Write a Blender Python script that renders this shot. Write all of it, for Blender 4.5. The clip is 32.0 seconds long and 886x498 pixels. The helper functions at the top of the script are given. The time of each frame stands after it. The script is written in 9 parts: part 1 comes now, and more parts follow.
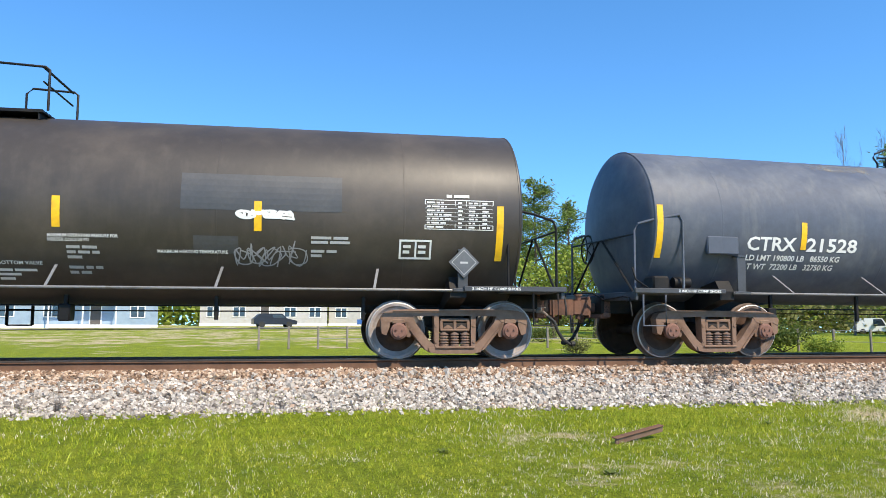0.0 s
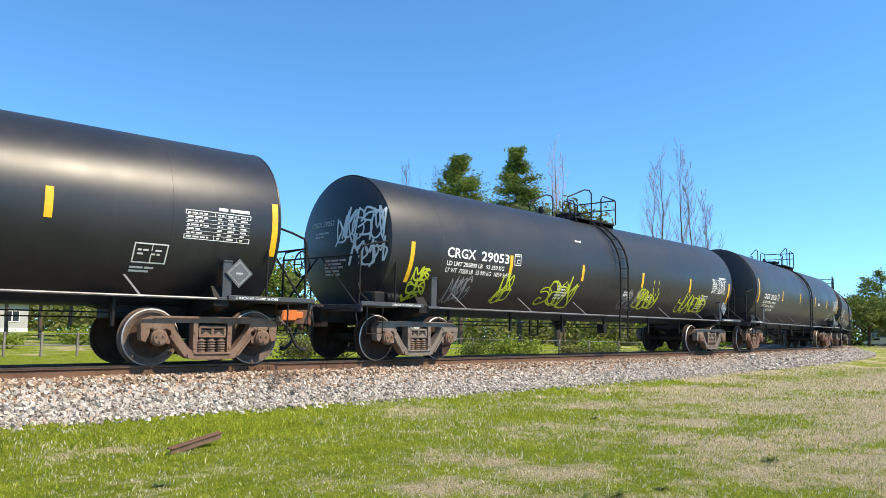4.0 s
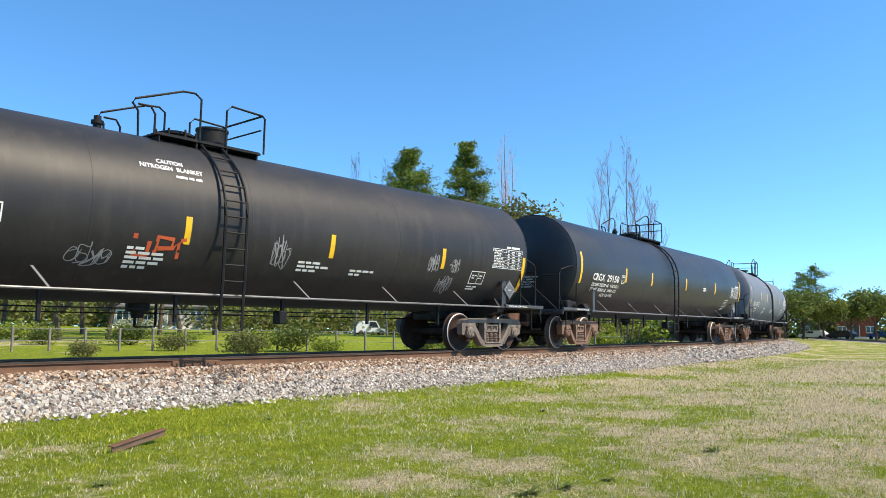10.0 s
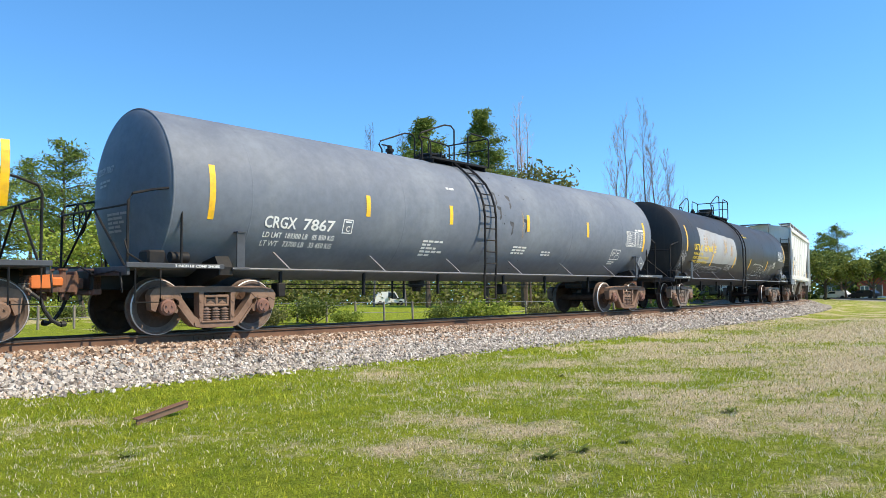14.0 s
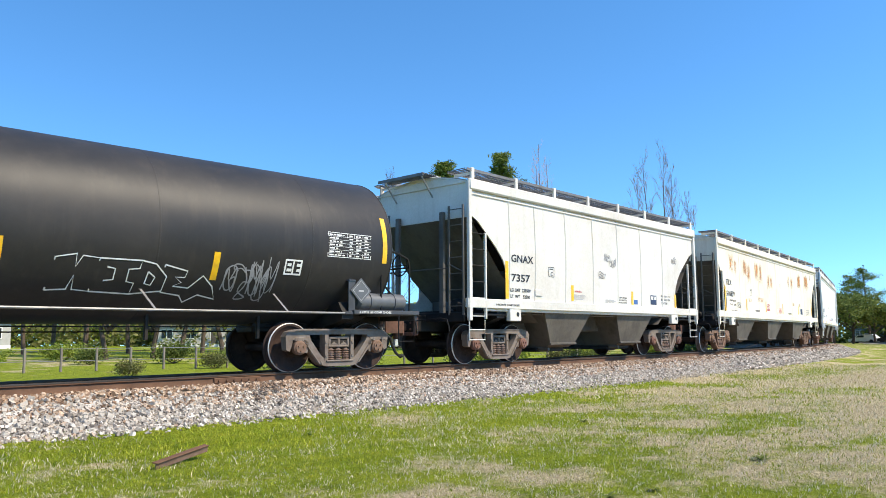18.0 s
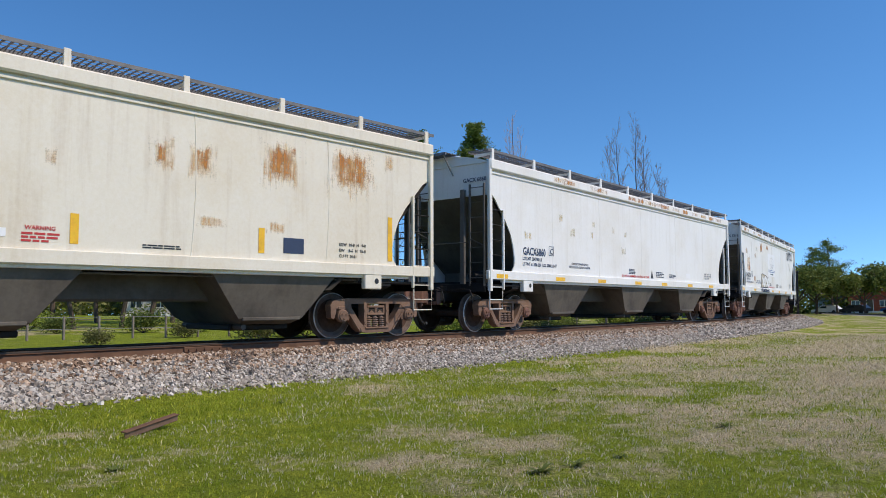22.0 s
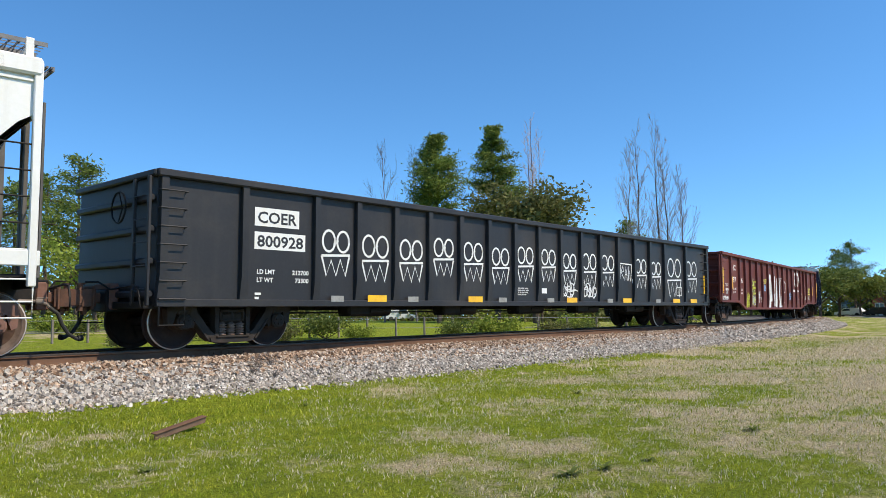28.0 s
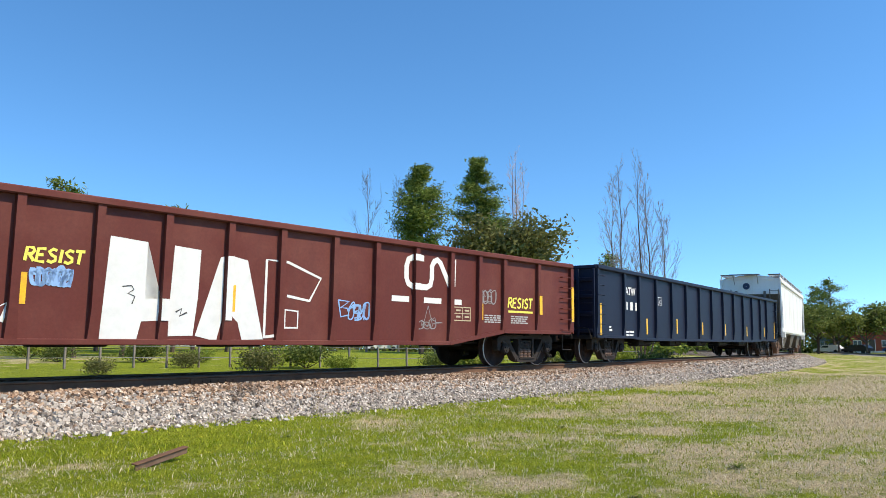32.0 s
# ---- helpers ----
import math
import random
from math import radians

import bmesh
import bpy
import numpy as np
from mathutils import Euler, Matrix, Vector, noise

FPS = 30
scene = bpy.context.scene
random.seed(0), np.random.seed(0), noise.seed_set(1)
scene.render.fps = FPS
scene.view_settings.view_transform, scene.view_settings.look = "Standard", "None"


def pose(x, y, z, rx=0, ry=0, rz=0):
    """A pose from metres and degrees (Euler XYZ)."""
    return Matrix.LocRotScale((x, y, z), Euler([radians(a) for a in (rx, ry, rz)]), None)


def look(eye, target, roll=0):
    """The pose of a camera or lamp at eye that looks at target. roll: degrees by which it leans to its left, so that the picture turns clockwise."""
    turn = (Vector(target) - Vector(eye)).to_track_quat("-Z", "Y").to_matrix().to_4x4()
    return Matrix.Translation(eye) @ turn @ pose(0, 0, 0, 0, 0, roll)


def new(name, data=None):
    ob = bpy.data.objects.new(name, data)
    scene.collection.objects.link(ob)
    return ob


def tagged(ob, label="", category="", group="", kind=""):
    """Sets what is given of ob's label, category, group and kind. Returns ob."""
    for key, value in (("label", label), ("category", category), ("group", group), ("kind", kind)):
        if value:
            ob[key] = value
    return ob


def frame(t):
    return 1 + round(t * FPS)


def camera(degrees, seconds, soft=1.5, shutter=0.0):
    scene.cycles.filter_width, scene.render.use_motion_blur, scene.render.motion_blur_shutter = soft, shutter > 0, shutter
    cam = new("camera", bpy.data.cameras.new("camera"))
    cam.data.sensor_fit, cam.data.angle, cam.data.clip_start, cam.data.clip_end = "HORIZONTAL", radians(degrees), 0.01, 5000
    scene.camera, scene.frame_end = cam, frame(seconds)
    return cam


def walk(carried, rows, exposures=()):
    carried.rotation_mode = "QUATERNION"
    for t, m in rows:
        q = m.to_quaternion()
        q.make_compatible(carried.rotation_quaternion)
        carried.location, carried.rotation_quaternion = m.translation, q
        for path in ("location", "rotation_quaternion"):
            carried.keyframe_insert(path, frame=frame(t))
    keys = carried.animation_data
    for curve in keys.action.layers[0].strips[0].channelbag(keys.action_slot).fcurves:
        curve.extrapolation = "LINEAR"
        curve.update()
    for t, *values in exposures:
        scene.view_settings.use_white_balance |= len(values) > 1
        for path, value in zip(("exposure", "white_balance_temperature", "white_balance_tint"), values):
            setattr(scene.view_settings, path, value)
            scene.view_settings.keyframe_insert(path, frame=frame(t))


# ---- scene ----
CURVE = [(-340, 0.00000), (-60, 0.00000), (-40, -0.00338), (-5, -0.00337), (20, -0.00481), (40, -0.00656), (60, -0.00658), (90, -0.00657), (120, -0.00657), (150, 0.00000), (380, 0.00000)]
TH0, DIST = 0.1410, 11.934
SPEED = [(0, 8.088), (8, 7.851), (16, 7.742), (24, 7.582), (32, 7.446)]
ZR = 0.72
cam = camera(62.17, 32.0, soft=0.75)
PATH = [
    (0.0, pose(-0.090, 0.063, 1.123, 96.51, 0.04, -18.14)),
    (0.5, pose(-0.099, 0.102, 1.143, 95.79, 0.10, -26.25)),
    (1.0, pose(-0.080, 0.065, 1.163, 95.65, 0.18, -32.56)),
    (1.5, pose(-0.086, 0.033, 1.171, 95.73, -0.49, -38.51)),
    (2.0, pose(-0.064, -0.049, 1.139, 95.62, -0.57, -42.91)),
    (2.5, pose(-0.011, -0.003, 1.123, 95.37, -0.14, -45.13)),
    (3.0, pose(0.002, -0.009, 1.125, 95.99, -0.13, -48.08)),
    (3.5, pose(-0.012, -0.021, 1.121, 96.46, -0.19, -49.52)),
    (4.0, pose(-0.008, -0.030, 1.125, 97.02, -0.04, -50.05)),
    (4.5, pose(0.001, -0.030, 1.127, 97.50, -0.08, -50.39)),
    (6.5, pose(0.015, -0.022, 1.133, 96.11, 0.25, -50.30)),
    (7.0, pose(0.006, -0.020, 1.131, 96.38, 0.05, -50.39)),
    (7.5, pose(0.003, -0.027, 1.129, 96.57, 0.18, -50.15)),
    (8.0, pose(0.001, -0.027, 1.124, 96.66, 0.40, -50.37)),
    (8.5, pose(0.003, -0.034, 1.125, 96.31, 0.44, -50.50)),
    (9.0, pose(-0.001, -0.017, 1.124, 96.12, 0.29, -50.45)),
    (9.5, pose(-0.012, -0.015, 1.115, 96.69, -0.33, -51.64)),
    (10.0, pose(-0.005, -0.012, 1.130, 96.54, 0.09, -53.99)),
    (10.5, pose(0.027, -0.032, 1.131, 95.92, 0.74, -53.16)),
    (11.0, pose(0.015, -0.025, 1.121, 95.95, 0.72, -51.75)),
    (11.5, pose(0.033, -0.020, 1.121, 95.66, 0.40, -52.20)),
    (12.0, pose(0.028, -0.011, 1.121, 95.18, -0.10, -52.15)),
    (12.5, pose(0.027, -0.018, 1.121, 95.10, 0.33, -52.23)),
    (13.0, pose(0.021, -0.029, 1.114, 94.84, 1.20, -52.76)),
    (13.5, pose(0.020, -0.036, 1.118, 94.24, 1.48, -52.21)),
    (15.5, pose(0.049, -0.004, 1.105, 94.98, 1.04, -54.52)),
    (16.0, pose(0.054, -0.018, 1.110, 97.48, 0.97, -53.61)),
    (16.5, pose(0.041, -0.011, 1.122, 98.68, 1.42, -52.39)),
    (17.0, pose(0.036, -0.011, 1.124, 97.77, 1.60, -51.55)),
    (17.5, pose(0.037, -0.009, 1.117, 97.65, 1.29, -51.18)),
    (18.0, pose(0.028, -0.016, 1.117, 97.55, 1.29, -50.96)),
    (18.5, pose(0.033, -0.011, 1.114, 96.78, 1.24, -51.02)),
    (19.0, pose(0.033, -0.007, 1.113, 96.12, 1.15, -51.33)),
    (19.5, pose(0.031, 0.004, 1.106, 96.56, 0.92, -51.84)),
    (20.0, pose(0.043, -0.003, 1.116, 97.09, 0.73, -52.22)),
    (20.5, pose(0.045, -0.001, 1.105, 96.91, 1.41, -53.28)),
    (21.0, pose(0.055, -0.007, 1.115, 96.11, 1.50, -53.09)),
    (21.5, pose(0.054, -0.005, 1.114, 95.57, 0.95, -52.95)),
    (22.0, pose(0.052, -0.001, 1.112, 95.18, 1.17, -53.10)),
    (22.5, pose(0.047, -0.006, 1.106, 95.35, 1.36, -53.87)),
    (23.0, pose(0.051, -0.001, 1.107, 95.25, 0.68, -53.79)),
    (23.5, pose(0.049, -0.001, 1.113, 94.75, 0.81, -53.73)),
    (24.0, pose(0.050, -0.004, 1.105, 94.01, 0.98, -53.25)),
    (24.5, pose(0.044, -0.004, 1.107, 94.55, 0.46, -53.91)),
    (25.0, pose(0.056, -0.009, 1.110, 95.15, 0.08, -53.93)),
    (25.5, pose(0.051, -0.006, 1.110, 96.00, -0.44, -53.86)),
    (26.0, pose(0.066, -0.005, 1.118, 96.63, -0.15, -53.24)),
    (26.5, pose(0.079, -0.011, 1.125, 95.74, 0.25, -51.82)),
    (28.5, pose(-0.056, 0.050, 1.115, 95.41, 1.41, -51.89)),
    (29.0, pose(-0.072, 0.052, 1.117, 95.99, 1.00, -52.82)),
    (29.5, pose(-0.083, 0.051, 1.131, 95.72, 0.87, -52.80)),
    (30.0, pose(-0.090, 0.063, 1.132, 95.55, 0.51, -52.46)),
    (30.5, pose(-0.091, 0.074, 1.129, 96.03, 0.31, -52.69)),
    (31.0, pose(-0.086, 0.072, 1.131, 96.36, 0.77, -53.43)),
    (31.5, pose(-0.079, 0.065, 1.125, 96.18, 0.35, -53.06)),
    (32.0, pose(-0.082, 0.064, 1.137, 97.76, 0.32, -53.16)),
]
EXPOSURES = [(0.0, 0.40, 6600, 14), (4.0, 0.38, 6900, 13), (9.0, 0.38, 6900, 13), (16.0, 0.38, 6800, 13), (17.6, 0.36, 6700, 13), (18.4, 0.24, 6600, 15), (19.0, -0.14, 6500, 19), (22.0, -0.46, 6450, 19), (26.0, -0.58, 6400, 19), (28.5, 0.06, 6800, 14), (32.0, 0.13, 6900, 15)]
walk(cam, PATH, EXPOSURES)

# ---- world, sun, exposure ----
SUN_AZ, SUN_EL = 18.0, 47.5
world = bpy.data.worlds.new("world")
scene.world = world
world.use_nodes = True
wn = world.node_tree
sky = wn.nodes.new("ShaderNodeTexSky")
sky.sky_type = "NISHITA"
sky.sun_disc = False
sky.sun_elevation = radians(SUN_EL)
sky.sun_rotation = radians(180 - SUN_AZ)
sky.air_density, sky.dust_density, sky.ozone_density = 1.0, 0.0, 1.8
sky.altitude = 2600.0
_tc = wn.nodes.new("ShaderNodeTexCoord")
_up = wn.nodes.new("ShaderNodeVectorMath")
_up.operation = "ADD"
_up.inputs[1].default_value = (0, 0, 0.07)
_un = wn.nodes.new("ShaderNodeVectorMath")
_un.operation = "NORMALIZE"
wn.links.new(_tc.outputs["Generated"], _up.inputs[0])
wn.links.new(_up.outputs[0], _un.inputs[0])
wn.links.new(_un.outputs[0], sky.inputs["Vector"])
hue = wn.nodes.new("ShaderNodeHueSaturation")
hue.inputs["Saturation"].default_value = 1.2
wn.links.new(sky.outputs[0], hue.inputs["Color"])
cast = wn.nodes.new("ShaderNodeMix")
cast.data_type, cast.blend_type = "RGBA", "MULTIPLY"
cast.inputs[0].default_value = 1.0
cast.inputs[7].default_value = (0.76, 1.0, 1.0, 1)
wn.links.new(hue.outputs[0], cast.inputs[6])
wn.links.new(cast.outputs[2], wn.nodes["Background"].inputs[0])
wn.nodes["Background"].inputs[1].default_value = 0.245
sun = new("sun", bpy.data.lights.new("sun", "SUN"))
sun.data.energy, sun.data.angle, sun.data.color = 5.0, radians(0.53), (1.0, 0.905, 0.70)
_sd = Vector((math.sin(radians(SUN_AZ)) * math.cos(radians(SUN_EL)), -math.cos(radians(SUN_AZ)) * math.cos(radians(SUN_EL)), math.sin(radians(SUN_EL))))
sun.matrix_world = look(_sd * 60, (0, 0, 0))

# ---- the line of the track ----
_S = np.arange(-340.0, 380.0, 0.5)
_k = np.interp(_S, [s for s, k in CURVE], [k for s, k in CURVE])
_i0 = int(np.argmin(abs(_S)))
_th = np.concatenate([[0], np.cumsum((_k[1:] + _k[:-1]) / 2 * 0.5)])
_th = _th - _th[_i0] + TH0
_cx = np.concatenate([[0], np.cumsum((np.cos(_th)[1:] + np.cos(_th)[:-1]) / 2 * 0.5)])
_cy = np.concatenate([[0], np.cumsum((-np.sin(_th)[1:] - np.sin(_th)[:-1]) / 2 * 0.5)])
_cx, _cy = _cx - _cx[_i0], _cy - _cy[_i0] + DIST
_nx, _ny = np.sin(_th), np.cos(_th)
_cx, _cy = _cx + 0.7525 * _nx, _cy + 0.7525 * _ny


def along(s, off=0.0):
    """Plan position at s metres along the centre line, off metres beyond it, and the heading."""
    t = np.interp(s, _S, _th)
    return np.interp(s, _S, _cx) + off * np.sin(t), np.interp(s, _S, _cy) + off * np.cos(t), -t


_T = np.arange(-1.0, 33.01, 0.1)
_V = np.interp(_T, [t for t, v in SPEED], [v for t, v in SPEED])
_D = np.concatenate([[0], np.cumsum((_V[1:] + _V[:-1]) / 2 * 0.1)])
_D = _D - _D[10]


def gone(t):
    """Metres that the train has gone by t seconds."""
    return float(np.interp(t, _T, _D))


# ---- materials ----
def mat(name, rough=0.6, metal=0.0, spec=0.5):
    m = bpy.data.materials.new(name)
    m.use_nodes = True
    b = m.node_tree.nodes["Principled BSDF"]
    b.inputs["Roughness"].default_value = rough
    b.inputs["Metallic"].default_value = metal
    b.inputs["Specular IOR Level"].default_value = spec
    return m, m.node_tree, b


def noise_node(nt, scale, detail=4.0, rough=0.55, stretch=None, seed=0.0, coords="Object"):
    tc = nt.nodes.new("ShaderNodeTexCoord")
    mp = nt.nodes.new("ShaderNodeMapping")
    mp.inputs["Location"].default_value = (seed, seed * 1.7, seed * 0.6)
    if stretch:
        mp.inputs["Scale"].default_value = stretch
    nt.links.new(tc.outputs[coords], mp.inputs[0])
    n = nt.nodes.new("ShaderNodeTexNoise")
    n.inputs["Scale"].default_value, n.inputs["Detail"].default_value, n.inputs["Roughness"].default_value = scale, detail, rough
    nt.links.new(mp.outputs[0], n.inputs["Vector"])
    return n


def ramp(nt, src, stops):
    r = nt.nodes.new("ShaderNodeValToRGB")
    e = r.color_ramp.elements
    while len(e) < len(stops):
        e.new(0.5)
    for el, (p, c) in zip(e, stops):
        el.position, el.color = p, (*c, 1)
    nt.links.new(src, r.inputs[0])
    return r.outputs[0]


def blend(nt, fac, a, b, mode="MIX"):
    x = nt.nodes.new("ShaderNodeMix")
    x.data_type, x.blend_type = "RGBA", mode
    for sock, val in ((x.inputs[0], fac), (x.inputs[6], a), (x.inputs[7], b)):
        if isinstance(val, (int, float)):
            sock.default_value = val
        elif isinstance(val, tuple):
            sock.default_value = (*val, 1)
        else:
            nt.links.new(val, sock)
    return x.outputs[2]


def bump(nt, bsdf, src, strength, dist=0.01):
    b = nt.nodes.new("ShaderNodeBump")
    b.inputs["Strength"].default_value, b.inputs["Distance"].default_value = strength, dist
    nt.links.new(src, b.inputs["Height"])
    nt.links.new(b.outputs[0], bsdf.inputs["Normal"])


def worn(name, base, dirt, rough=0.45, metal=0.0, spec=0.5, scale=0.7, amount=(0.45, 0.75), streak=0.0, relief=0.15, streak_col=None, fine=18.0, rvar=0.12, dust=0.0):
    """Painted or bare surface with large stains, fine grain, optional streaks that run down, and uneven gloss."""
    m, nt, b = mat(name, rough, metal, spec)
    big = noise_node(nt, scale, 6, 0.62, seed=len(name) * 1.3)
    col = blend(nt, ramp(nt, big.outputs[0], [(amount[0], (0, 0, 0)), (amount[1], (1, 1, 1))]), base, dirt)
    if streak > 0:
        st = noise_node(nt, 1.0, 5, 0.6, stretch=(5.0, 5.0, 0.35), seed=3.1 + len(name))
        f = ramp(nt, st.outputs[0], [(0.52, (0, 0, 0)), (0.78, (streak,) * 3)])
        col = blend(nt, f, col, streak_col or dirt)
    fn = noise_node(nt, fine, 4, 0.7)
    col = blend(nt, 0.10, col, ramp(nt, fn.outputs[0], [(0.3, (0, 0, 0)), (0.7, (1, 1, 1))]), "OVERLAY")
    nt.links.new(col, b.inputs["Base Color"])
    rr = nt.nodes.new("ShaderNodeMapRange")
    rr.inputs["To Min"].default_value, rr.inputs["To Max"].default_value = max(0.05, rough - rvar), min(1, rough + rvar)
    nt.links.new(big.outputs[0], rr.inputs["Value"])
    nt.links.new(rr.outputs[0], b.inputs["Roughness"])
    if dust:
        b.inputs["Sheen Weight"].default_value, b.inputs["Sheen Roughness"].default_value = dust, 0.45
        b.inputs["Sheen Tint"].default_value = (0.62, 0.66, 0.75, 1)
    if relief:
        bump(nt, b, fn.outputs[0], relief, 0.004)
    return m


def plain(name, col, rough=0.6, metal=0.0, var=0.18, scale=9.0, relief=0.0):
    m, nt, b = mat(name, rough, metal)
    n = noise_node(nt, scale, 5, 0.65)
    c = blend(nt, n.outputs[0], tuple(x * (1 - var) for x in col), tuple(min(1, x * (1 + var)) for x in col))
    nt.links.new(c, b.inputs["Base Color"])
    if relief:
        bump(nt, b, n.outputs[0], relief, 0.01)
    return m


def broken(m, low, high, seed):
    """Breaks a stain up into runs with bare paint between them; it thins out towards its own borders."""
    nt = m.node_tree
    n = noise_node(nt, 1.0, 7, 0.75, stretch=(5.0, 5.0, 1.9), seed=seed)
    n2 = noise_node(nt, 1.0, 5, 0.7, stretch=(15.0, 15.0, 0.9), seed=seed + 4)
    n3 = noise_node(nt, 1.0, 4, 0.7, stretch=(9.0, 9.0, 60.0), seed=seed + 8)
    tc = nt.nodes.new("ShaderNodeTexCoord")
    sp = nt.nodes.new("ShaderNodeSeparateXYZ")
    nt.links.new(tc.outputs["Generated"], sp.inputs[0])
    rim = None
    for ax in ("X", "Z"):
        d = nt.nodes.new("ShaderNodeMath")
        d.operation = "PINGPONG"
        d.inputs[1].default_value = 0.5
        nt.links.new(sp.outputs[ax], d.inputs[0])
        if rim is None:
            rim = d.outputs[0]
        else:
            k = nt.nodes.new("ShaderNodeMath")
            k.operation = "MINIMUM"
            nt.links.new(rim, k.inputs[0])
            nt.links.new(d.outputs[0], k.inputs[1])
            rim = k.outputs[0]
    soft = nt.nodes.new("ShaderNodeMapRange")
    soft.inputs["From Min"].default_value, soft.inputs["From Max"].default_value = 0.0, 0.34
    soft.inputs["To Min"].default_value, soft.inputs["To Max"].default_value = -0.17, 0.035
    nt.links.new(rim, soft.inputs["Value"])
    add = nt.nodes.new("ShaderNodeMath")
    add.operation = "ADD"
    nt.links.new(blend(nt, 0.16, blend(nt, 0.42, n.outputs[0], n2.outputs[0]), n3.outputs[0]), add.inputs[0])
    nt.links.new(soft.outputs[0], add.inputs[1])
    f = ramp(nt, add.outputs[0], [(low, (0, 0, 0)), (high, (1, 1, 1))])
    tr = nt.nodes.new("ShaderNodeBsdfTransparent")
    mx = nt.nodes.new("ShaderNodeMixShader")
    nt.links.new(f, mx.inputs[0])
    nt.links.new(tr.outputs[0], mx.inputs[1])
    nt.links.new(nt.nodes["Principled BSDF"].outputs[0], mx.inputs[2])
    nt.links.new(mx.outputs[0], nt.nodes["Material Output"].inputs["Surface"])
    return m


BLACK = worn("black_tank_paint", (0.0135, 0.014, 0.017), (0.025, 0.0245, 0.026), 0.44, spec=0.50, dust=0.05, streak=0.25, streak_col=(0.05, 0.047, 0.045), relief=0.05, fine=6.0)
GLOSS_BLACK = worn("glossy_black_tank_paint", (0.013, 0.014, 0.018), (0.024, 0.024, 0.027), 0.43, spec=0.56, dust=0.04, streak=0.25, streak_col=(0.05, 0.05, 0.052), relief=0.04, fine=6.0)
BLACK_DULL = worn("dull_black_tank_paint", (0.021, 0.020, 0.0205), (0.038, 0.033, 0.030), 0.52, spec=0.34, dust=0.06, streak=0.35, streak_col=(0.075, 0.06, 0.05), relief=0.06, fine=6.0)
BLACK_BROWN = worn("sooty_brown_black_paint", (0.044, 0.036, 0.030), (0.085, 0.068, 0.054), 0.5, streak=0.4, streak_col=(0.09, 0.075, 0.06), relief=0.06, fine=6.0)
GREY_DARK = worn("dark_grey_tank_paint", (0.078, 0.090, 0.118), (0.15, 0.16, 0.178), 0.55, spec=0.35, streak=0.6, streak_col=(0.15, 0.155, 0.16), relief=0.06, fine=6.0, scale=0.9)
GREY_BLUE = worn("blue_grey_tank_paint", (0.135, 0.155, 0.19), (0.195, 0.218, 0.245), 0.6, spec=0.25, streak=0.3, streak_col=(0.18, 0.2, 0.22), relief=0.05, fine=6.0)
GREY_PATCH = worn("grey_patch_paint", (0.10, 0.105, 0.115), (0.15, 0.155, 0.16), 0.5, streak=0.3)
PLATE_GREY = worn("dark_grey_bracket_paint", (0.055, 0.058, 0.066), (0.03, 0.03, 0.032), 0.5, scale=2.0)
PIPE_GREY = worn("rubbed_grey_rail_paint", (0.17, 0.17, 0.175), (0.09, 0.085, 0.08), 0.42, spec=0.5, scale=3.0)
FRAME_BLACK = worn("underframe_black", (0.011, 0.011, 0.012), (0.035, 0.028, 0.022), 0.6, spec=0.22, scale=2.0, relief=0.3)
HOP_WHITE = worn("light_grey_hopper_paint", (0.66, 0.64, 0.59), (0.55, 0.515, 0.46), 0.5, streak=0.3, streak_col=(0.40, 0.37, 0.31), scale=0.5)
HOP_CREAM = worn("cream_hopper_paint", (0.76, 0.71, 0.60), (0.68, 0.60, 0.46), 0.55, streak=0.28, streak_col=(0.34, 0.22, 0.11), scale=0.5)
HOP_BRIGHT = worn("white_hopper_paint", (0.79, 0.79, 0.77), (0.70, 0.68, 0.62), 0.45, streak=0.25, streak_col=(0.50, 0.46, 0.38), scale=0.5)
# much darker than the side paints; for slope sheets, bulkheads, posts, end ladders
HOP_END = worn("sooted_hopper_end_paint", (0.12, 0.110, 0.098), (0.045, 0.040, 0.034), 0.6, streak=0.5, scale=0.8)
RUST = broken(worn("rust_stain", (0.47, 0.185, 0.04), (0.60, 0.32, 0.09), 0.85, scale=3.0), 0.475, 0.60, 2.0)
GON_BLACK = worn("black_gondola_paint", (0.022, 0.022, 0.025), (0.045, 0.042, 0.04), 0.5, spec=0.35, streak=0.3, relief=0.15)
GON_NAVY = worn("blue_black_gondola_paint", (0.010, 0.014, 0.032), (0.016, 0.021, 0.044), 0.5, spec=0.2, streak=0.25, relief=0.15)
GON_RED = worn("oxide_red_gondola_paint", (0.12, 0.027, 0.021), (0.165, 0.052, 0.04), 0.6, spec=0.25, streak=0.35, streak_col=(0.10, 0.035, 0.03), scale=0.8, relief=0.15)
TRUCK_BROWN = worn("rusty_cast_steel", (0.215, 0.135, 0.095), (0.12, 0.07, 0.05), 0.85, scale=3.0, relief=0.5, spec=0.25)
TRUCK_RED = worn("red_rust_cast_steel", (0.20, 0.105, 0.08), (0.115, 0.062, 0.047), 0.85, scale=3.0, relief=0.5, spec=0.25)
TRUCK_GREY = worn("grey_cast_steel", (0.20, 0.165, 0.14), (0.115, 0.08, 0.062), 0.8, scale=3.0, relief=0.5, spec=0.25)
TRUCK_DARK = worn("oily_dark_cast_steel", (0.024, 0.02, 0.018), (0.055, 0.04, 0.032), 0.75, scale=3.0, relief=0.5, spec=0.3)
SPRING = worn("spring_steel", (0.21, 0.13, 0.095), (0.06, 0.045, 0.04), 0.7, scale=6.0)
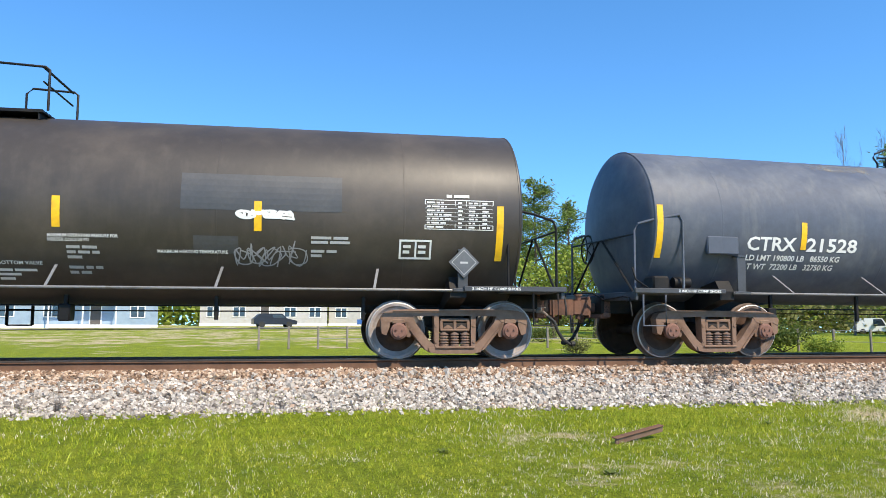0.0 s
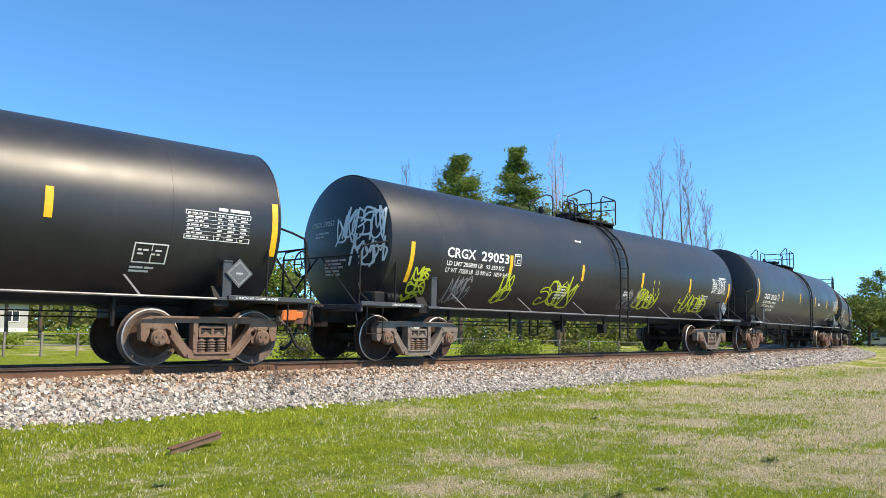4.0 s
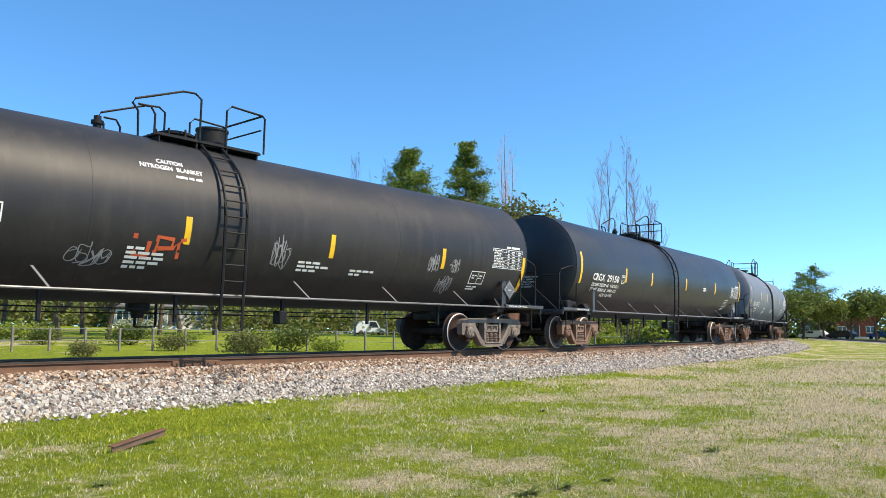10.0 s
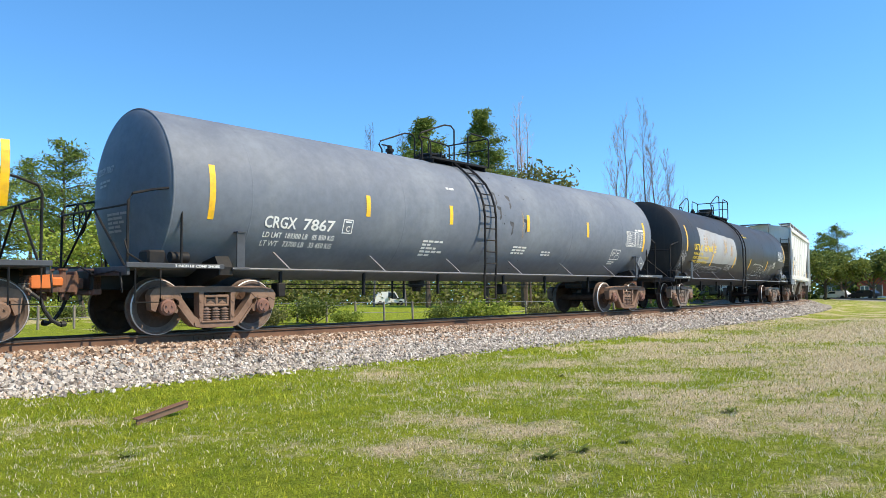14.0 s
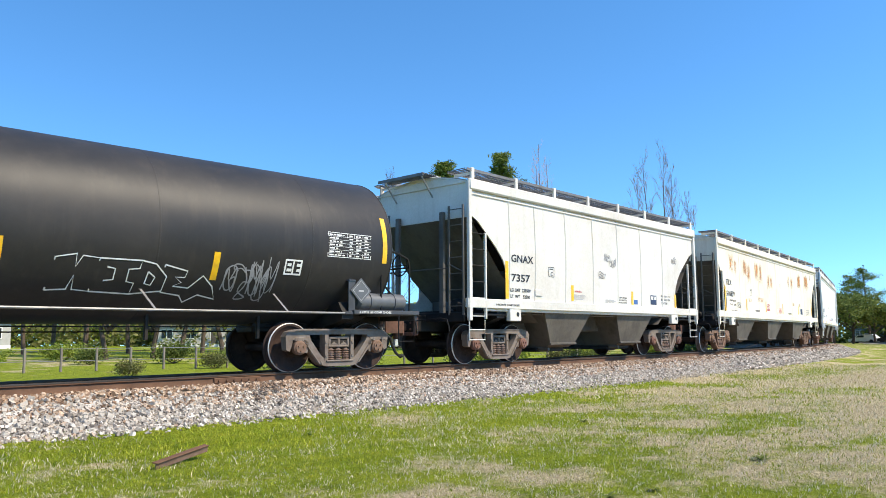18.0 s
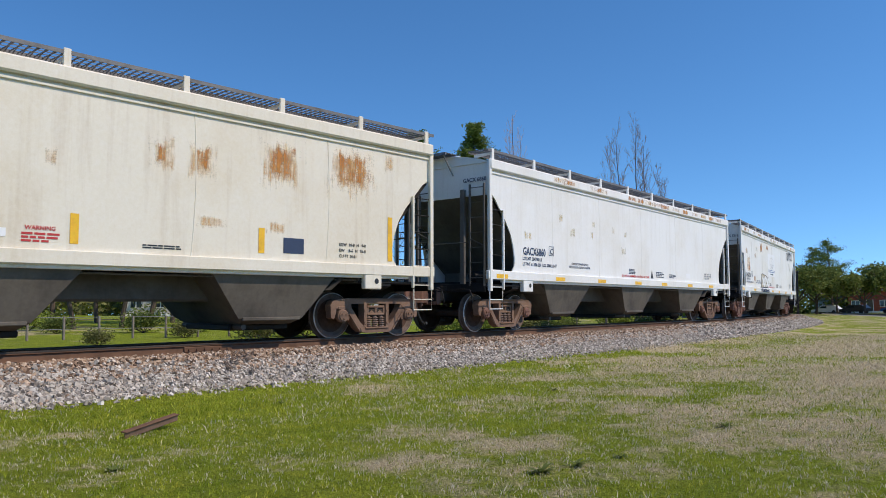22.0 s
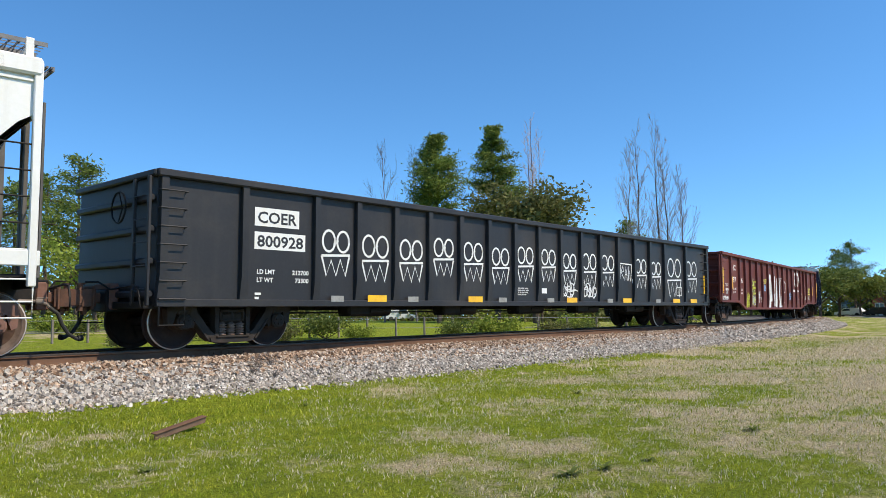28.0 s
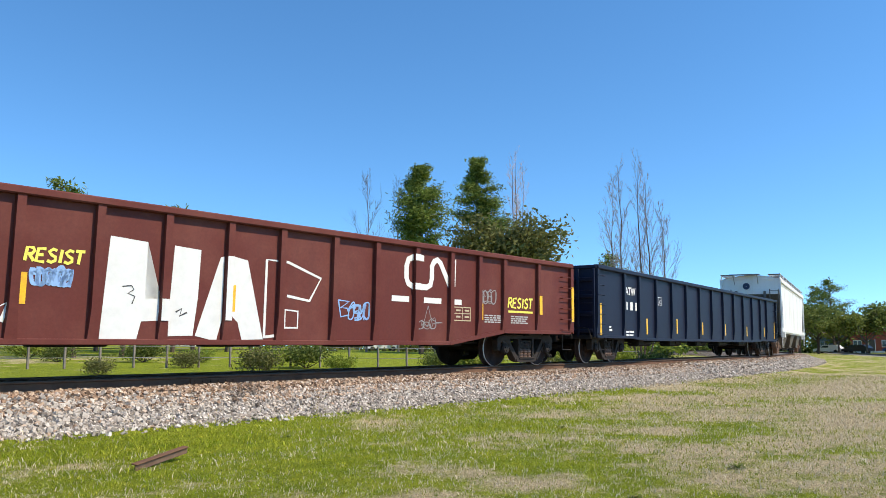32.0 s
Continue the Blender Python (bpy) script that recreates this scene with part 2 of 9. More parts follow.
# plate steel coloured darker than the rim, for the shade behind the side frame
WHEEL_FACE = worn("wheel_plate_steel", (0.085, 0.050, 0.036), (0.035, 0.022, 0.018), 0.85, spec=0.15, scale=3.5, relief=0.3)
WHEEL_DARK = worn("oily_wheel_plate_steel", (0.045, 0.03, 0.026), (0.085, 0.052, 0.042), 0.85, spec=0.12, scale=3.5, relief=0.3)
RIM_FACE = worn("dusty_wheel_rim", (0.16, 0.115, 0.092), (0.07, 0.05, 0.04), 0.8, spec=0.2, scale=4.0)
RIM_PALE = worn("pale_worn_wheel_rim", (0.34, 0.30, 0.28), (0.22, 0.17, 0.15), 0.75, spec=0.25, scale=4.0)
WHEEL_RIM = worn("worn_bright_wheel_rim", (0.62, 0.60, 0.58), (0.36, 0.33, 0.31), 0.45, metal=0.35, scale=5.0)
COUPLER = worn("rusty_coupler_steel", (0.15, 0.072, 0.046), (0.07, 0.042, 0.032), 0.85, scale=5.0, relief=0.4)
HOSE = plain("black_rubber_hose", (0.02, 0.02, 0.02), 0.7)
HOSE_ORANGE = plain("orange_painted_steel", (0.62, 0.16, 0.03), 0.6)
SPRAY_CLOUD = broken(plain("pale_spray_cloud", (0.66, 0.74, 0.76), 0.6, var=0.15), 0.36, 0.70, 7.0)
CLOUD_LIME = broken(plain("thin_lime_spray", (0.48, 0.52, 0.12), 0.6, var=0.2), 0.42, 0.70, 3.0)
WHITE_TXT = plain("white_lettering", (0.74, 0.74, 0.72), 0.6, var=0.1, scale=30)
GREY_TXT = plain("faded_white_lettering", (0.42, 0.42, 0.42), 0.65, var=0.25, scale=30)
BLACK_TXT = plain("black_lettering", (0.02, 0.022, 0.028), 0.6)
NAVY_TXT = plain("dark_blue_lettering", (0.025, 0.045, 0.10), 0.6)
RED_TXT = plain("red_lettering", (0.50, 0.04, 0.04), 0.6)
YELLOW_TXT = plain("yellow_lettering", (0.70, 0.50, 0.03), 0.6)
REFLECT = worn("yellow_reflective_tape", (0.86, 0.49, 0.015), (0.62, 0.34, 0.03), 0.4, scale=6.0, relief=0.0)
REFLECT_DULL = worn("grimy_tape", (0.30, 0.30, 0.28), (0.2, 0.19, 0.17), 0.5, scale=6.0, relief=0.0)
SPRAY_LIME = plain("lime_spray_paint", (0.55, 0.62, 0.04), 0.55, var=0.25, scale=14)
SPRAY_WHITE = plain("white_spray_paint", (0.72, 0.73, 0.72), 0.55, var=0.15, scale=6)
SPRAY_GREY = plain("pale_grey_chalk_marks", (0.28, 0.28, 0.29), 0.8, var=0.3, scale=14)
SPRAY_RED = plain("red_orange_spray_paint", (0.52, 0.09, 0.03), 0.6, var=0.25, scale=9)
SPRAY_BLUE = plain("pale_blue_spray_paint", (0.24, 0.42, 0.72), 0.6, var=0.3, scale=9)
SPRAY_YELLOW = plain("yellow_spray_paint", (0.80, 0.72, 0.12), 0.6, var=0.2, scale=9)
SPRAY_DARK = plain("dark_outline_spray_paint", (0.045, 0.045, 0.05), 0.6)
SPRAY_SAND = plain("sand_fill_spray_paint", (0.50, 0.42, 0.28), 0.6, var=0.25, scale=7)
# soiled grey, lowered further to stand for the shade under the side sill
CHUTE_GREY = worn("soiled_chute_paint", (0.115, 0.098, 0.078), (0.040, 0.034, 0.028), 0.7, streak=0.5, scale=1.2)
SOOT = worn("soot_and_product_spill", (0.03, 0.03, 0.032), (0.09, 0.09, 0.095), 0.6, scale=3.0)
SOOT_RUN = broken(worn("thin_soot_run", (0.022, 0.021, 0.022), (0.05, 0.048, 0.048), 0.7, scale=3.0), 0.47, 0.66, 9.0)
CHALK = broken(worn("chalky_ochre_bloom", (0.34, 0.30, 0.22), (0.24, 0.225, 0.19), 0.85, scale=2.0), 0.47, 0.74, 12.0)
DARK_PATCH = worn("painted_out_dark_grey", (0.055, 0.056, 0.06), (0.075, 0.075, 0.078), 0.5, scale=2.0, relief=0.0)
PATCH_LIGHT = worn("weathered_light_grey_patch", (0.31, 0.32, 0.33), (0.245, 0.235, 0.22), 0.6, scale=0.9, streak=0.6, streak_col=(0.36, 0.27, 0.17), relief=0.05)
OCHRE_SPOT = broken(worn("faint_ochre_spot", (0.60, 0.47, 0.20), (0.68, 0.60, 0.40), 0.75, scale=4.0), 0.46, 0.72, 15.0)
RUST_SOFT = broken(worn("pale_rust_wash", (0.62, 0.36, 0.13), (0.70, 0.54, 0.32), 0.75, scale=2.5), 0.455, 0.70, 5.0)
BOARD = worn("weathered_walkway_steel", (0.17, 0.17, 0.175), (0.10, 0.095, 0.09), 0.6, metal=0.2, scale=5.0)
POSTER = plain("poster_white", (0.82, 0.83, 0.84), 0.5, var=0.03)
POSTER_LINE = plain("poster_pale_grey", (0.52, 0.54, 0.55), 0.5, var=0.05)
POSTER_BLUE = plain("poster_blue", (0.05, 0.13, 0.34), 0.5, var=0.1)
GALV = worn("galvanised_grating", (0.32, 0.33, 0.34), (0.2, 0.2, 0.2), 0.5, metal=0.6, scale=5.0)
RAIL_SIDE = worn("rusty_rail_web", (0.15, 0.080, 0.048), (0.085, 0.047, 0.03), 0.85, scale=2.5, relief=0.3, spec=0.25)
RAIL_TOP = worn("dulled_rail_head", (0.06, 0.048, 0.040), (0.10, 0.075, 0.06), 0.5, metal=0.5, scale=4.0, relief=0.0)
TIE = worn("creosoted_timber", (0.05, 0.038, 0.03), (0.10, 0.08, 0.065), 0.9, scale=3.0, relief=0.6)


# ---- mesh tools ----
class Geo:
    """A growing mesh: vertices, faces and a material slot for each face."""

    def __init__(self):
        self.v, self.f, self.m = [], [], []

    def face(self, pts, m=0):
        n = len(self.v)
        self.v += [tuple(p) for p in pts]
        self.f.append(tuple(range(n, n + len(pts))))
        self.m.append(m)
        return self

    def box(self, x0, x1, y0, y1, z0, z1, m=0, c=0.0):
        """A box, with its twelve edges chamfered by c."""
        x0, x1, y0, y1, z0, z1 = min(x0, x1), max(x0, x1), min(y0, y1), max(y0, y1), min(z0, z1), max(z0, z1)
        if c <= 0:
            n = len(self.v)
            self.v += [(x, y, z) for x in (x0, x1) for y in (y0, y1) for z in (z0, z1)]
            for q in ((0, 1, 3, 2), (4, 6, 7, 5), (0, 4, 5, 1), (2, 3, 7, 6), (0, 2, 6, 4), (1, 5, 7, 3)):
                self.f.append(tuple(n + i for i in q))
                self.m.append(m)
            return self
        c = min(c, (x1 - x0) * 0.45, (y1 - y0) * 0.45, (z1 - z0) * 0.45)
        sec = [(y0 + c, z0), (y1 - c, z0), (y1, z0 + c), (y1, z1 - c), (y1 - c, z1), (y0 + c, z1), (y0, z1 - c), (y0, z0 + c)]
        ym, zm = (y0 + y1) / 2, (z0 + z1) / 2
        ky, kz = 1 - 2 * c / (y1 - y0), 1 - 2 * c / (z1 - z0)
        small = [(ym + (y - ym) * ky, zm + (z - zm) * kz) for y, z in sec]
        self.loft([[(x, y, z) for y, z in s] for x, s in ((x0, small), (x0 + c, sec), (x1 - c, sec), (x1, small))], m, True, True)
        return self

    def loft(self, rings, m=0, cap0=False, cap1=False, closed=True):
        n0, k = len(self.v), len(rings[0])
        for r in rings:
            self.v += [tuple(p) for p in r]
        for i in range(len(rings) - 1):
            for j in range(k if closed else k - 1):
                a, b = n0 + i * k + j, n0 + i * k + (j + 1) % k
                self.f.append((a, b, b + k, a + k))
                self.m.append(m)
        if cap0:
            self.f.append(tuple(range(n0 + k - 1, n0 - 1, -1)))
            self.m.append(m)
        if cap1:
            e = n0 + (len(rings) - 1) * k
            self.f.append(tuple(range(e, e + k)))
            self.m.append(m)
        return self

    def prism(self, pts, axis, a, b, m=0):
        """A polygon in the plane across axis, drawn out from a to b."""
        def put(p, d):
            return {"x": (d, p[0], p[1]), "y": (p[0], d, p[1]), "z": (p[0], p[1], d)}[axis]
        return self.loft([[put(p, a) for p in pts], [put(p, b) for p in pts]], m, True, True)

    def tube(self, pts, r, n=6, m=0, closed=False):
        pts = [Vector(p) for p in pts]
        rings, up = [], Vector((0, 0, 1))
        for i, p in enumerate(pts):
            a = pts[max(i - 1, 0)] if not closed else pts[i - 1]
            b = pts[min(i + 1, len(pts) - 1)] if not closed else pts[(i + 1) % len(pts)]
            d = (b - a).normalized()
            u = d.cross(up)
            if u.length < 0.15:
                u = d.cross(Vector((1, 0, 0)))
            u.normalize()
            w = u.cross(d)
            rings.append([p + (u * math.cos(2 * math.pi * j / n) + w * math.sin(2 * math.pi * j / n)) * r for j in range(n)])
        if closed:
            rings.append(rings[0])
        return self.loft(rings, m, not closed, not closed)

    def lathe(self, prof, axis="x", centre=(0, 0, 0), n=32, m=0, ms=None):
        """Profile rows of (along the axis, radius), turned about the axis."""
        cx, cy, cz = centre
        for i in range(len(prof) - 1):
            rings = []
            for a, r in prof[i:i + 2]:
                ring = []
                for j in range(n):
                    c, s = math.cos(2 * math.pi * j / n) * r, math.sin(2 * math.pi * j / n) * r
                    ring.append({"x": (cx + a, cy + c, cz + s), "y": (cx + c, cy + a, cz + s), "z": (cx + c, cy + s, cz + a)}[axis])
                rings.append(ring)
            self.loft(rings, ms[i] if ms else m)
        return self

    def add(self, other, mx=None):
        n = len(self.v)
        self.v += [tuple(mx @ Vector(p)) for p in other.v] if mx else other.v
        self.f += [tuple(i + n for i in q) for q in other.f]
        self.m += other.m
        return self

    def mesh(self, name, mats, smooth=True, weld=True, angle=32):
        me = bpy.data.meshes.new(name)
        me.from_pydata(self.v, [], self.f)
        for x in (mats if isinstance(mats, (list, tuple)) else [mats]):
            me.materials.append(x)
        if any(self.m):
            me.polygons.foreach_set("material_index", self.m)
        if weld or smooth:
            bm = bmesh.new()
            bm.from_mesh(me)
            if weld:
                bmesh.ops.remove_doubles(bm, verts=bm.verts, dist=0.0004)
            bmesh.ops.recalc_face_normals(bm, faces=bm.faces)
            bm.to_mesh(me)
            bm.free()
        if smooth:
            me.polygons.foreach_set("use_smooth", [True] * len(me.polygons))
            me.set_sharp_from_angle(angle=radians(angle))
        me.update()
        return me


def part(name, geo, mats, parent=None, label="", at=None, **kw):
    """One mesh object, from a Geo or a ready mesh, under its thing or part."""
    me = geo if isinstance(geo, bpy.types.Mesh) else geo.mesh(name, mats, **kw)
    ob = new(name, me)
    if parent is not None:
        ob.parent = parent
    if at is not None:
        ob.matrix_basis = at
    if label:
        ob["label"] = label
    return ob


def thing(name, label, category, group="", kind="", at=None):
    e = new(name)
    e.empty_display_size = 0.2
    if at is not None:
        e.matrix_basis = at
    return tagged(e, label, category, group, kind)


_fonts = {}


def letters(body, size):
    """Outline of a text with the built-in font: vertices and faces in its own plane, set to cap height `size`, and its width."""
    if body not in _fonts:
        cu = bpy.data.curves.new("lettering", "FONT")
        cu.body, cu.size, cu.resolution_u, cu.offset = body, 1.0, 2, 0.022
        ob = bpy.data.objects.new("lettering", cu)
        me = bpy.data.meshes.new_from_object(ob)
        _fonts[body] = ([tuple(v.co) for v in me.vertices], [tuple(p.vertices) for p in me.polygons])
        bpy.data.objects.remove(ob)
        bpy.data.meshes.remove(me)
        bpy.data.curves.remove(cu)
    v, f = _fonts[body]
    k = size / 0.73
    w = max((p[0] for p in v), default=0) * k
    return [(x * k, y * k) for x, y, _ in v], f, w

# ---- bogies ----
WR = 0.457


def wheelset_mesh():
    g = Geo()
    for sgn in (1, -1):
        face = [(0.70, 0.10), (0.70, 0.40), (0.665, 0.425), (0.66, 0.483), (0.69, 0.487), (0.705, WR + 0.006), (0.80, WR - 0.002), (0.815, WR - 0.020), (0.812, 0.395), (0.795, 0.375), (0.765, 0.33), (0.755, 0.22), (0.785, 0.155), (0.835, 0.14), (0.84, 0.085)]
        ms = [0, 0, 0, 2, 2, 2, 1, 2, 2, 2, 0, 0, 0, 0]
        g.lathe([(a * sgn, r) for a, r in face], "y", n=40, ms=ms)
    g.lathe([(-1.09, 0.0), (-1.09, 0.07), (-0.84, 0.085), (-0.70, 0.10), (-0.5, 0.085), (0.5, 0.085), (0.70, 0.10), (0.84, 0.085), (1.09, 0.07), (1.09, 0.0)], "y", n=14)
    # casting marks on the plate, so that the turning shows
    for sgn in (1, -1):
        for k in range(3):
            a = 2.1 * k + 0.4
            c, s = math.cos(a), math.sin(a)
            g.add(Geo().box(-0.04, 0.04, 0.757 * sgn, 0.768 * sgn, 0.23, 0.31), Matrix.Rotation(a, 4, "Y"))
    return g


def side_frame_geo():
    """Cast side frame: thick top member, pedestals over the bearings, triangular windows, tension diagonals and spring seat."""
    g = Geo()
    up = [(1.06, 0.60), (1.16, 0.55), (1.175, 0.66), (1.12, 0.745), (0.98, 0.785), (0.72, 0.80)]
    dn = [(0.26, 0.695), (0.66, 0.69), (0.75, 0.60)]
    g.prism(dn + up + [(-x, z) for x, z in reversed(up)] + [(-x, z) for x, z in reversed(dn)], "y", -0.095, 0.085)
    for s in (1, -1):
        # tension diagonal from the pedestal to the spring seat
        g.prism([(s * x, z) for x, z in ((0.80, 0.61), (0.67, 0.70), (0.635, 0.60), (0.42, 0.32), (0.345, 0.26), (0.25, 0.21), (0.25, 0.12), (0.40, 0.125), (0.50, 0.19), (0.745, 0.50))], "y", -0.088, 0.08)
        g.prism([(s * x, z) for x, z in ((0.335, 0.71), (0.255, 0.71), (0.255, 0.20), (0.325, 0.20))], "y", -0.10, 0.08)
        # pedestal jaws
        g.prism([(s * x, z) for x, z in ((0.80, 0.62), (0.69, 0.56), (0.685, 0.44), (0.71, 0.36), (0.765, 0.37), (0.775, 0.52))], "y", -0.088, 0.07)
        g.prism([(s * x, z) for x, z in ((1.172, 0.62), (1.15, 0.42), (1.08, 0.39), (1.03, 0.52), (1.02, 0.62))], "y", -0.088, 0.07)
        g.box(s * 0.785, s * 0.995, -0.105, 0.09, 0.565, 0.655, c=0.02)
        # raised lip along the diagonal
        g.prism([(s * x, z) for x, z in ((0.72, 0.48), (0.69, 0.50), (0.43, 0.17), (0.46, 0.16))], "y", -0.112, -0.085)
        g.lathe([(-0.112, 0.0), (-0.112, 0.028), (-0.085, 0.032)], "y", (s * 0.30, 0, 0.55), n=8)
        g.lathe([(-0.112, 0.0), (-0.112, 0.028), (-0.085, 0.032)], "y", (s * 0.30, 0, 0.30), n=8)
    g.prism([(-0.42, 0.20), (-0.40, 0.13), (-0.28, 0.105), (0.28, 0.105), (0.40, 0.13), (0.42, 0.20), (0.30, 0.215), (-0.30, 0.215)], "y", -0.11, 0.095)
    g.box(-0.31, 0.31, -0.135, -0.10, 0.185, 0.222, c=0.01)
    g.prism([(-0.98, 0.765), (-0.72, 0.79), (0.72, 0.79), (0.98, 0.765), (0.72, 0.768), (-0.72, 0.768)], "y", -0.112, -0.09)
    return g


def bolster_end_geo():
    """Pocketed end of the bolster between the side frame's columns."""
    g = Geo()
    g.box(-0.235, 0.235, -0.03, 0.06, 0.605, 0.655, c=0.012)
    g.box(-0.235, 0.235, -0.03, 0.06, 0.455, 0.495, c=0.012)
    for x in (-0.215, 0.0, 0.215):
        g.box(x - 0.025, x + 0.025, -0.025, 0.06, 0.485, 0.615, c=0.008)
    g.prism([(-0.20, 0.50), (-0.02, 0.50), (-0.11, 0.56)], "y", -0.02, 0.02)
    g.prism([(0.20, 0.50), (0.02, 0.50), (0.11, 0.56)], "y", -0.02, 0.02)
    return g


def spring_geo():
    prof = [(0.215, 0.03)]
    for k in range(5):
        z = 0.222 + k * 0.042
        prof += [(z, 0.052), (z + 0.009, 0.079), (z + 0.022, 0.079), (z + 0.031, 0.052)]
    prof += [(0.46, 0.03)]
    return Geo().lathe(prof, "z", n=10)


def bearing_geo():
    g = Geo()
    g.lathe([(0.02, 0.0), (0.02, 0.13), (-0.07, 0.13), (-0.085, 0.105), (-0.10, 0.10), (-0.105, 0.0)], "y", n=18)
    for k in range(3):
        a = 2 * math.pi * k / 3 + 0.5
        g.lathe([(-0.10, 0.018), (-0.125, 0.018), (-0.125, 0.0)], "y", (0.055 * math.cos(a), 0, 0.055 * math.sin(a)), n=6)
    return g


def bolster_geo():
    g = Geo()
    g.box(-0.21, 0.21, -1.10, 1.10, 0.43, 0.60, c=0.03)
    g.box(-0.30, 0.30, -0.42, 0.42, 0.50, 0.72, c=0.04)
    # brake beams and shoes between the wheels
    for s in (1, -1):
        g.box(s * 0.36, s * 0.42, -0.80, 0.80, 0.33, 0.40, c=0.015)
        for y in (-0.75, 0.75):
            g.box(s * 0.385, s * 0.435, y - 0.05, y + 0.05, 0.27, 0.52, c=0.012)
    return g


WHEELSET_ME = {k: wheelset_mesh().mesh("wheelset", m) for k, m in (("brown", [WHEEL_FACE, WHEEL_RIM, RIM_FACE]), ("pale", [WHEEL_FACE, WHEEL_RIM, RIM_PALE]), ("dark", [WHEEL_DARK, WHEEL_RIM, WHEEL_DARK]))}
FRAME_ME = {k: side_frame_geo().mesh("side_frame", m) for k, m in (("brown", TRUCK_BROWN), ("red", TRUCK_RED), ("grey", TRUCK_GREY), ("dark", TRUCK_DARK))}
SPRING_ME = spring_geo().mesh("coil_spring", SPRING)
BEARING_ME = {k: bearing_geo().mesh("bearing_cap", m) for k, m in (("brown", TRUCK_BROWN), ("red", TRUCK_RED), ("grey", TRUCK_GREY), ("dark", TRUCK_DARK))}
BOLSTER_END_ME = {k: bolster_end_geo().mesh("bolster_end", m) for k, m in (("brown", TRUCK_BROWN), ("red", TRUCK_RED), ("grey", TRUCK_GREY), ("dark", TRUCK_DARK))}
BOLSTER_ME = bolster_geo().mesh("bogie", TRUCK_DARK)
WHEELS = []


def bogie(car, x, tone, cap, wheel=None):
    b = part("bogie", BOLSTER_ME, None, car, at=pose(x, 0, 0))
    for sy, rz in ((-1.03, 0), (1.03, 180)):
        part("side_frame", FRAME_ME[tone], None, b, at=pose(0, sy, 0, 0, 0, rz))
        part("bolster_end", BOLSTER_END_ME[tone], None, b, at=pose(0, sy * 1.055, 0, 0, 0, rz))
        for q in (-0.17, 0.0, 0.17):
            part("coil_spring", SPRING_ME, None, b, at=pose(q, sy - (0.03 if sy < 0 else -0.03), 0))
        for sx in (-0.889, 0.889):
            part("bearing_cap", BEARING_ME[cap], None, b, at=pose(sx, sy * 1.06, WR, 0, 0, rz))
    for sx in (-0.889, 0.889):
        w = part("wheelset", WHEELSET_ME[wheel or ("dark" if tone in ("dark", "grey") else "brown")], None, b, at=pose(sx, 0, WR))
        WHEELS.append((w, car, sx))
    return b


def coupler_mesh():
    """Shank, head with guard arm, knuckle and pin, seen from both sides."""
    g = Geo()
    g.box(-0.95, -0.24, -0.08, 0.08, 0.76, 0.93, c=0.025)
    g.prism([(-0.30, -0.13), (-0.14, -0.21), (0.00, -0.24), (0.10, -0.20), (0.05, -0.13), (-0.02, -0.06), (0.00, 0.02), (-0.08, 0.18), (-0.20, 0.20), (-0.30, 0.13)], "z", 0.71, 0.985)
    g.prism([(-0.06, 0.04), (0.10, 0.02), (0.15, 0.06), (0.15, 0.16), (0.05, 0.22), (-0.08, 0.20)], "z", 0.73, 0.965)
    g.lathe([(0.64, 0.0), (0.64, 0.05), (1.05, 0.05), (1.05, 0.075), (1.08, 0.075), (1.08, 0.0)], "z", (-0.05, 0.13, 0), n=10)
    g.box(-0.20, -0.12, -0.05, 0.05, 0.58, 0.70, c=0.015)
    g.box(-0.27, -0.22, -0.17, 0.17, 0.66, 1.04, c=0.015)
    return g.mesh("coupler", COUPLER)


def striker_mesh():
    """Striker casting and carrier iron at the end of the sill."""
    g = Geo()
    g.box(-0.60, -0.44, -0.30, -0.13, 0.66, 1.08, c=0.02)
    g.box(-0.60, -0.44, 0.13, 0.30, 0.66, 1.08, c=0.02)
    g.box(-0.58, -0.42, -0.28, 0.28, 0.98, 1.08, c=0.02)
    g.box(-0.56, -0.40, -0.26, 0.26, 0.655, 0.735, c=0.02)
    for y in (-0.21, 0.21):
        g.lathe([(-0.44, 0.03), (-0.41, 0.03), (-0.40, 0.0)], "x", (0, y, 0.80), n=6)
        g.lathe([(-0.44, 0.03), (-0.41, 0.03), (-0.40, 0.0)], "x", (0, y, 0.94), n=6)
    return g.mesh("striker_casting", TRUCK_RED)


COUPLER_ME, STRIKER_ME = coupler_mesh(), striker_mesh()


def hose_mesh():
    g = Geo()
    pts = [(-0.42, -0.34, 0.70), (-0.30, -0.36, 0.60), (-0.24, -0.36, 0.44), (-0.14, -0.35, 0.29), (-0.02, -0.33, 0.215), (0.04, -0.32, 0.21)]
    g.tube(pts, 0.03, 8)
    g.tube([(0.0, -0.33, 0.215), (0.07, -0.31, 0.225)], 0.045, 8)
    return g.mesh("air_hose", HOSE)


def angle_cock_mesh():
    g = Geo()
    g.tube([(-0.85, -0.34, 0.80), (-0.60, -0.34, 0.79), (-0.46, -0.34, 0.75), (-0.42, -0.34, 0.70)], 0.024, 8)
    g.lathe([(-0.05, 0.0), (-0.05, 0.045), (0.05, 0.045), (0.05, 0.0)], "x", (-0.56, -0.34, 0.785), n=10)
    g.box(-0.60, -0.44, -0.345, -0.335, 0.83, 0.85, c=0.003)
    return g.mesh("angle_cock", TRUCK_GREY)


HOSE_ME, COCK_ME = hose_mesh(), angle_cock_mesh()


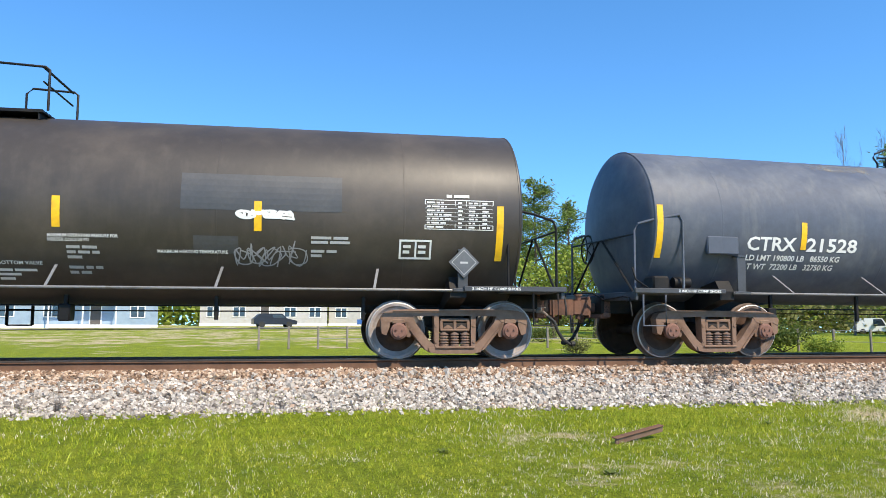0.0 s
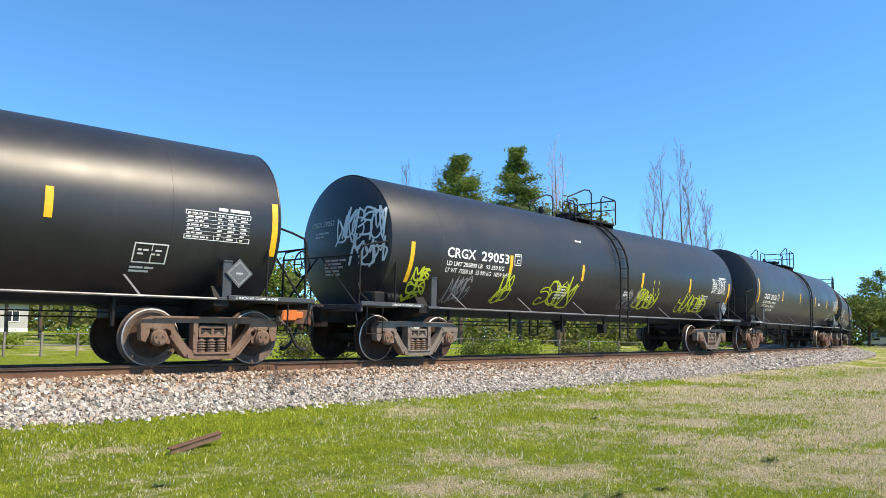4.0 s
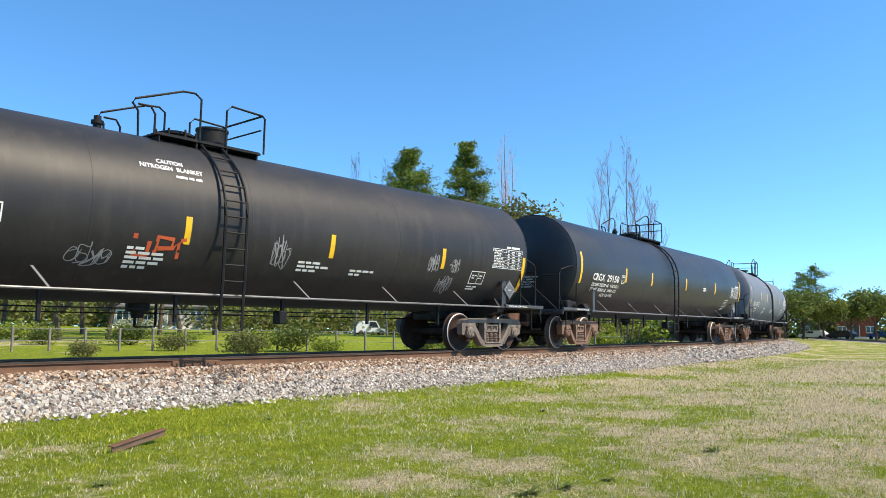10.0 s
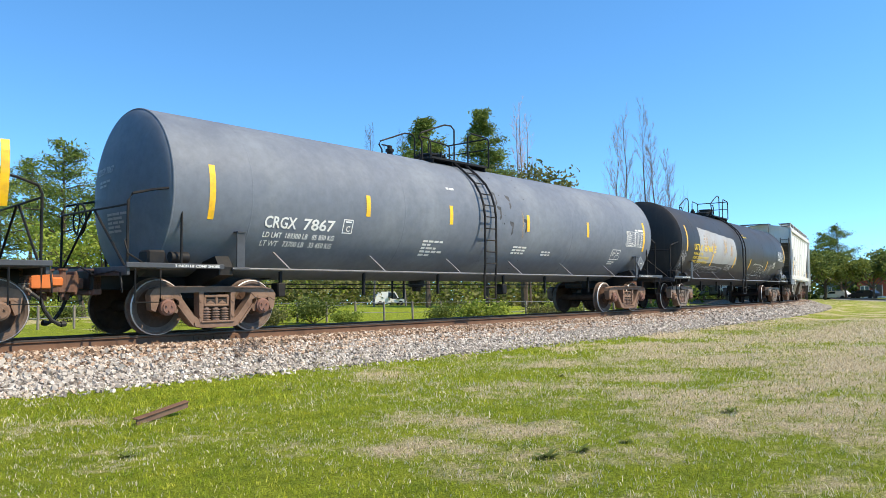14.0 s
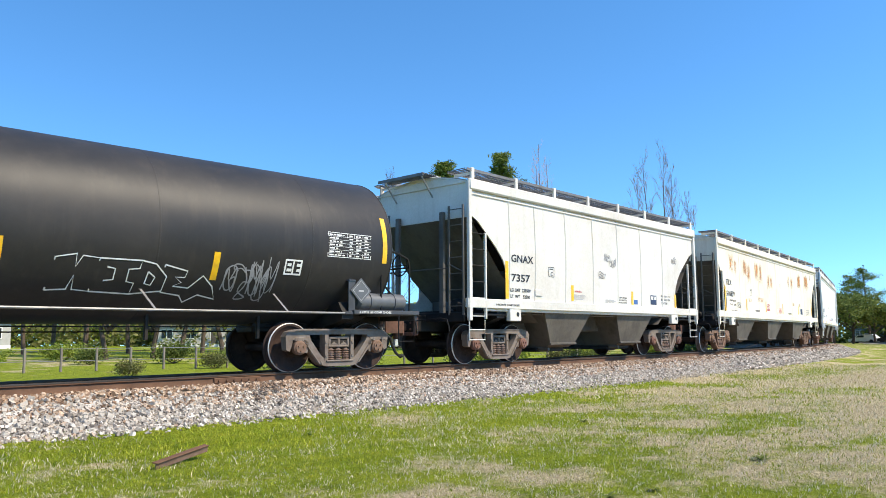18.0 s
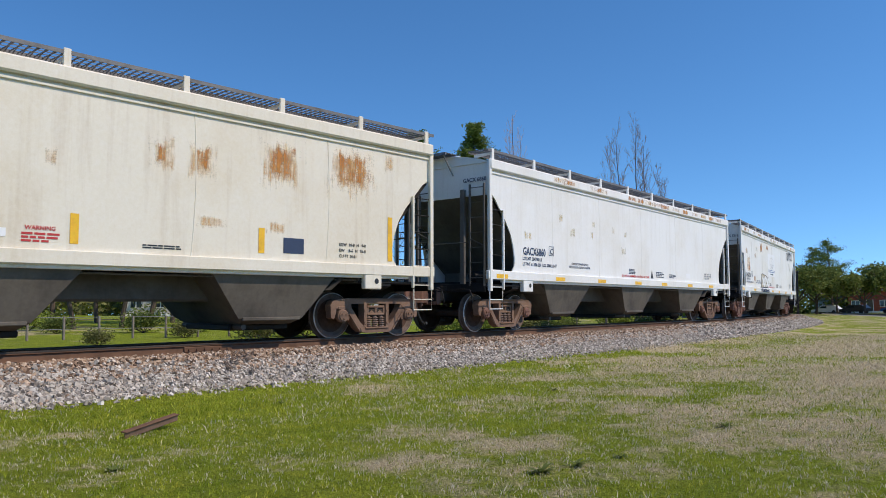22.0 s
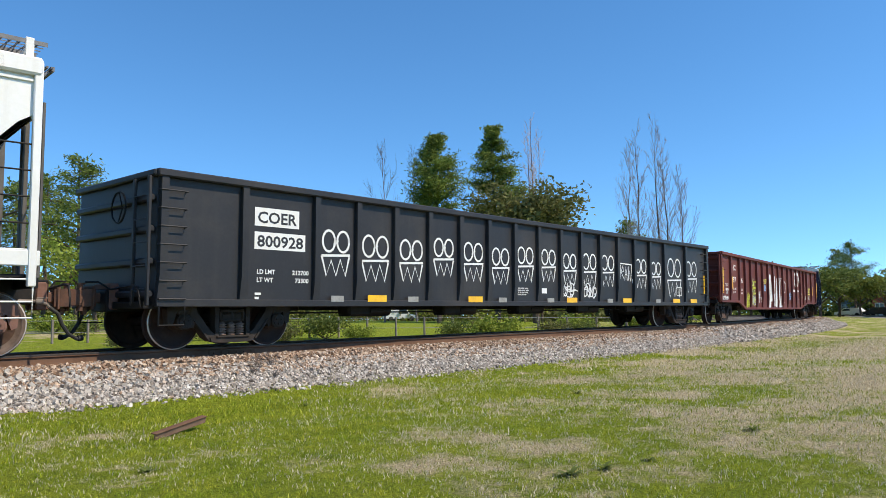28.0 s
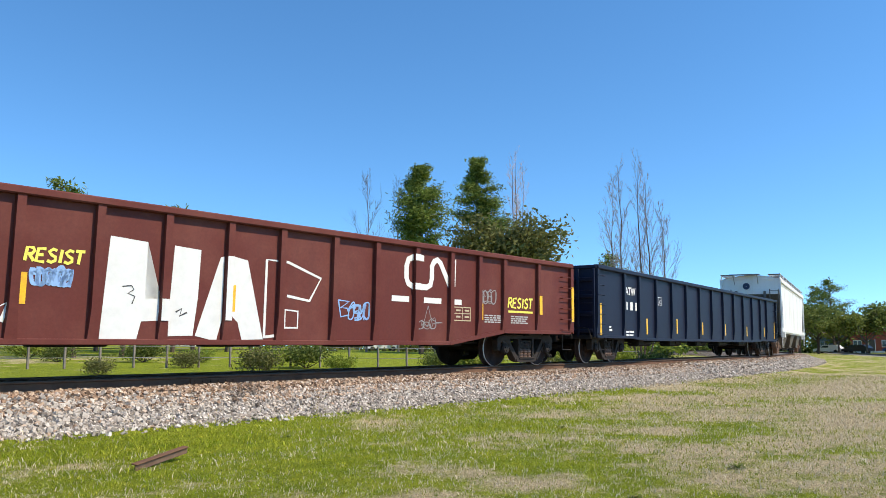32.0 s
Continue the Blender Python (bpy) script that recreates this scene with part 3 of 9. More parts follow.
def draft_gear(car, half):
    """Couplers, strikers, air hoses and uncoupling levers at both ends."""
    for s, rz in ((1, 0), (-1, 180)):
        at = pose(s * (half - 0.03), 0, 0, 0, 0, rz)
        part("coupler", COUPLER_ME, None, car, "rust-red coupler", at=at)
        part("striker_casting", STRIKER_ME, None, car, at=at)
        part("angle_cock", COCK_ME, None, car, at=at)
        part("air_hose", HOSE_ME, None, car, "black rubber air hose", at=at)
        g = Geo()
        xe = s * (half - 0.46)
        g.tube([(xe, -1.38, 0.70), (xe, -1.36, 0.84), (xe, -1.30, 1.0), (xe, -1.10, 1.03), (xe, -0.35, 0.98), (xe + s * 0.12, -0.18, 1.10), (xe + s * 0.30, -0.10, 1.10)], 0.016, 6)
        part("uncoupling_lever", g, FRAME_BLACK, car)


# ---- lettering and marks laid on a surface ----
class Marks:
    """Flat marks in a side's own (along, up) plane, laid onto the surface by `lay`."""

    def __init__(self, lay):
        self.lay, self.g = lay, Geo()

    def quad(self, u0, v0, u1, v1, off=0.006, nu=1, nv=1):
        for i in range(nu):
            for j in range(nv):
                a, b = u0 + (u1 - u0) * i / nu, u0 + (u1 - u0) * (i + 1) / nu
                c, d = v0 + (v1 - v0) * j / nv, v0 + (v1 - v0) * (j + 1) / nv
                self.g.face([self.lay(a, c, off), self.lay(b, c, off), self.lay(b, d, off), self.lay(a, d, off)])
        return self

    def poly(self, pts, off=0.006):
        self.g.face([self.lay(u, v, off) for u, v in pts])
        return self

    def text(self, body, u, v, size, off=0.008, wide=1.0, fit=None):
        vs, fs, w = letters(body, size)
        if fit:
            wide = fit / w
        n = len(self.g.v)
        self.g.v += [tuple(self.lay(u + a * wide, v + b, off)) for a, b in vs]
        self.g.f += [tuple(i + n for i in f) for f in fs]
        self.g.m += [0] * len(fs)
        return self

    def bars(self, u, v, widths, h, off=0.007, gap=None):
        """Rows of plain bars from the top down, each row a list of word widths."""
        gap = gap or h * 0.8
        for row in widths:
            a = u
            for w in row:
                if w > 0:
                    self.quad(a, v - h, a + w, v, off)
                a += abs(w) + h * 0.8
            v -= h + gap
        return self

    def stroke(self, pts, w, off=0.007, closed=False):
        P = [Vector((p[0], p[1])) for p in pts]
        if closed:
            P.append(P[0])
            P.append(P[1])
        L, Rr = [], []
        for i, p in enumerate(P):
            d = P[min(i + 1, len(P) - 1)] - P[max(i - 1, 0)]
            d = d.normalized() if d.length > 1e-6 else Vector((1, 0))
            nrm = Vector((-d.y, d.x)) * w / 2
            L.append(p + nrm)
            Rr.append(p - nrm)
        for i in range(len(P) - 1):
            self.g.face([self.lay(*q, off) for q in (L[i], Rr[i], Rr[i + 1], L[i + 1])])
        return self

    def ring(self, u, v, ru, rv, w, off=0.007, n=20):
        return self.stroke([(u + ru * math.cos(2 * math.pi * k / n), v + rv * math.sin(2 * math.pi * k / n)) for k in range(n)], w, off, True)

    def outline(self, u0, v0, u1, v1, w, off=0.007):
        for a, b, c, d in ((u0, v0, u1, v0 + w), (u0, v1 - w, u1, v1), (u0, v0 + w, u0 + w, v1 - w), (u1 - w, v0 + w, u1, v1 - w)):
            self.quad(a, b, c, d, off)
        return self

    def scrawl(self, u, v, w, h, n, width, seed, off=0.008):
        """A hand-sprayed tag of n figures: loops, hooks, arches and zigzags that run into one another."""
        r = random.Random(seed)
        forms = ([(0.9, 0.85), (0.5, 1.0), (0.1, 0.7), (0.1, 0.25), (0.5, 0.0), (0.9, 0.2), (0.85, 0.5), (0.5, 0.45)],
                 [(0.5, 1.0), (0.1, 0.6), (0.3, 0.05), (0.8, 0.1), (0.9, 0.7), (0.5, 1.0)],
                 [(0.05, 0.0), (0.15, 0.95), (0.5, 0.4), (0.8, 0.95), (0.95, 0.0)],
                 [(0.1, 0.95), (0.15, 0.2), (0.5, 0.0), (0.85, 0.25), (0.9, 1.1)],
                 [(0.85, 0.95), (0.2, 0.9), (0.15, 0.55), (0.75, 0.5), (0.85, 0.1), (0.1, 0.0)],
                 [(0.1, 0.0), (0.2, 1.2), (0.3, 0.5), (0.8, 0.95), (0.45, 0.5), (1.0, -0.1)],
                 [(0.0, 0.6), (0.45, 0.75), (1.0, 0.7)])
        sw = w / n
        for k in range(n):
            f = [p for q in range(2) for p in forms[r.randrange(len(forms))][::r.choice((1, -1))]]
            lift, tall, kick, flip = r.uniform(-0.08, 0.1) * h, h * r.uniform(0.75, 1.05), r.uniform(-0.4, 0.6), r.choice((0, 1))
            pts = [(u + sw * (k - 0.25 + 1.5 * abs(flip - x) + kick * (z - 0.5) + r.uniform(-0.08, 0.08)), v + lift + tall * (z + r.uniform(-0.1, 0.1))) for x, z in f]
            fine = []
            for i in range(len(pts) - 1):
                p0, p1, p2, p3 = (Vector(pts[max(0, min(len(pts) - 1, j))]) for j in (i - 1, i, i + 1, i + 2))
                for q in range(4):
                    s = q / 4
                    fine.append(0.5 * ((2 * p1) + (p2 - p0) * s + (2 * p0 - 5 * p1 + 4 * p2 - p3) * s * s + (3 * p1 - p0 - 3 * p2 + p3) * s ** 3))
            fine.append(Vector(pts[-1]))
            self.stroke(fine, width * r.uniform(0.85, 1.15), off + 0.0004 * k)
        return self

    def put(self, name, material, car, label=""):
        return part(name, self.g, material, car, label, smooth=False, weld=False)


def tank_lay(R, zc):
    def lay(u, v, off):
        d = max(-0.98, min(0.98, (v - zc) / R))
        c = math.sqrt(1 - d * d)
        return (u, -(R + off) * c, zc + (R + off) * d)
    return lay


def flat_lay(y):
    return lambda u, v, off: (u, y - off, v)


def head_lay(x0, depth, R, zc):
    """The head that faces towards -x; u runs to the near side."""
    def lay(u, v, off):
        q = min(1.0, math.sqrt(u * u + (v - zc) ** 2) / R)
        dish = ((0.0, 1.0), (0.22, 0.95), (0.41, 0.83), (0.585, 0.68), (0.735, 0.52), (0.845, 0.38), (0.92, 0.26), (0.962, 0.18), (0.985, 0.11), (1.0, 0.0))
        d = float(np.interp(q, [a for a, _ in dish], [b for _, b in dish]))
        return (-(x0 + depth * d) - off, -u, v)
    return lay


def wagon(name, label, category, s_left, length):
    car = thing(name, label, category, "cars of the passing freight train")
    CARS.append((car, s_left + length / 2, length))
    return car


CARS = []


def stripes(lay, spots, car, mt=None):
    """Upright reflective strips at (along, bottom, top)."""
    for u, a, b in spots:
        Marks(lay).quad(u - 0.055, a, u + 0.055, b, 0.006, nv=6).put("reflective_strip", mt or REFLECT, car, "amber reflective strip")


def data_panel(lay, u, v, w, h, car, mt, bare=False, seed=1):
    """The maintenance table: a frame, a grid and rows of tiny unreadable entries."""
    r = random.Random(seed)
    m = Marks(lay)
    t = 0.012
    m.outline(u, v, u + w, v + h, t)
    rows = 7
    for k in range(1, rows):
        y = v + t + k * (h - 2 * t) / rows
        m.quad(u + t, y - 0.003, u + w - t, y + 0.003, 0.007)
    for k in range(rows):
        y = v + h - t - (k + 0.75) * (h - 2 * t) / rows
        hh = (h / rows) * 0.38
        for a, b in ((0.03, 0.40), (0.48, 0.575), (0.635, 0.775), (0.835, 0.95)):
            x, end = u + w * a, u + w * (a + (b - a) * r.uniform(0.55, 1.0))
            while x < end - 0.02:
                d = min(r.uniform(0.04, 0.13), end - x)
                m.quad(x, y, x + d, y + hh, 0.007)
                x += d + 0.022
    for q in (0.44, 0.60, 0.80):
        m.quad(u + w * q - 0.004, v + t, u + w * q + 0.004, v + h - t, 0.0085)
    m.put("data_panel", mt, car, "white stencilled data table")


def rail_loop(g, pts, r=0.02):
    g.tube(pts, r, 7)
    return g


# ---- tank cars ----
TANK_R, TANK_Z = 1.455, 2.385


def tank_shell_geo(half, R, zc, dep=0.30, more=0.0):
    lc = half - 1.24 + more
    # dished head with a tight knuckle
    dish = [(0.0, 1.0), (0.05, 0.997), (0.11, 0.985), (0.18, 0.962), (0.26, 0.92), (0.38, 0.845), (0.52, 0.735), (0.68, 0.585), (0.83, 0.41), (0.95, 0.22), (1.0, 0.0)]
    prof = [(-lc - dep * a, R * r) for a, r in reversed(dish)]
    n = 8
    for k in range(1, n):
        prof.append((-lc + 2 * lc * k / n, R))
    prof += [(lc + dep * a, R * r) for a, r in dish]
    return Geo().lathe(prof, "x", (0, 0, zc), n=72), lc, dep


def tank_car(name, label, s_left, length, paint, tone="brown", cap="brown", seams=5, ladder_x=-0.45, frame_mat=None, drum=False, rail_mat=None, R=TANK_R, zc=TANK_Z, dep=0.30, more=0.0, tl=0.0, tr=0.0, pl=0.0, wheel=None, orange=False, rail_h=0.84, strut=0.16, dome=0.0):
    half = length / 2
    car = wagon(name, label, "tank car", s_left, length)
    fm = frame_mat or FRAME_BLACK
    shell, lc, dep = tank_shell_geo(half, R, zc, dep, more)
    part("tank", shell, paint, car)
    lay = tank_lay(R, zc)
    # weld seams
    for k in range(seams):
        x = -lc + 2 * lc * (k + 0.5) / seams + (0.25 if k % 2 else -0.2)
        part("weld_seam", Geo().lathe([(-0.018, R - 0.004), (-0.01, R + 0.0022), (0.01, R + 0.0022), (0.018, R - 0.004)], "x", (x, 0, zc), n=72), paint, car)
    for s in (1, -1):
        part("weld_seam", Geo().lathe([(-0.02, R - 0.004), (-0.01, R + 0.006), (0.01, R + 0.006), (0.02, R - 0.004)], "x", (s * (lc + 0.01), 0, zc), n=72), paint, car)
    tx = half - 2.2
    for s in (1, -1):
        # stub sill, body bolster and end deck
        g = Geo()
        g.box(s * (half - 3.6), s * (half - 0.42), -0.30, 0.30, 0.74, 1.06, c=0.02)
        g.prism([(s * (half - 3.6), 0.9), (s * (half - 4.3), 1.04), (s * (half - 3.6), 1.12)], "y", -0.28, 0.28)
        part("stub_sill", g, fm, car)
        g = Geo()
        g.prism([(-1.38, 0.98), (-1.38, 1.12), (-1.25, 1.30), (-0.9, 1.22), (0.9, 1.22), (1.25, 1.30), (1.38, 1.12), (1.38, 0.98), (0.45, 0.74), (-0.45, 0.74)], "x", s * tx - 0.13, s * tx + 0.13)
        part("body_bolster", g, fm, car)
        g = Geo()
        g.box(s * (half - 1.45), s * (half - 0.50), -1.42, 1.42, 1.06, 1.10, c=0.008)
        g.box(s * (half - 0.56), s * (half - 0.50), -1.42, 1.42, 0.96, 1.10, c=0.01)
        for y in (-1.44, 1.44):
            g.box(s * (half - 2.12), s * (half - 0.48), y - 0.03, y + 0.03, 1.075, 1.155, c=0.008)
        part("end_deck", g, PLATE_GREY, car, "dark grey end platform")
        # hand rails of the end deck
        xe, xi = s * (half - 0.58), s * (half - 1.40)
        for y in (-1.38, 1.38):
            g = Geo()
            rail_loop(g, [(xi, y, 1.10), (xi, y, 2.28), (xi + s * 0.06, y, 2.38), (xe - s * 0.35, y * 0.97, 2.30), (xe - s * 0.06, y * 0.93, 2.22), (xe, y * 0.92, 2.10), (xe, y * 0.92, 1.10)], 0.021)
            part("hand_rail", g, rail_mat or fm, car)
        g = Geo()
        rail_loop(g, [(xe, -1.27, 2.05), (xe, 1.27, 2.05)], 0.018)
        rail_loop(g, [(xe, -1.22, 1.08), (xe, -0.06, 2.05)], 0.02)
        rail_loop(g, [(xe, 1.22, 1.08), (xe, 0.06, 2.05)], 0.02)
        part("end_rail", g, fm, car)
        # sill step
        for y in (-1.46, 1.46):
            g = Geo()
            x0, x1 = s * (half - 0.62), s * (half - 1.02)
            g.tube([(x0, y, 1.05), (x0, y, 0.55), (x1, y, 0.55), (x1, y, 1.05)], 0.016, 6)
            part("sill_step", g, rail_mat or fm, car)
        # jacking pad with its placard holder
        for y in (-1.40, 1.40):
            g = Geo()
            xp = tx + 0.07 if s > 0 else -tx + 0.27
            g.box(xp - 0.08, xp + 0.08, y - 0.012, y + 0.012, 1.10, 1.72, c=0.006)
            g.box(xp - 0.075, xp + 0.075, y - 0.03 * (1 if y < 0 else -1), y * 0.9, 1.70, 1.725)
            g.box(xp - 0.16, xp + 0.16, y - 0.04, y + 0.02, 1.065, 1.12, c=0.01)
            part("bracket_plate", g, PLATE_GREY, car)
        px = s * (tx + 0.26) + pl
        if s > 0:
            g = Geo()
            g.prism([(px - 0.24, 1.52), (px, 1.28), (px + 0.24, 1.52), (px, 1.76)], "y", -1.445, -1.43)
            part("placard_holder", g, GREY_PATCH, car, "grey diamond placard holder")
            Marks(flat_lay(-1.446)).stroke([(px - 0.19, 1.52), (px, 1.33), (px + 0.19, 1.52), (px, 1.71)], 0.012, 0.003, True).quad(px - 0.06, 1.50, px + 0.06, 1.53, 0.003).put("placard_frame", GREY_TXT, car)
        m = Marks(flat_lay(-1.47))
        m.text("2 INCH HF COMP SHOES", s * (half - 2.0) if s > 0 else -(half - 1.25), 1.095, 0.042, 0.004, fit=0.78)
        m.put("lettering", WHITE_TXT, car)
    # side grab rail with its slanting struts
    for y in (-1.42, 1.42):
        g = Geo()
        g.tube([(-(tx - 0.1), y, 1.09), (tx - 0.1, y, 1.09)], 0.021, 7)
        part("side_rail", g, PIPE_GREY, car, "long hand rail along the tank's foot")
        nst = 6
        for k in range(nst):
            x = -(tx - 1.3) + 2 * (tx - 1.3) * k / (nst - 1)
            if abs(x - ladder_x) < 0.7:
                continue
            lean = strut
            zz = 1.42
            yy = -math.sqrt(R * R - (zz - zc) ** 2) * (1 if y < 0 else -1)
            g = Geo()
            g.prism([(x - 0.02, 1.08), (x + 0.02, 1.08), (x + 0.02 - lean, zz), (x - 0.02 - lean, zz)], "y", -0.008, 0.008)
            sh = (yy - y) / (zz - 1.08)
            g.v = [(a, y + (c - 1.08) * sh + b, c) for a, b, c in g.v]
            part("rail_strut", g, PIPE_GREY if y < 0 else fm, car, "grey steel strut")
    # ladder to the top platform
    for y in (-1, 1):
        lad = Geo()
        steps = []
        for k in range(15):
            z = 0.50 + 0.275 * k
            if z < zc:
                yy = R + 0.12
            else:
                d = min((z - zc) / R, 1.0)
                yy = max(0.62, math.sqrt(max(0, 1 - d * d)) * (R + 0.12))
            if z < 1.3:
                yy = R + 0.09
            if z > zc + R:
                break
            steps.append((yy, z))
        for x in (ladder_x - 0.21, ladder_x + 0.21):
            lad.tube([(x, y * a, b) for a, b in steps], 0.028, 6)
        lad_ob = part("ladder", lad, fm, car)
        for a, b in steps:
            part("rung", Geo().tube([(ladder_x - 0.21, y * a, b), (ladder_x + 0.21, y * a, b)], 0.016, 6), fm, lad_ob)
    # top platform, railing, manway, valves
    zt = zc + R
    g = Geo()
    g.box(ladder_x - 1.07, ladder_x + 1.02, -0.68, 0.68, zt - 0.03, zt - 0.01)
    for x in (-1.0, -0.3, 0.3, 0.95):
        for y in (-1, 1):
            g.prism([(y * 0.30, zt - 0.03), (y * 0.66, zt - 0.03), (y * 0.66, zt - 0.14)], "x", ladder_x + x - 0.012, ladder_x + x + 0.012)
    top = part("top_platform", g, fm, car)
    for k in range(9):
        y = -0.67 + k * 0.15
        part("slat", Geo().box(ladder_x - 1.05, ladder_x + 1.0, y, y + 0.10, zt - 0.01, zt + 0.02), fm, top)
    for y in (-0.67, 0.67):
        g = Geo()
        x0, x1 = ladder_x - 1.5, ladder_x - 0.26
        rail_loop(g, [(x0 + 0.12, y, zt - 0.12), (x0 + 0.10, y, zt + 0.30), (x0, y, zt + 0.42), (x0 + 0.05, y, zt + 0.50), (x1 - 0.35, y, zt + 0.98 * rail_h), (x1 - 0.12, y, zt + rail_h), (x1, y, zt + 0.90 * rail_h), (x1, y, zt)])
        rail_loop(g, [(x0 + 0.10, y, zt + 0.42), (x0 + 0.32, y, zt + 0.42), (x0 + 0.40, y, zt + 0.3), (x0 + 0.4, y, zt - 0.05)])
        part("platform_rail", g, fm, car)
        g = Geo()
        x0, x1 = ladder_x + 0.26, ladder_x + 1.08
        rail_loop(g, [(x0, y, zt), (x0, y, zt + 0.80 * rail_h), (x0 + 0.1, y, zt + 0.92 * rail_h), (x1 - 0.06, y, zt + 0.88 * rail_h), (x1, y, zt + 0.82 * rail_h), (x1, y, zt)])
        part("platform_rail", g, fm, car)
    g = Geo()
    rail_loop(g, [(ladder_x + 1.0, -0.67, zt + 0.86 * rail_h), (ladder_x + 1.0, 0.67, zt + 0.86 * rail_h)])
    rail_loop(g, [(ladder_x + 1.0, -0.67, zt + 0.45), (ladder_x + 1.0, 0.67, zt + 0.45)], 0.016)
    part("platform_rail", g, fm, car)
    if dome:
        g = Geo().lathe([(0.05, 0.29), (dome - 0.04, 0.29), (dome - 0.04, 0.31), (dome, 0.31), (dome + 0.01, 0.0)], "z", (ladder_x + 0.42, 0.1, zt), n=24)
        part("valve_dome", g, fm, car, "black cylindrical valve housing")
    g = Geo().lathe([(-0.06, 0.30), (0.16, 0.30), (0.16, 0.35), (0.20, 0.35), (0.23, 0.28), (0.25, 0.0)], "z", (ladder_x - 0.35, 0.05, zt), n=22)
    for k in range(8):
        a = k * math.pi / 4
        g.lathe([(0.10, 0.022), (0.24, 0.022), (0.25, 0.0)], "z", (ladder_x - 0.35 + 0.37 * math.cos(a), 0.05 + 0.37 * math.sin(a), zt), n=6)
    part("manway", g, fm, car)
    g = Geo().lathe([(0, 0.07), (0.10, 0.07), (0.10, 0.10), (0.16, 0.10), (0.17, 0.06), (0.24, 0.06), (0.26, 0.0)], "z", (ladder_x - 1.78, 0.0, zt), n=14)
    part("relief_valve", g, fm, car)
    # under-rigging: bottom outlet, heater pipes, brake rods, hangers
    g = Geo().lathe([(0.0, 0.0), (0.0, 0.10), (0.10, 0.12), (0.12, 0.20), (0.30, 0.20), (0.40, 0.28)], "z", (ladder_x - 0.9, 0, 0.68), n=14)
    part("bottom_outlet", g, fm, car)
    for y, z in ((-0.50, 0.84), (0.55, 0.76)):
        part("brake_rod", Geo().tube([(-(tx - 1.1), y, z), (tx - 1.1, y, z)], 0.013, 6), fm, car)
    r = random.Random(int(s_left * 10))
    for k in range(6):
        x = -(tx - 1.4) + 2 * (tx - 1.4) * k / 5 + r.uniform(-0.25, 0.25)
        g = Geo().box(x - 0.03, x + 0.03, -0.66, -0.60, 0.62, 1.25, c=0.008)
        if k % 3 == 0:
            g.box(x - 0.10, x + 0.08, -0.70, -0.46, 0.60, 0.86, c=0.02)
        part("hanger", g, fm, car)
    # brake gear at the leading end of the deck
    g = Geo()
    g.box(-(half - 1.15), -(half - 0.85), -1.38, -1.05, 1.10, 1.36, c=0.03)
    g.lathe([(-0.16, 0.0), (-0.16, 0.09), (0.14, 0.09), (0.14, 0.0)], "x", (-(half - 1.45), -1.22, 1.26), n=12)
    g.tube([(-(half - 0.8), -1.3, 1.16), (-(half - 0.55), -1.34, 1.3), (-(half - 0.52), -1.30, 1.5)], 0.016, 6)
    part("brake_valve", g, FRAME_BLACK, car)
    g = Geo()
    xb, yb = -(half - 0.66), 0.72
    g.tube([(xb, yb + 0.27 * math.cos(a), 1.95 + 0.27 * math.sin(a)) for a in [2 * math.pi * k / 20 for k in range(20)]], 0.018, 6, closed=True)
    for k in range(5):
        a = 2 * math.pi * k / 5
        g.tube([(xb, yb, 1.95), (xb, yb + 0.27 * math.cos(a), 1.95 + 0.27 * math.sin(a))], 0.012, 5)
    part("brake_wheel", g, fm, car)
    if drum:
        g = Geo().lathe([(-0.62, 0.0), (-0.60, 0.12), (-0.55, 0.17), (0.55, 0.17), (0.60, 0.12), (0.62, 0.0)], "x", (half - 1.35, -1.25, 1.32), n=18)
        for x in (-0.3, 0.3):
            g.lathe([(x - 0.02, 0.165), (x - 0.02, 0.185), (x + 0.02, 0.185), (x + 0.02, 0.165)], "x", (half - 1.35, -1.25, 1.32), n=18)
        part("air_reservoir", g, GREY_PATCH, car, "grey cylindrical air reservoir")
    bogie(car, -tx + tl, tone, cap, wheel)
    bogie(car, tx + tr, tone, cap, wheel)
    draft_gear(car, half)
    if orange:
        g = Geo().box(half - 0.50, half - 0.14, -0.30, 0.26, 0.76, 1.0, c=0.02).box(half - 0.50, half - 0.24, -0.24, 0.2, 1.0, 1.12, c=0.02).box(half - 0.30, half + 0.02, -0.26, 0.0, 0.80, 0.94, c=0.02)
        part("coupler_carrier", g, HOSE_ORANGE, car, "orange painted coupler carrier")
    return car, lay, half, lc


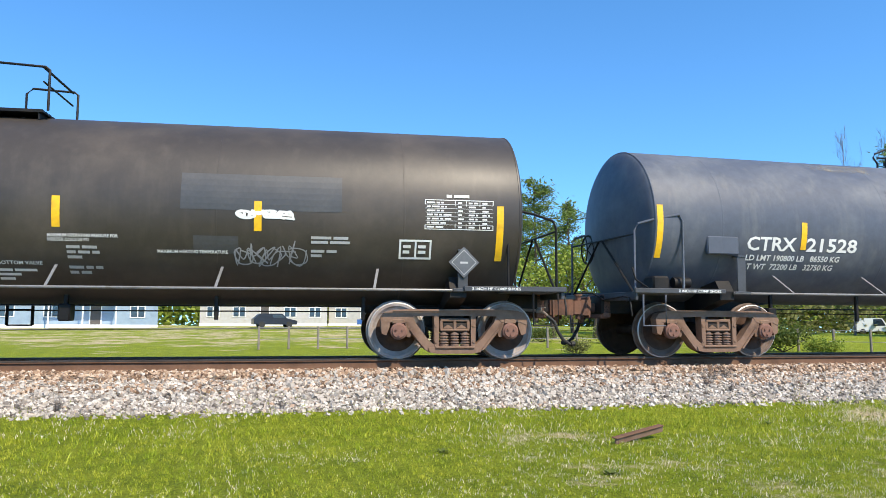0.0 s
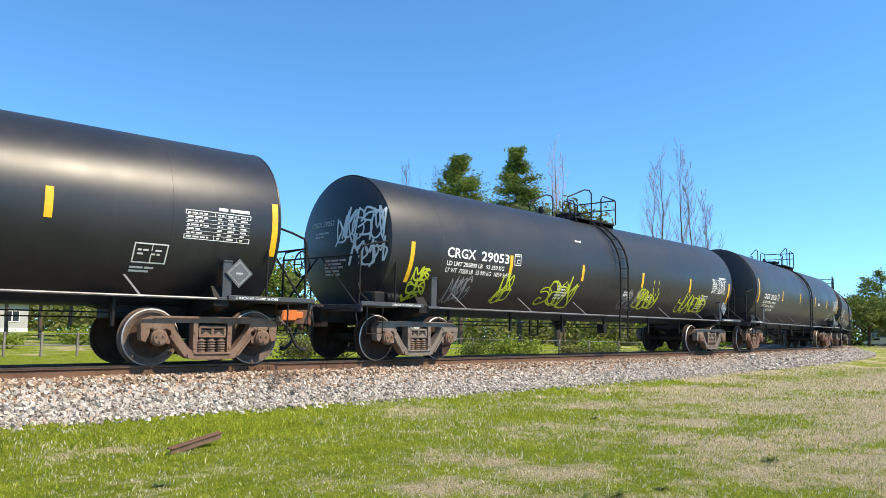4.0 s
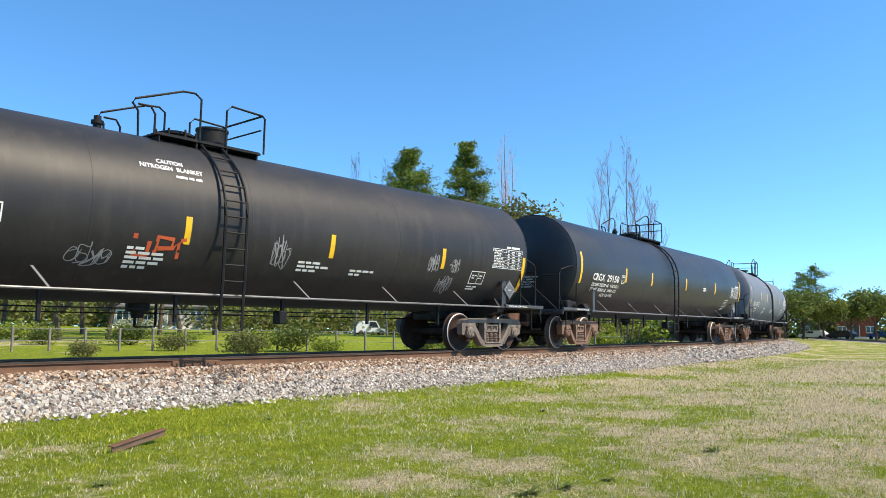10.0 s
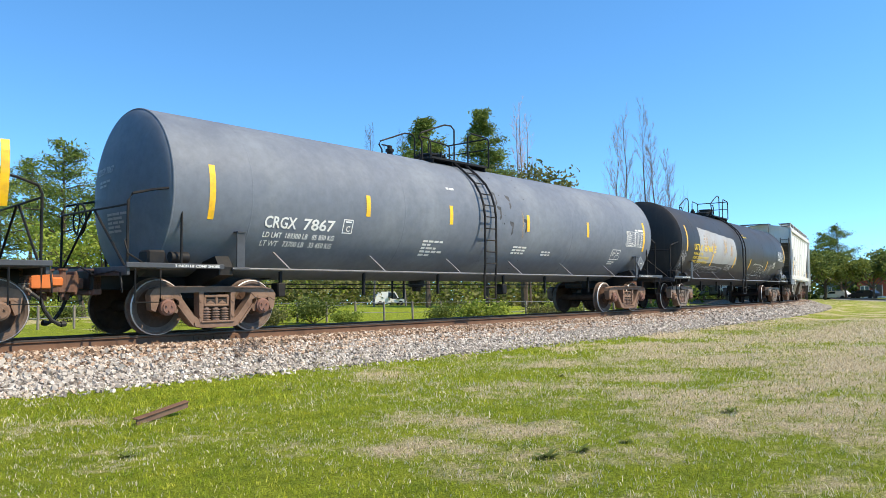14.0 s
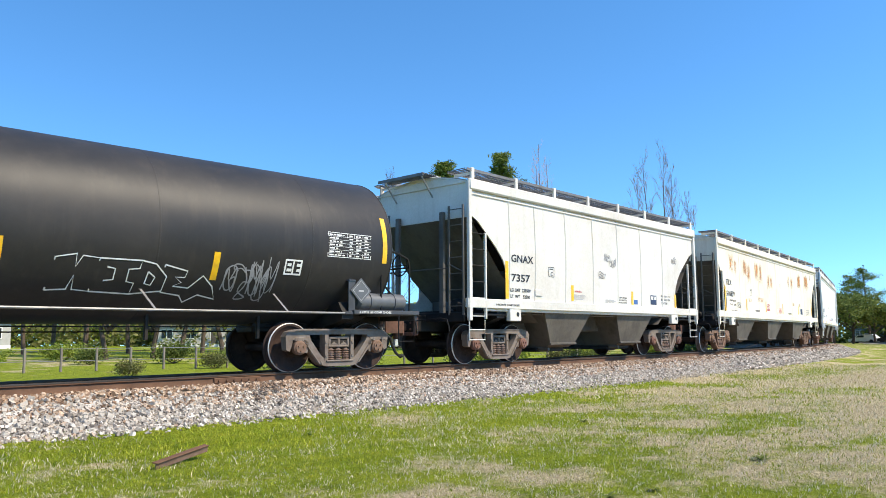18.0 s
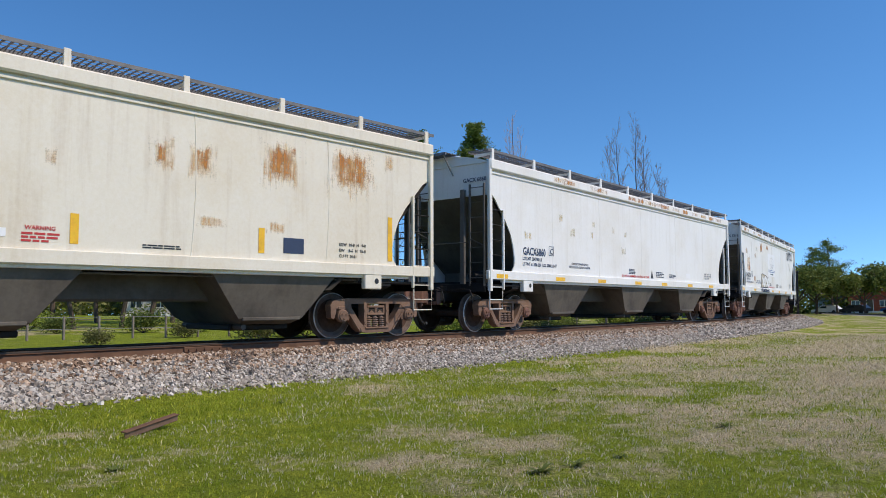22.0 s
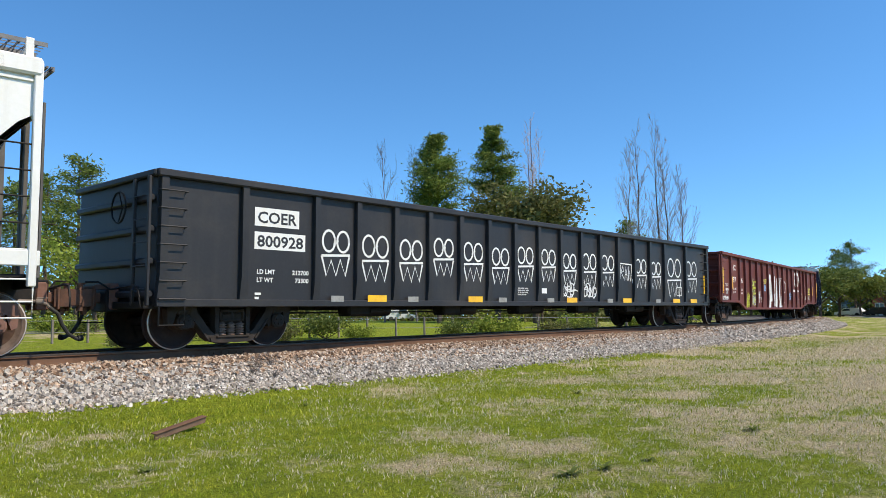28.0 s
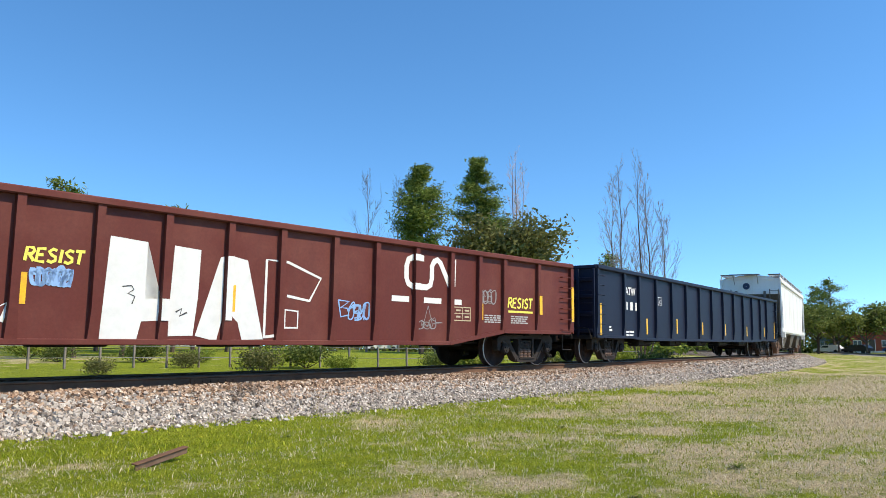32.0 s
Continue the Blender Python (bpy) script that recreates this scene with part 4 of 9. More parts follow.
def tank_marks(car, lay, half, lc, mark, no, x0, row, size, width, spots, sub=(), mt=WHITE_TXT, plate=True, table=(6.55, 2.02, 1.12, 0.46), test=True, head=True, R=TANK_R, zc=TANK_Z, sub_size=0.095, small=True, split=0.44):
    """Reporting mark, weights, data table, plates and reflective strips on the near side."""
    m = Marks(lay)
    w1 = width * split
    m.text(mark, x0, row, size, fit=w1)
    m.text(no, x0 + w1 + width * 0.09, row, size, fit=width - w1 - width * 0.09)
    m.put("lettering", mt, car, "reporting mark in stencilled capitals")
    for k, line in enumerate(sub):
        Marks(lay).text(line, x0 + 0.02, row - 0.17 - 0.145 * k, sub_size, fit=min(width * 1.02, letters(line, sub_size)[2] * 1.12)).put("lettering", mt, car, "small stencilled weights")
    if plate:
        u = x0 + width + 0.2
        mm = Marks(lay).outline(u, row - 0.02, u + 0.25, row + 0.25, 0.02).text("C", u + 0.08, row + 0.02, 0.11)
        mm.bars(u + 0.05, row + 0.215, [[0.15]], 0.03).put("plate_mark", mt, car, "boxed clearance mark")
    for u, a, b in spots:
        stripes(lay, [(u, a, b)], car)
    if table:
        u, v, w, h = table
        data_panel(lay, u, v, w, h, car, mt, seed=int(half * 100) + len(no) + int(row * 100))
        Marks(lay).bars(u + 0.55, v + h + 0.08, [[0.16, 0.34]], 0.05).put("lettering", mt, car)
        if test:
            a, b = u - 0.72, v - 0.42
            mm = Marks(lay).outline(a, b, a + 0.52, b + 0.30, 0.02).quad(a + 0.27, b + 0.02, a + 0.285, b + 0.28)
            mm.bars(a + 0.06, b + 0.21, [[0.06, 0.08, -0.06, 0.1], [0.09, -0.08, 0.06, 0.05]], 0.028, gap=0.03).bars(a, b - 0.05, [[0.2, 0.14], [0.3]], 0.03)
            mm.put("test_plate", mt, car, "boxed tank test mark")
    if small:
        r = random.Random(len(no) * 31 + int(row * 97))
        for u, v, rows in ((-2.35, 1.80, 5), (0.9, 1.80, 3), (2.2, 1.72, 2), (-1.6, 3.02, 1)):
            Marks(lay).bars(u, v, [[r.uniform(0.08, 0.2) for _ in range(r.randint(2, 4))] for _ in range(rows)], 0.042, gap=0.03).put("lettering", mt, car)
    if head:
        hl = head_lay(lc, 0.30, R, zc)
        Marks(hl).text(mark + " " + no, -0.95, zc + 0.36, 0.12, 0.012).bars(-0.75, zc + 0.24, [[0.12, 0.2, 0.15], [0.2, 0.14]], 0.04, 0.012).bars(-0.35, zc - 0.35, [[0.2, 0.25, 0.2], [0.22, 0.3], [0.18, 0.2, 0.16], [0.24, 0.2], [0.2, 0.26]], 0.04, 0.012).put("lettering", GREY_TXT, car)


# ---- covered hoppers ----
def hopper_car(name, label, s_left, length, paint, end_paint, bays=((-5.9, -3.3), (-1.3, 1.3), (3.3, 5.9)), seams=(), tone="brown", cap="brown", chute=None, walk_h=4.37, cut=1.0, pivot=2.2, rib=0.35):
    half = length / 2
    car = wagon(name, label, "hopper car", s_left, length)
    xe, zt, zb = half - 1.0, 4.08, 1.46
    out = [(-xe, zt), (-xe, 3.36)] + [(-xe + d * cut, z) for d, z in ((0.22, 3.22), (0.48, 2.93), (0.72, 2.66), (0.90, 2.40), (1.02, 2.10), (1.08, 1.80), (1.06, 1.60), (0.95, zb))]
    out = out + [(-x, z) for x, z in reversed(out)]
    # side sheets, slightly bowed
    for s in (-1, 1):
        g = Geo()
        y0, y1 = s * 1.47, s * 1.44
        g.prism(out, "y", y0, y1)
        part("side_sheet", g, paint, car)
        for x in seams:
            g = Geo()
            zs = [zb + (zt - 0.12 - zb) * j / 10 for j in range(11)]
            rows = []
            for j, z in enumerate(zs):
                a = x + 0.06 * math.sin(j / 10 * math.pi)
                rows.append([(a - 0.035 * rib, s * 1.468, z), (a - 0.012 * rib, s * (1.470 + 0.022 * rib), z), (a + 0.012 * rib, s * (1.470 + 0.022 * rib), z), (a + 0.035 * rib, s * 1.468, z)])
            g.loft(rows, 0, closed=False)
            part("side_rib", g, paint, car)
    # ends with their slope sheets
    for s in (-1, 1):
        g = Geo()
        part("end_panel", Geo().box(s * (xe - 0.055), s * (xe - 0.02), -1.43, 1.43, 3.28, zt), paint, car)
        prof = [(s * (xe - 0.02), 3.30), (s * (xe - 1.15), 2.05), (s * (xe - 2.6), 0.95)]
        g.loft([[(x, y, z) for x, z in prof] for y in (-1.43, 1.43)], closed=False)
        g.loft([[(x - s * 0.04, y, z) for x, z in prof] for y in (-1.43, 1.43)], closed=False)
        part("slope_sheet", g, end_paint, car, "dark grey-brown slope sheet")
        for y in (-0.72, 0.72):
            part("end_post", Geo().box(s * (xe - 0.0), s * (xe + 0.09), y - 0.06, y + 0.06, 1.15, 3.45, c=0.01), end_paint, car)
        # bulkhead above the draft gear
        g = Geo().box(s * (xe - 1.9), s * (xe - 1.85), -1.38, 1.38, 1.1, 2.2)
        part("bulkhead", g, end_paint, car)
    # roof, hatches
    g = Geo()
    rows = []
    for k in range(13):
        y = -1.47 + 2.94 * k / 12
        rows.append([(x, y, zt + 0.02 + 0.22 * (1 - (y / 1.47) ** 2)) for x in (-xe - 0.03, xe + 0.03)])
    g.loft(rows, closed=False)
    g.loft([[(x, y, z - 0.05) for x, y, z in r] for r in rows], closed=False)
    part("roof", g, paint, car)
    for s in (-1, 1):
        g = Geo().box(-xe - 0.05, xe + 0.05, s * 1.46, s * 1.565, zt - 0.20, zt + 0.05, c=0.03)
        g.box(-xe - 0.05, xe + 0.05, s * 1.455, s * 1.50, zt - 0.29, zt - 0.245, c=0.006)
        part("top_sill", g, paint, car)
    for s in (-1, 1):
        g = Geo().prism([(-1.47, zt - 0.02)] + [(-1.47 + 2.94 * k / 12, zt + 0.24 * (1 - ((-1.47 + 2.94 * k / 12) / 1.47) ** 2)) for k in range(13)] + [(1.47, zt - 0.02)], "x", s * (xe - 0.02), s * (xe + 0.02))
        part("roof_end", g, paint, car)
    nh = 4
    for k in range(nh):
        x = -xe + (2 * xe) * (k + 0.5) / nh
        part("roof_hatch", Geo().box(x - xe / nh * 0.85, x + xe / nh * 0.85, -0.32, 0.32, zt + 0.2, zt + 0.32, c=0.04), paint, car)
    # running boards on brackets
    nb = max(7, int(length / 1.9))
    for s in (-1, 1):
        g = Geo()
        y0, y1 = s * 0.92, s * 1.50
        L0 = xe + 0.08
        z = walk_h - 0.03
        for y in (y0, y1):
            g.box(-L0, xe + 0.1, y - 0.008, y + 0.008, z - 0.03, z + 0.03)
        n = int((xe + 0.1 + L0) / 0.055)
        for k in range(n):
            x = -L0 + k * 0.055
            x2 = x + (0.11 if k % 2 else -0.11) * 0.5
            g.loft([[(x, y0, z), (x + 0.012, y0, z), (x + 0.012, y0, z + 0.018), (x, y0, z + 0.018)], [(x2, y1, z), (x2 + 0.012, y1, z), (x2 + 0.012, y1, z + 0.018), (x2, y1, z + 0.018)]], 0, True, True)
        for k in range(4):
            y = y0 + (y1 - y0) * (k + 0.5) / 4
            g.box(-L0, xe + 0.1, y - 0.005, y + 0.005, z, z + 0.012)
        wb = part("running_board", g, BOARD, car, "open steel grating walkway")
        for k in range(nb + 1):
            x = -xe + 0.12 + (2 * xe - 0.24) * k / nb
            g = Geo()
            g.box(x - 0.055, x + 0.055, s * 1.46, s * 1.51, zt + 0.0, walk_h + 0.03, c=0.008)
            g.prism([(s * 0.95, zt + 0.14), (s * 0.95, walk_h - 0.06), (s * 1.45, walk_h - 0.06), (s * 1.45, walk_h - 0.11)], "x", x - 0.012, x + 0.012)
            part("bracket", g, paint, wb)
    # end crossover platform on the roof
    for s in (-1, 1):
        cp_ = part("crossover_platform", Geo().box(s * (xe + 0.43), s * (xe + 0.46), -0.5, 1.0, walk_h - 0.09, walk_h - 0.02), BOARD, car)
        for k in range(7):
            x = s * (xe + 0.02 + k * 0.065)
            part("slat", Geo().box(x, x + 0.03, -0.5, 1.0, walk_h - 0.05, walk_h - 0.02), BOARD, cp_)
        for y in (-0.4, 0.8):
            part("brace", Geo().tube([(s * (xe + 0.02), y, zt - 0.25), (s * (xe + 0.4), y, walk_h - 0.08)], 0.02, 6), GALV, cp_)
    # side sills
    for s in (-1, 1):
        g = Geo()
        g.box(-xe - 0.10, xe + 0.10, s * 1.44, s * 1.53, 1.26, 1.47, c=0.012)
        g.box(-xe + 0.6, xe - 0.6, s * 1.36, s * 1.46, 1.20, 1.27, c=0.01)
        part("side_sill", g, paint, car, "pale side sill beam")
        for e in (-1, 1):
            x = e * (xe - 1.62)
            g = Geo().box(x - 0.22, x + 0.22, s * 1.40, s * 1.52, 0.98, 1.27, c=0.015)
            part("jacking_pad", g, paint, car)
            Marks(flat_lay(-1.52)).ring(x + 0.08, 1.14, 0.03, 0.03, 0.05, 0.004, 12).put("jack_hole", BLACK_TXT, car) if s < 0 else None
    # under frame: centre sill, end decks
    for s in (-1, 1):
        g = Geo()
        g.box(s * (half - 0.45), s * (half - 4.0), -0.28, 0.28, 0.74, 1.12, c=0.02)
        g.box(s * (xe + 0.12), s * (xe - 1.9), -1.42, 1.42, 1.10, 1.15, c=0.01)
        g.box(s * (xe + 0.12), s * (xe + 0.06), -1.42, 1.42, 0.96, 1.16, c=0.01)
        part("end_deck", g, FRAME_BLACK, car)
        g = Geo().prism([(-1.40, 1.05), (-1.40, 1.25), (1.40, 1.25), (1.40, 1.05), (0.45, 0.74), (-0.45, 0.74)], "x", s * (half - 2.2) - 0.14, s * (half - 2.2) + 0.14)
        part("body_bolster", g, FRAME_BLACK, car)
        # corner post and ladders
        for y in (-1, 1):
            g = Geo().box(s * (xe + 0.06), s * (xe - 0.05), y * 1.455, y * 1.54, 0.98, zt, c=0.012)
            part("corner_post", g, paint, car)
            lad = part("side_ladder", Geo().box(s * (xe - 0.50), s * (xe - 0.555), y * 1.475, y * 1.535, 1.02, 2.95, c=0.01), paint, car)
            for k in range(6):
                z = 1.12 + k * 0.36
                if z < 1.3 and k == 0:
                    z = 1.08
                part("rung", Geo().tube([(s * (xe + 0.02), y * 1.50, z), (s * (xe - 0.53), y * 1.50, z)], 0.013, 6), paint if z < 1.5 else FRAME_BLACK, lad)
            g = Geo().tube([(s * (xe + 0.03), y * 1.50, 1.0), (s * (xe + 0.03), y * 1.50, 0.56), (s * (xe - 0.50), y * 1.50, 0.56), (s * (xe - 0.50), y * 1.50, 1.0)], 0.016, 6)
            g.tube([(s * (xe + 0.03), y * 1.50, 0.78), (s * (xe - 0.50), y * 1.50, 0.78)], 0.013, 6)
            part("sill_step", g, paint, car)
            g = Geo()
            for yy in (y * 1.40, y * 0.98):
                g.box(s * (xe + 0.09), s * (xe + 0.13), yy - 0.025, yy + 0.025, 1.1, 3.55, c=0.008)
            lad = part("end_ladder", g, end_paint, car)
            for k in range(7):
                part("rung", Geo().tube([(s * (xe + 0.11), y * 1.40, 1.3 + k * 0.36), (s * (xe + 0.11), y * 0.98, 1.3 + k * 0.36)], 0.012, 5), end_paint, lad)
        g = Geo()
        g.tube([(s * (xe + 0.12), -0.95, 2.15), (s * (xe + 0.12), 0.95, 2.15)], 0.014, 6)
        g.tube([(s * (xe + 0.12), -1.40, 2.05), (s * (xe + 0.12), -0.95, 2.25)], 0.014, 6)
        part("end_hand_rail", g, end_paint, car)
    # brake gear
    g = Geo()
    g.tube([(-(xe + 0.16), 0.55 + 0.25 * math.cos(2 * math.pi * k / 20), 2.3 + 0.25 * math.sin(2 * math.pi * k / 20)) for k in range(20)], 0.016, 6, closed=True)
    for k in range(4):
        a = math.pi * k / 2
        g.tube([(-(xe + 0.14), 0.55, 2.3), (-(xe + 0.16), 0.55 + 0.25 * math.cos(a), 2.3 + 0.25 * math.sin(a))], 0.011, 5)
    part("brake_wheel", g, FRAME_BLACK, car)
    g = Geo().lathe([(-0.38, 0.0), (-0.36, 0.12), (-0.3, 0.15), (0.3, 0.15), (0.36, 0.12), (0.38, 0.0)], "x", (-(xe - 0.9), -0.55, 1.36), n=14)
    g.box(-(xe - 0.2), -(xe - 0.5), -1.2, -0.9, 1.15, 1.38, c=0.03)
    part("brake_reservoir", g, FRAME_BLACK, car)
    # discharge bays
    # chute and centre-sill colour holds grime plus the shade below the sill
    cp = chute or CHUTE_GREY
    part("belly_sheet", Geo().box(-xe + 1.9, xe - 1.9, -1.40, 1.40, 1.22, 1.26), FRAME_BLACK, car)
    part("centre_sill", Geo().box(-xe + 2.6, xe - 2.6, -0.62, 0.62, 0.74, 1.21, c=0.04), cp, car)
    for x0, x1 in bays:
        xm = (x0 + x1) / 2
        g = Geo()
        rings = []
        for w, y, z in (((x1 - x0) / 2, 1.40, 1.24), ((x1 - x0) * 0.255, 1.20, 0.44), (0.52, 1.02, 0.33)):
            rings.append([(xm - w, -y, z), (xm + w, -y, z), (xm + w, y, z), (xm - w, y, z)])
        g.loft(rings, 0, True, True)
        c = part("discharge_chute", g, cp, car, "tapered discharge chute, soiled grey darkened for shade")
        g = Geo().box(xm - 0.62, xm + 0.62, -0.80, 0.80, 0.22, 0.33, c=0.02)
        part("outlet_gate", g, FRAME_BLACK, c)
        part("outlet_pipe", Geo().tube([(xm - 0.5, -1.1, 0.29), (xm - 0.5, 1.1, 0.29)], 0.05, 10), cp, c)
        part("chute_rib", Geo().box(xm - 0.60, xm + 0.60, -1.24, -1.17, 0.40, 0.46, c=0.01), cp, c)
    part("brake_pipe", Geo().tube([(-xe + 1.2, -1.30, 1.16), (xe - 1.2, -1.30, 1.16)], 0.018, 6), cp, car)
    bogie(car, -(half - pivot), tone, cap)
    bogie(car, half - pivot, tone, cap)
    draft_gear(car, half)
    return car, flat_lay(-1.47), half, xe


# ---- gondolas ----
def gondola(name, label, s_left, length, paint, top, low, ends_low, ribs, tone="dark", cap="dark", rib_w=0.13, fish=0.0):
    half = length / 2
    car = wagon(name, label, "gondola", s_left, length)
    xe = half - 0.66
    for s in (-1, 1):
        y = s * 1.44
        prof = [(-xe, ends_low)]
        if fish:
            prof += [(-xe + 2.6, ends_low), (-xe + 3.6, low), (xe - 4.8, low), (xe - 2.9, ends_low)]
        prof += [(xe, ends_low), (xe, top), (-xe, top)]
        g = Geo().prism(prof, "y", y, y - s * 0.02)
        part("side_sheet", g, paint, car)
        g = Geo().box(-xe - 0.04, xe + 0.04, y - s * 0.05, y + s * 0.115, top - 0.02, top + 0.10, c=0.02)
        part("top_chord", g, paint, car)
        if fish:
            for a, b, z in ((-xe, -xe + 2.6, ends_low), (-xe + 3.6, xe - 4.8, low), (xe - 2.9, xe, ends_low)):
                part("side_sill", Geo().box(a, b, y - s * 0.02, y + s * 0.05, z - 0.02, z + 0.07, c=0.01), paint, car)
            for a, b in ((-xe + 2.6, -xe + 3.6), (xe - 2.9, xe - 4.8)):
                g = Geo().prism([(a, ends_low - 0.02), (b, low - 0.02), (b, low + 0.07), (a, ends_low + 0.07)], "y", y - s * 0.02, y + s * 0.048)
                part("side_sill", g, paint, car)
        else:
            part("side_sill", Geo().box(-xe, xe, y - s * 0.02, y + s * 0.06, ends_low - 0.02, ends_low + 0.10, c=0.01), paint, car)
        for x in ribs:
            zb = ends_low
            if fish:
                zb = float(np.interp(x, [-xe + 2.6, -xe + 3.6, xe - 4.8, xe - 2.9], [ends_low, low, low, ends_low]))
            g = Geo()
            d = 0.085
            w = rib_w / 2
            # hat section, thinner and wider at the foot
            g.loft([[(x - w * 1.5, y, zb + 0.04), (x - w * 1.25, y + s * d * 0.55, zb + 0.04), (x + w * 1.25, y + s * d * 0.55, zb + 0.04), (x + w * 1.5, y, zb + 0.04)],
                    [(x - w * 1.05, y, zb + 0.5), (x - w * 0.9, y + s * d, zb + 0.5), (x + w * 0.9, y + s * d, zb + 0.5), (x + w * 1.05, y, zb + 0.5)],
                    [(x - w, y, top - 0.02), (x - w * 0.9, y + s * d, top - 0.02), (x + w * 0.9, y + s * d, top - 0.02), (x + w, y, top - 0.02)]], 0, True, True)
            part("side_post", g, paint, car)
    # floor, ends, inside
    g = Geo().box(-xe, xe, -1.42, 1.42, ends_low + 0.05, ends_low + 0.12)
    part("floor_plate", g, paint, car)
    for s in (-1, 1):
        g = Geo().box(s * xe, s * (xe - 0.03), -1.42, 1.42, ends_low, top)
        part("end_sheet", g, paint, car)
        for y in (-1.44, -0.95):
            part("end_stile", Geo().box(s * (xe + 0.10), s * (xe + 0.15), y - 0.035, y + 0.035, ends_low, top - 0.02, c=0.01), paint, car)
        for k in range(5):
            part("end_rung", Geo().tube([(s * (xe + 0.14), -1.44, ends_low + 0.25 + 0.36 * k), (s * (xe + 0.14), -0.95, ends_low + 0.25 + 0.36 * k)], 0.012, 5), paint, car)
        part("end_chord", Geo().box(s * (xe - 0.06), s * (xe + 0.09), -1.5, 1.5, top - 0.015, top + 0.085, c=0.02), paint, car)
        for z in (ends_low + 0.12, ends_low + 0.62, ends_low + 1.12, ends_low + 1.6):
            if z < top - 0.15:
                part("end_rib", Geo().box(s * xe, s * (xe + 0.10), -1.40, 1.40, z, z + 0.11, c=0.025), paint, car)
        g = Geo().box(s * (half - 0.42), s * (half - 4.2), -0.28, 0.28, 0.62, 0.98, c=0.02)
        g.box(s * (xe + 0.14), s * (xe - 0.1), -1.35, 1.35, ends_low - 0.05, ends_low + 0.06, c=0.01)
        part("stub_sill", g, FRAME_BLACK, car)
        g = Geo().prism([(-1.38, ends_low - 0.02), (-1.38, ends_low + 0.08), (1.38, ends_low + 0.08), (1.38, ends_low - 0.02), (0.45, 0.62), (-0.45, 0.62)], "x", s * (half - 2.2) - 0.14, s * (half - 2.2) + 0.14)
        part("body_bolster", g, FRAME_BLACK, car)
        for y in (-1, 1):
            for k in range(7):
                z = ends_low + 0.1 + k * 0.28
                if z < top - 0.1:
                    x0, x1 = s * (xe - 0.02), s * (xe - 0.46)
                    r = Geo().tube([(x0, y * 1.44, z), (x0, y * 1.53, z), (x1, y * 1.53, z), (x1, y * 1.44, z)], 0.012, 5)
                    part("grab_iron", r, paint, car)
            g = Geo().tube([(s * (xe - 0.04), y * 1.5, ends_low), (s * (xe - 0.04), y * 1.5, 0.42), (s * (xe - 0.46), y * 1.5, 0.42), (s * (xe - 0.46), y * 1.5, ends_low)], 0.016, 6)
            part("sill_step", g, FRAME_BLACK, car)
    g = Geo().box(-xe + 3.9, xe - 3.9, -0.30, 0.30, 0.62, ends_low + 0.05, c=0.02)
    part("centre_sill", g, FRAME_BLACK, car)
    for k in range(5):
        x = -xe + 4.6 + (2 * xe - 9.2) * k / 4
        g = Geo().box(x - 0.35, x + 0.3, -0.95, -0.55, 0.50, 0.75, c=0.05)
        g.lathe([(-0.3, 0.0), (-0.28, 0.12), (0.28, 0.12), (0.3, 0.0)], "x", (x + 0.5, -0.85, 0.62), n=12)
        part("under_gear", g, FRAME_BLACK, car)
    part("brake_rod", Geo().tube([(-xe + 3, -0.7, 0.58), (xe - 3, -0.7, 0.58)], 0.018, 6), FRAME_BLACK, car)
    g = Geo()
    g.tube([(-(xe + 0.22), -0.6 + 0.25 * math.cos(2 * math.pi * k / 20), top - 0.45 + 0.25 * math.sin(2 * math.pi * k / 20)) for k in range(20)], 0.016, 6, closed=True)
    for k in range(4):
        a = math.pi * k / 2
        g.tube([(-(xe + 0.16), -0.6, top - 0.45), (-(xe + 0.22), -0.6 + 0.25 * math.cos(a), top - 0.45 + 0.25 * math.sin(a))], 0.011, 5)
    part("brake_wheel", g, FRAME_BLACK, car)
    bogie(car, -(half - 2.2), tone, cap)
    bogie(car, half - 2.2, tone, cap)
    draft_gear(car, half)
    return car, flat_lay(-1.44), half, xe


# ---- the train, from the car that leaves first to the last one seen ----
def spots_at(us, end_lo, end_hi, lo, hi):
    n = len(us) - 1
    return [(u, end_lo if k in (0, n) else lo, end_hi if k in (0, n) else hi) for k, u in enumerate(us)]


car, lay, half, lc = tank_car("tank_car", "sooty brownish-black tank car with painted-out dark panels", -12.6, 18.6, BLACK_BROWN, "brown", "red", ladder_x=-0.25, R=1.485, zc=2.325, pl=-0.18, wheel="pale", rail_h=0.78, strut=-0.07)
for u, a, b in spots_at((-7.7, -4.6, -1.5, 1.28, 4.07, 7.75), 1.56, 2.40, 1.94, 2.38):
    stripes(lay, [(u, a, b)], car)
Marks(lay).quad(2.97, 2.24, 5.30, 2.78, 0.004, 6, 6).put("paint_patch", DARK_PATCH, car, "darker painted-out panel")
Marks(lay).quad(3.15, 1.61, 3.79, 1.86, 0.004, 3, 4).put("paint_patch", DARK_PATCH, car, "darker painted-out panel")
data_panel(lay, 6.56, 2.02, 1.08, 0.46, car, WHITE_TXT, seed=8)
Marks(lay).bars(6.9, 2.56, [[0.08, 0.24]], 0.045).put("lettering", WHITE_TXT, car)
Marks(lay).outline(6.18, 1.57, 6.68, 1.86, 0.03).quad(6.42, 1.6, 6.45, 1.83).bars(6.24, 1.78, [[0.12, -0.04, 0.12], [0.1, -0.06, 0.12]], 0.045).put("test_plate", WHITE_TXT, car, "boxed tank test mark")
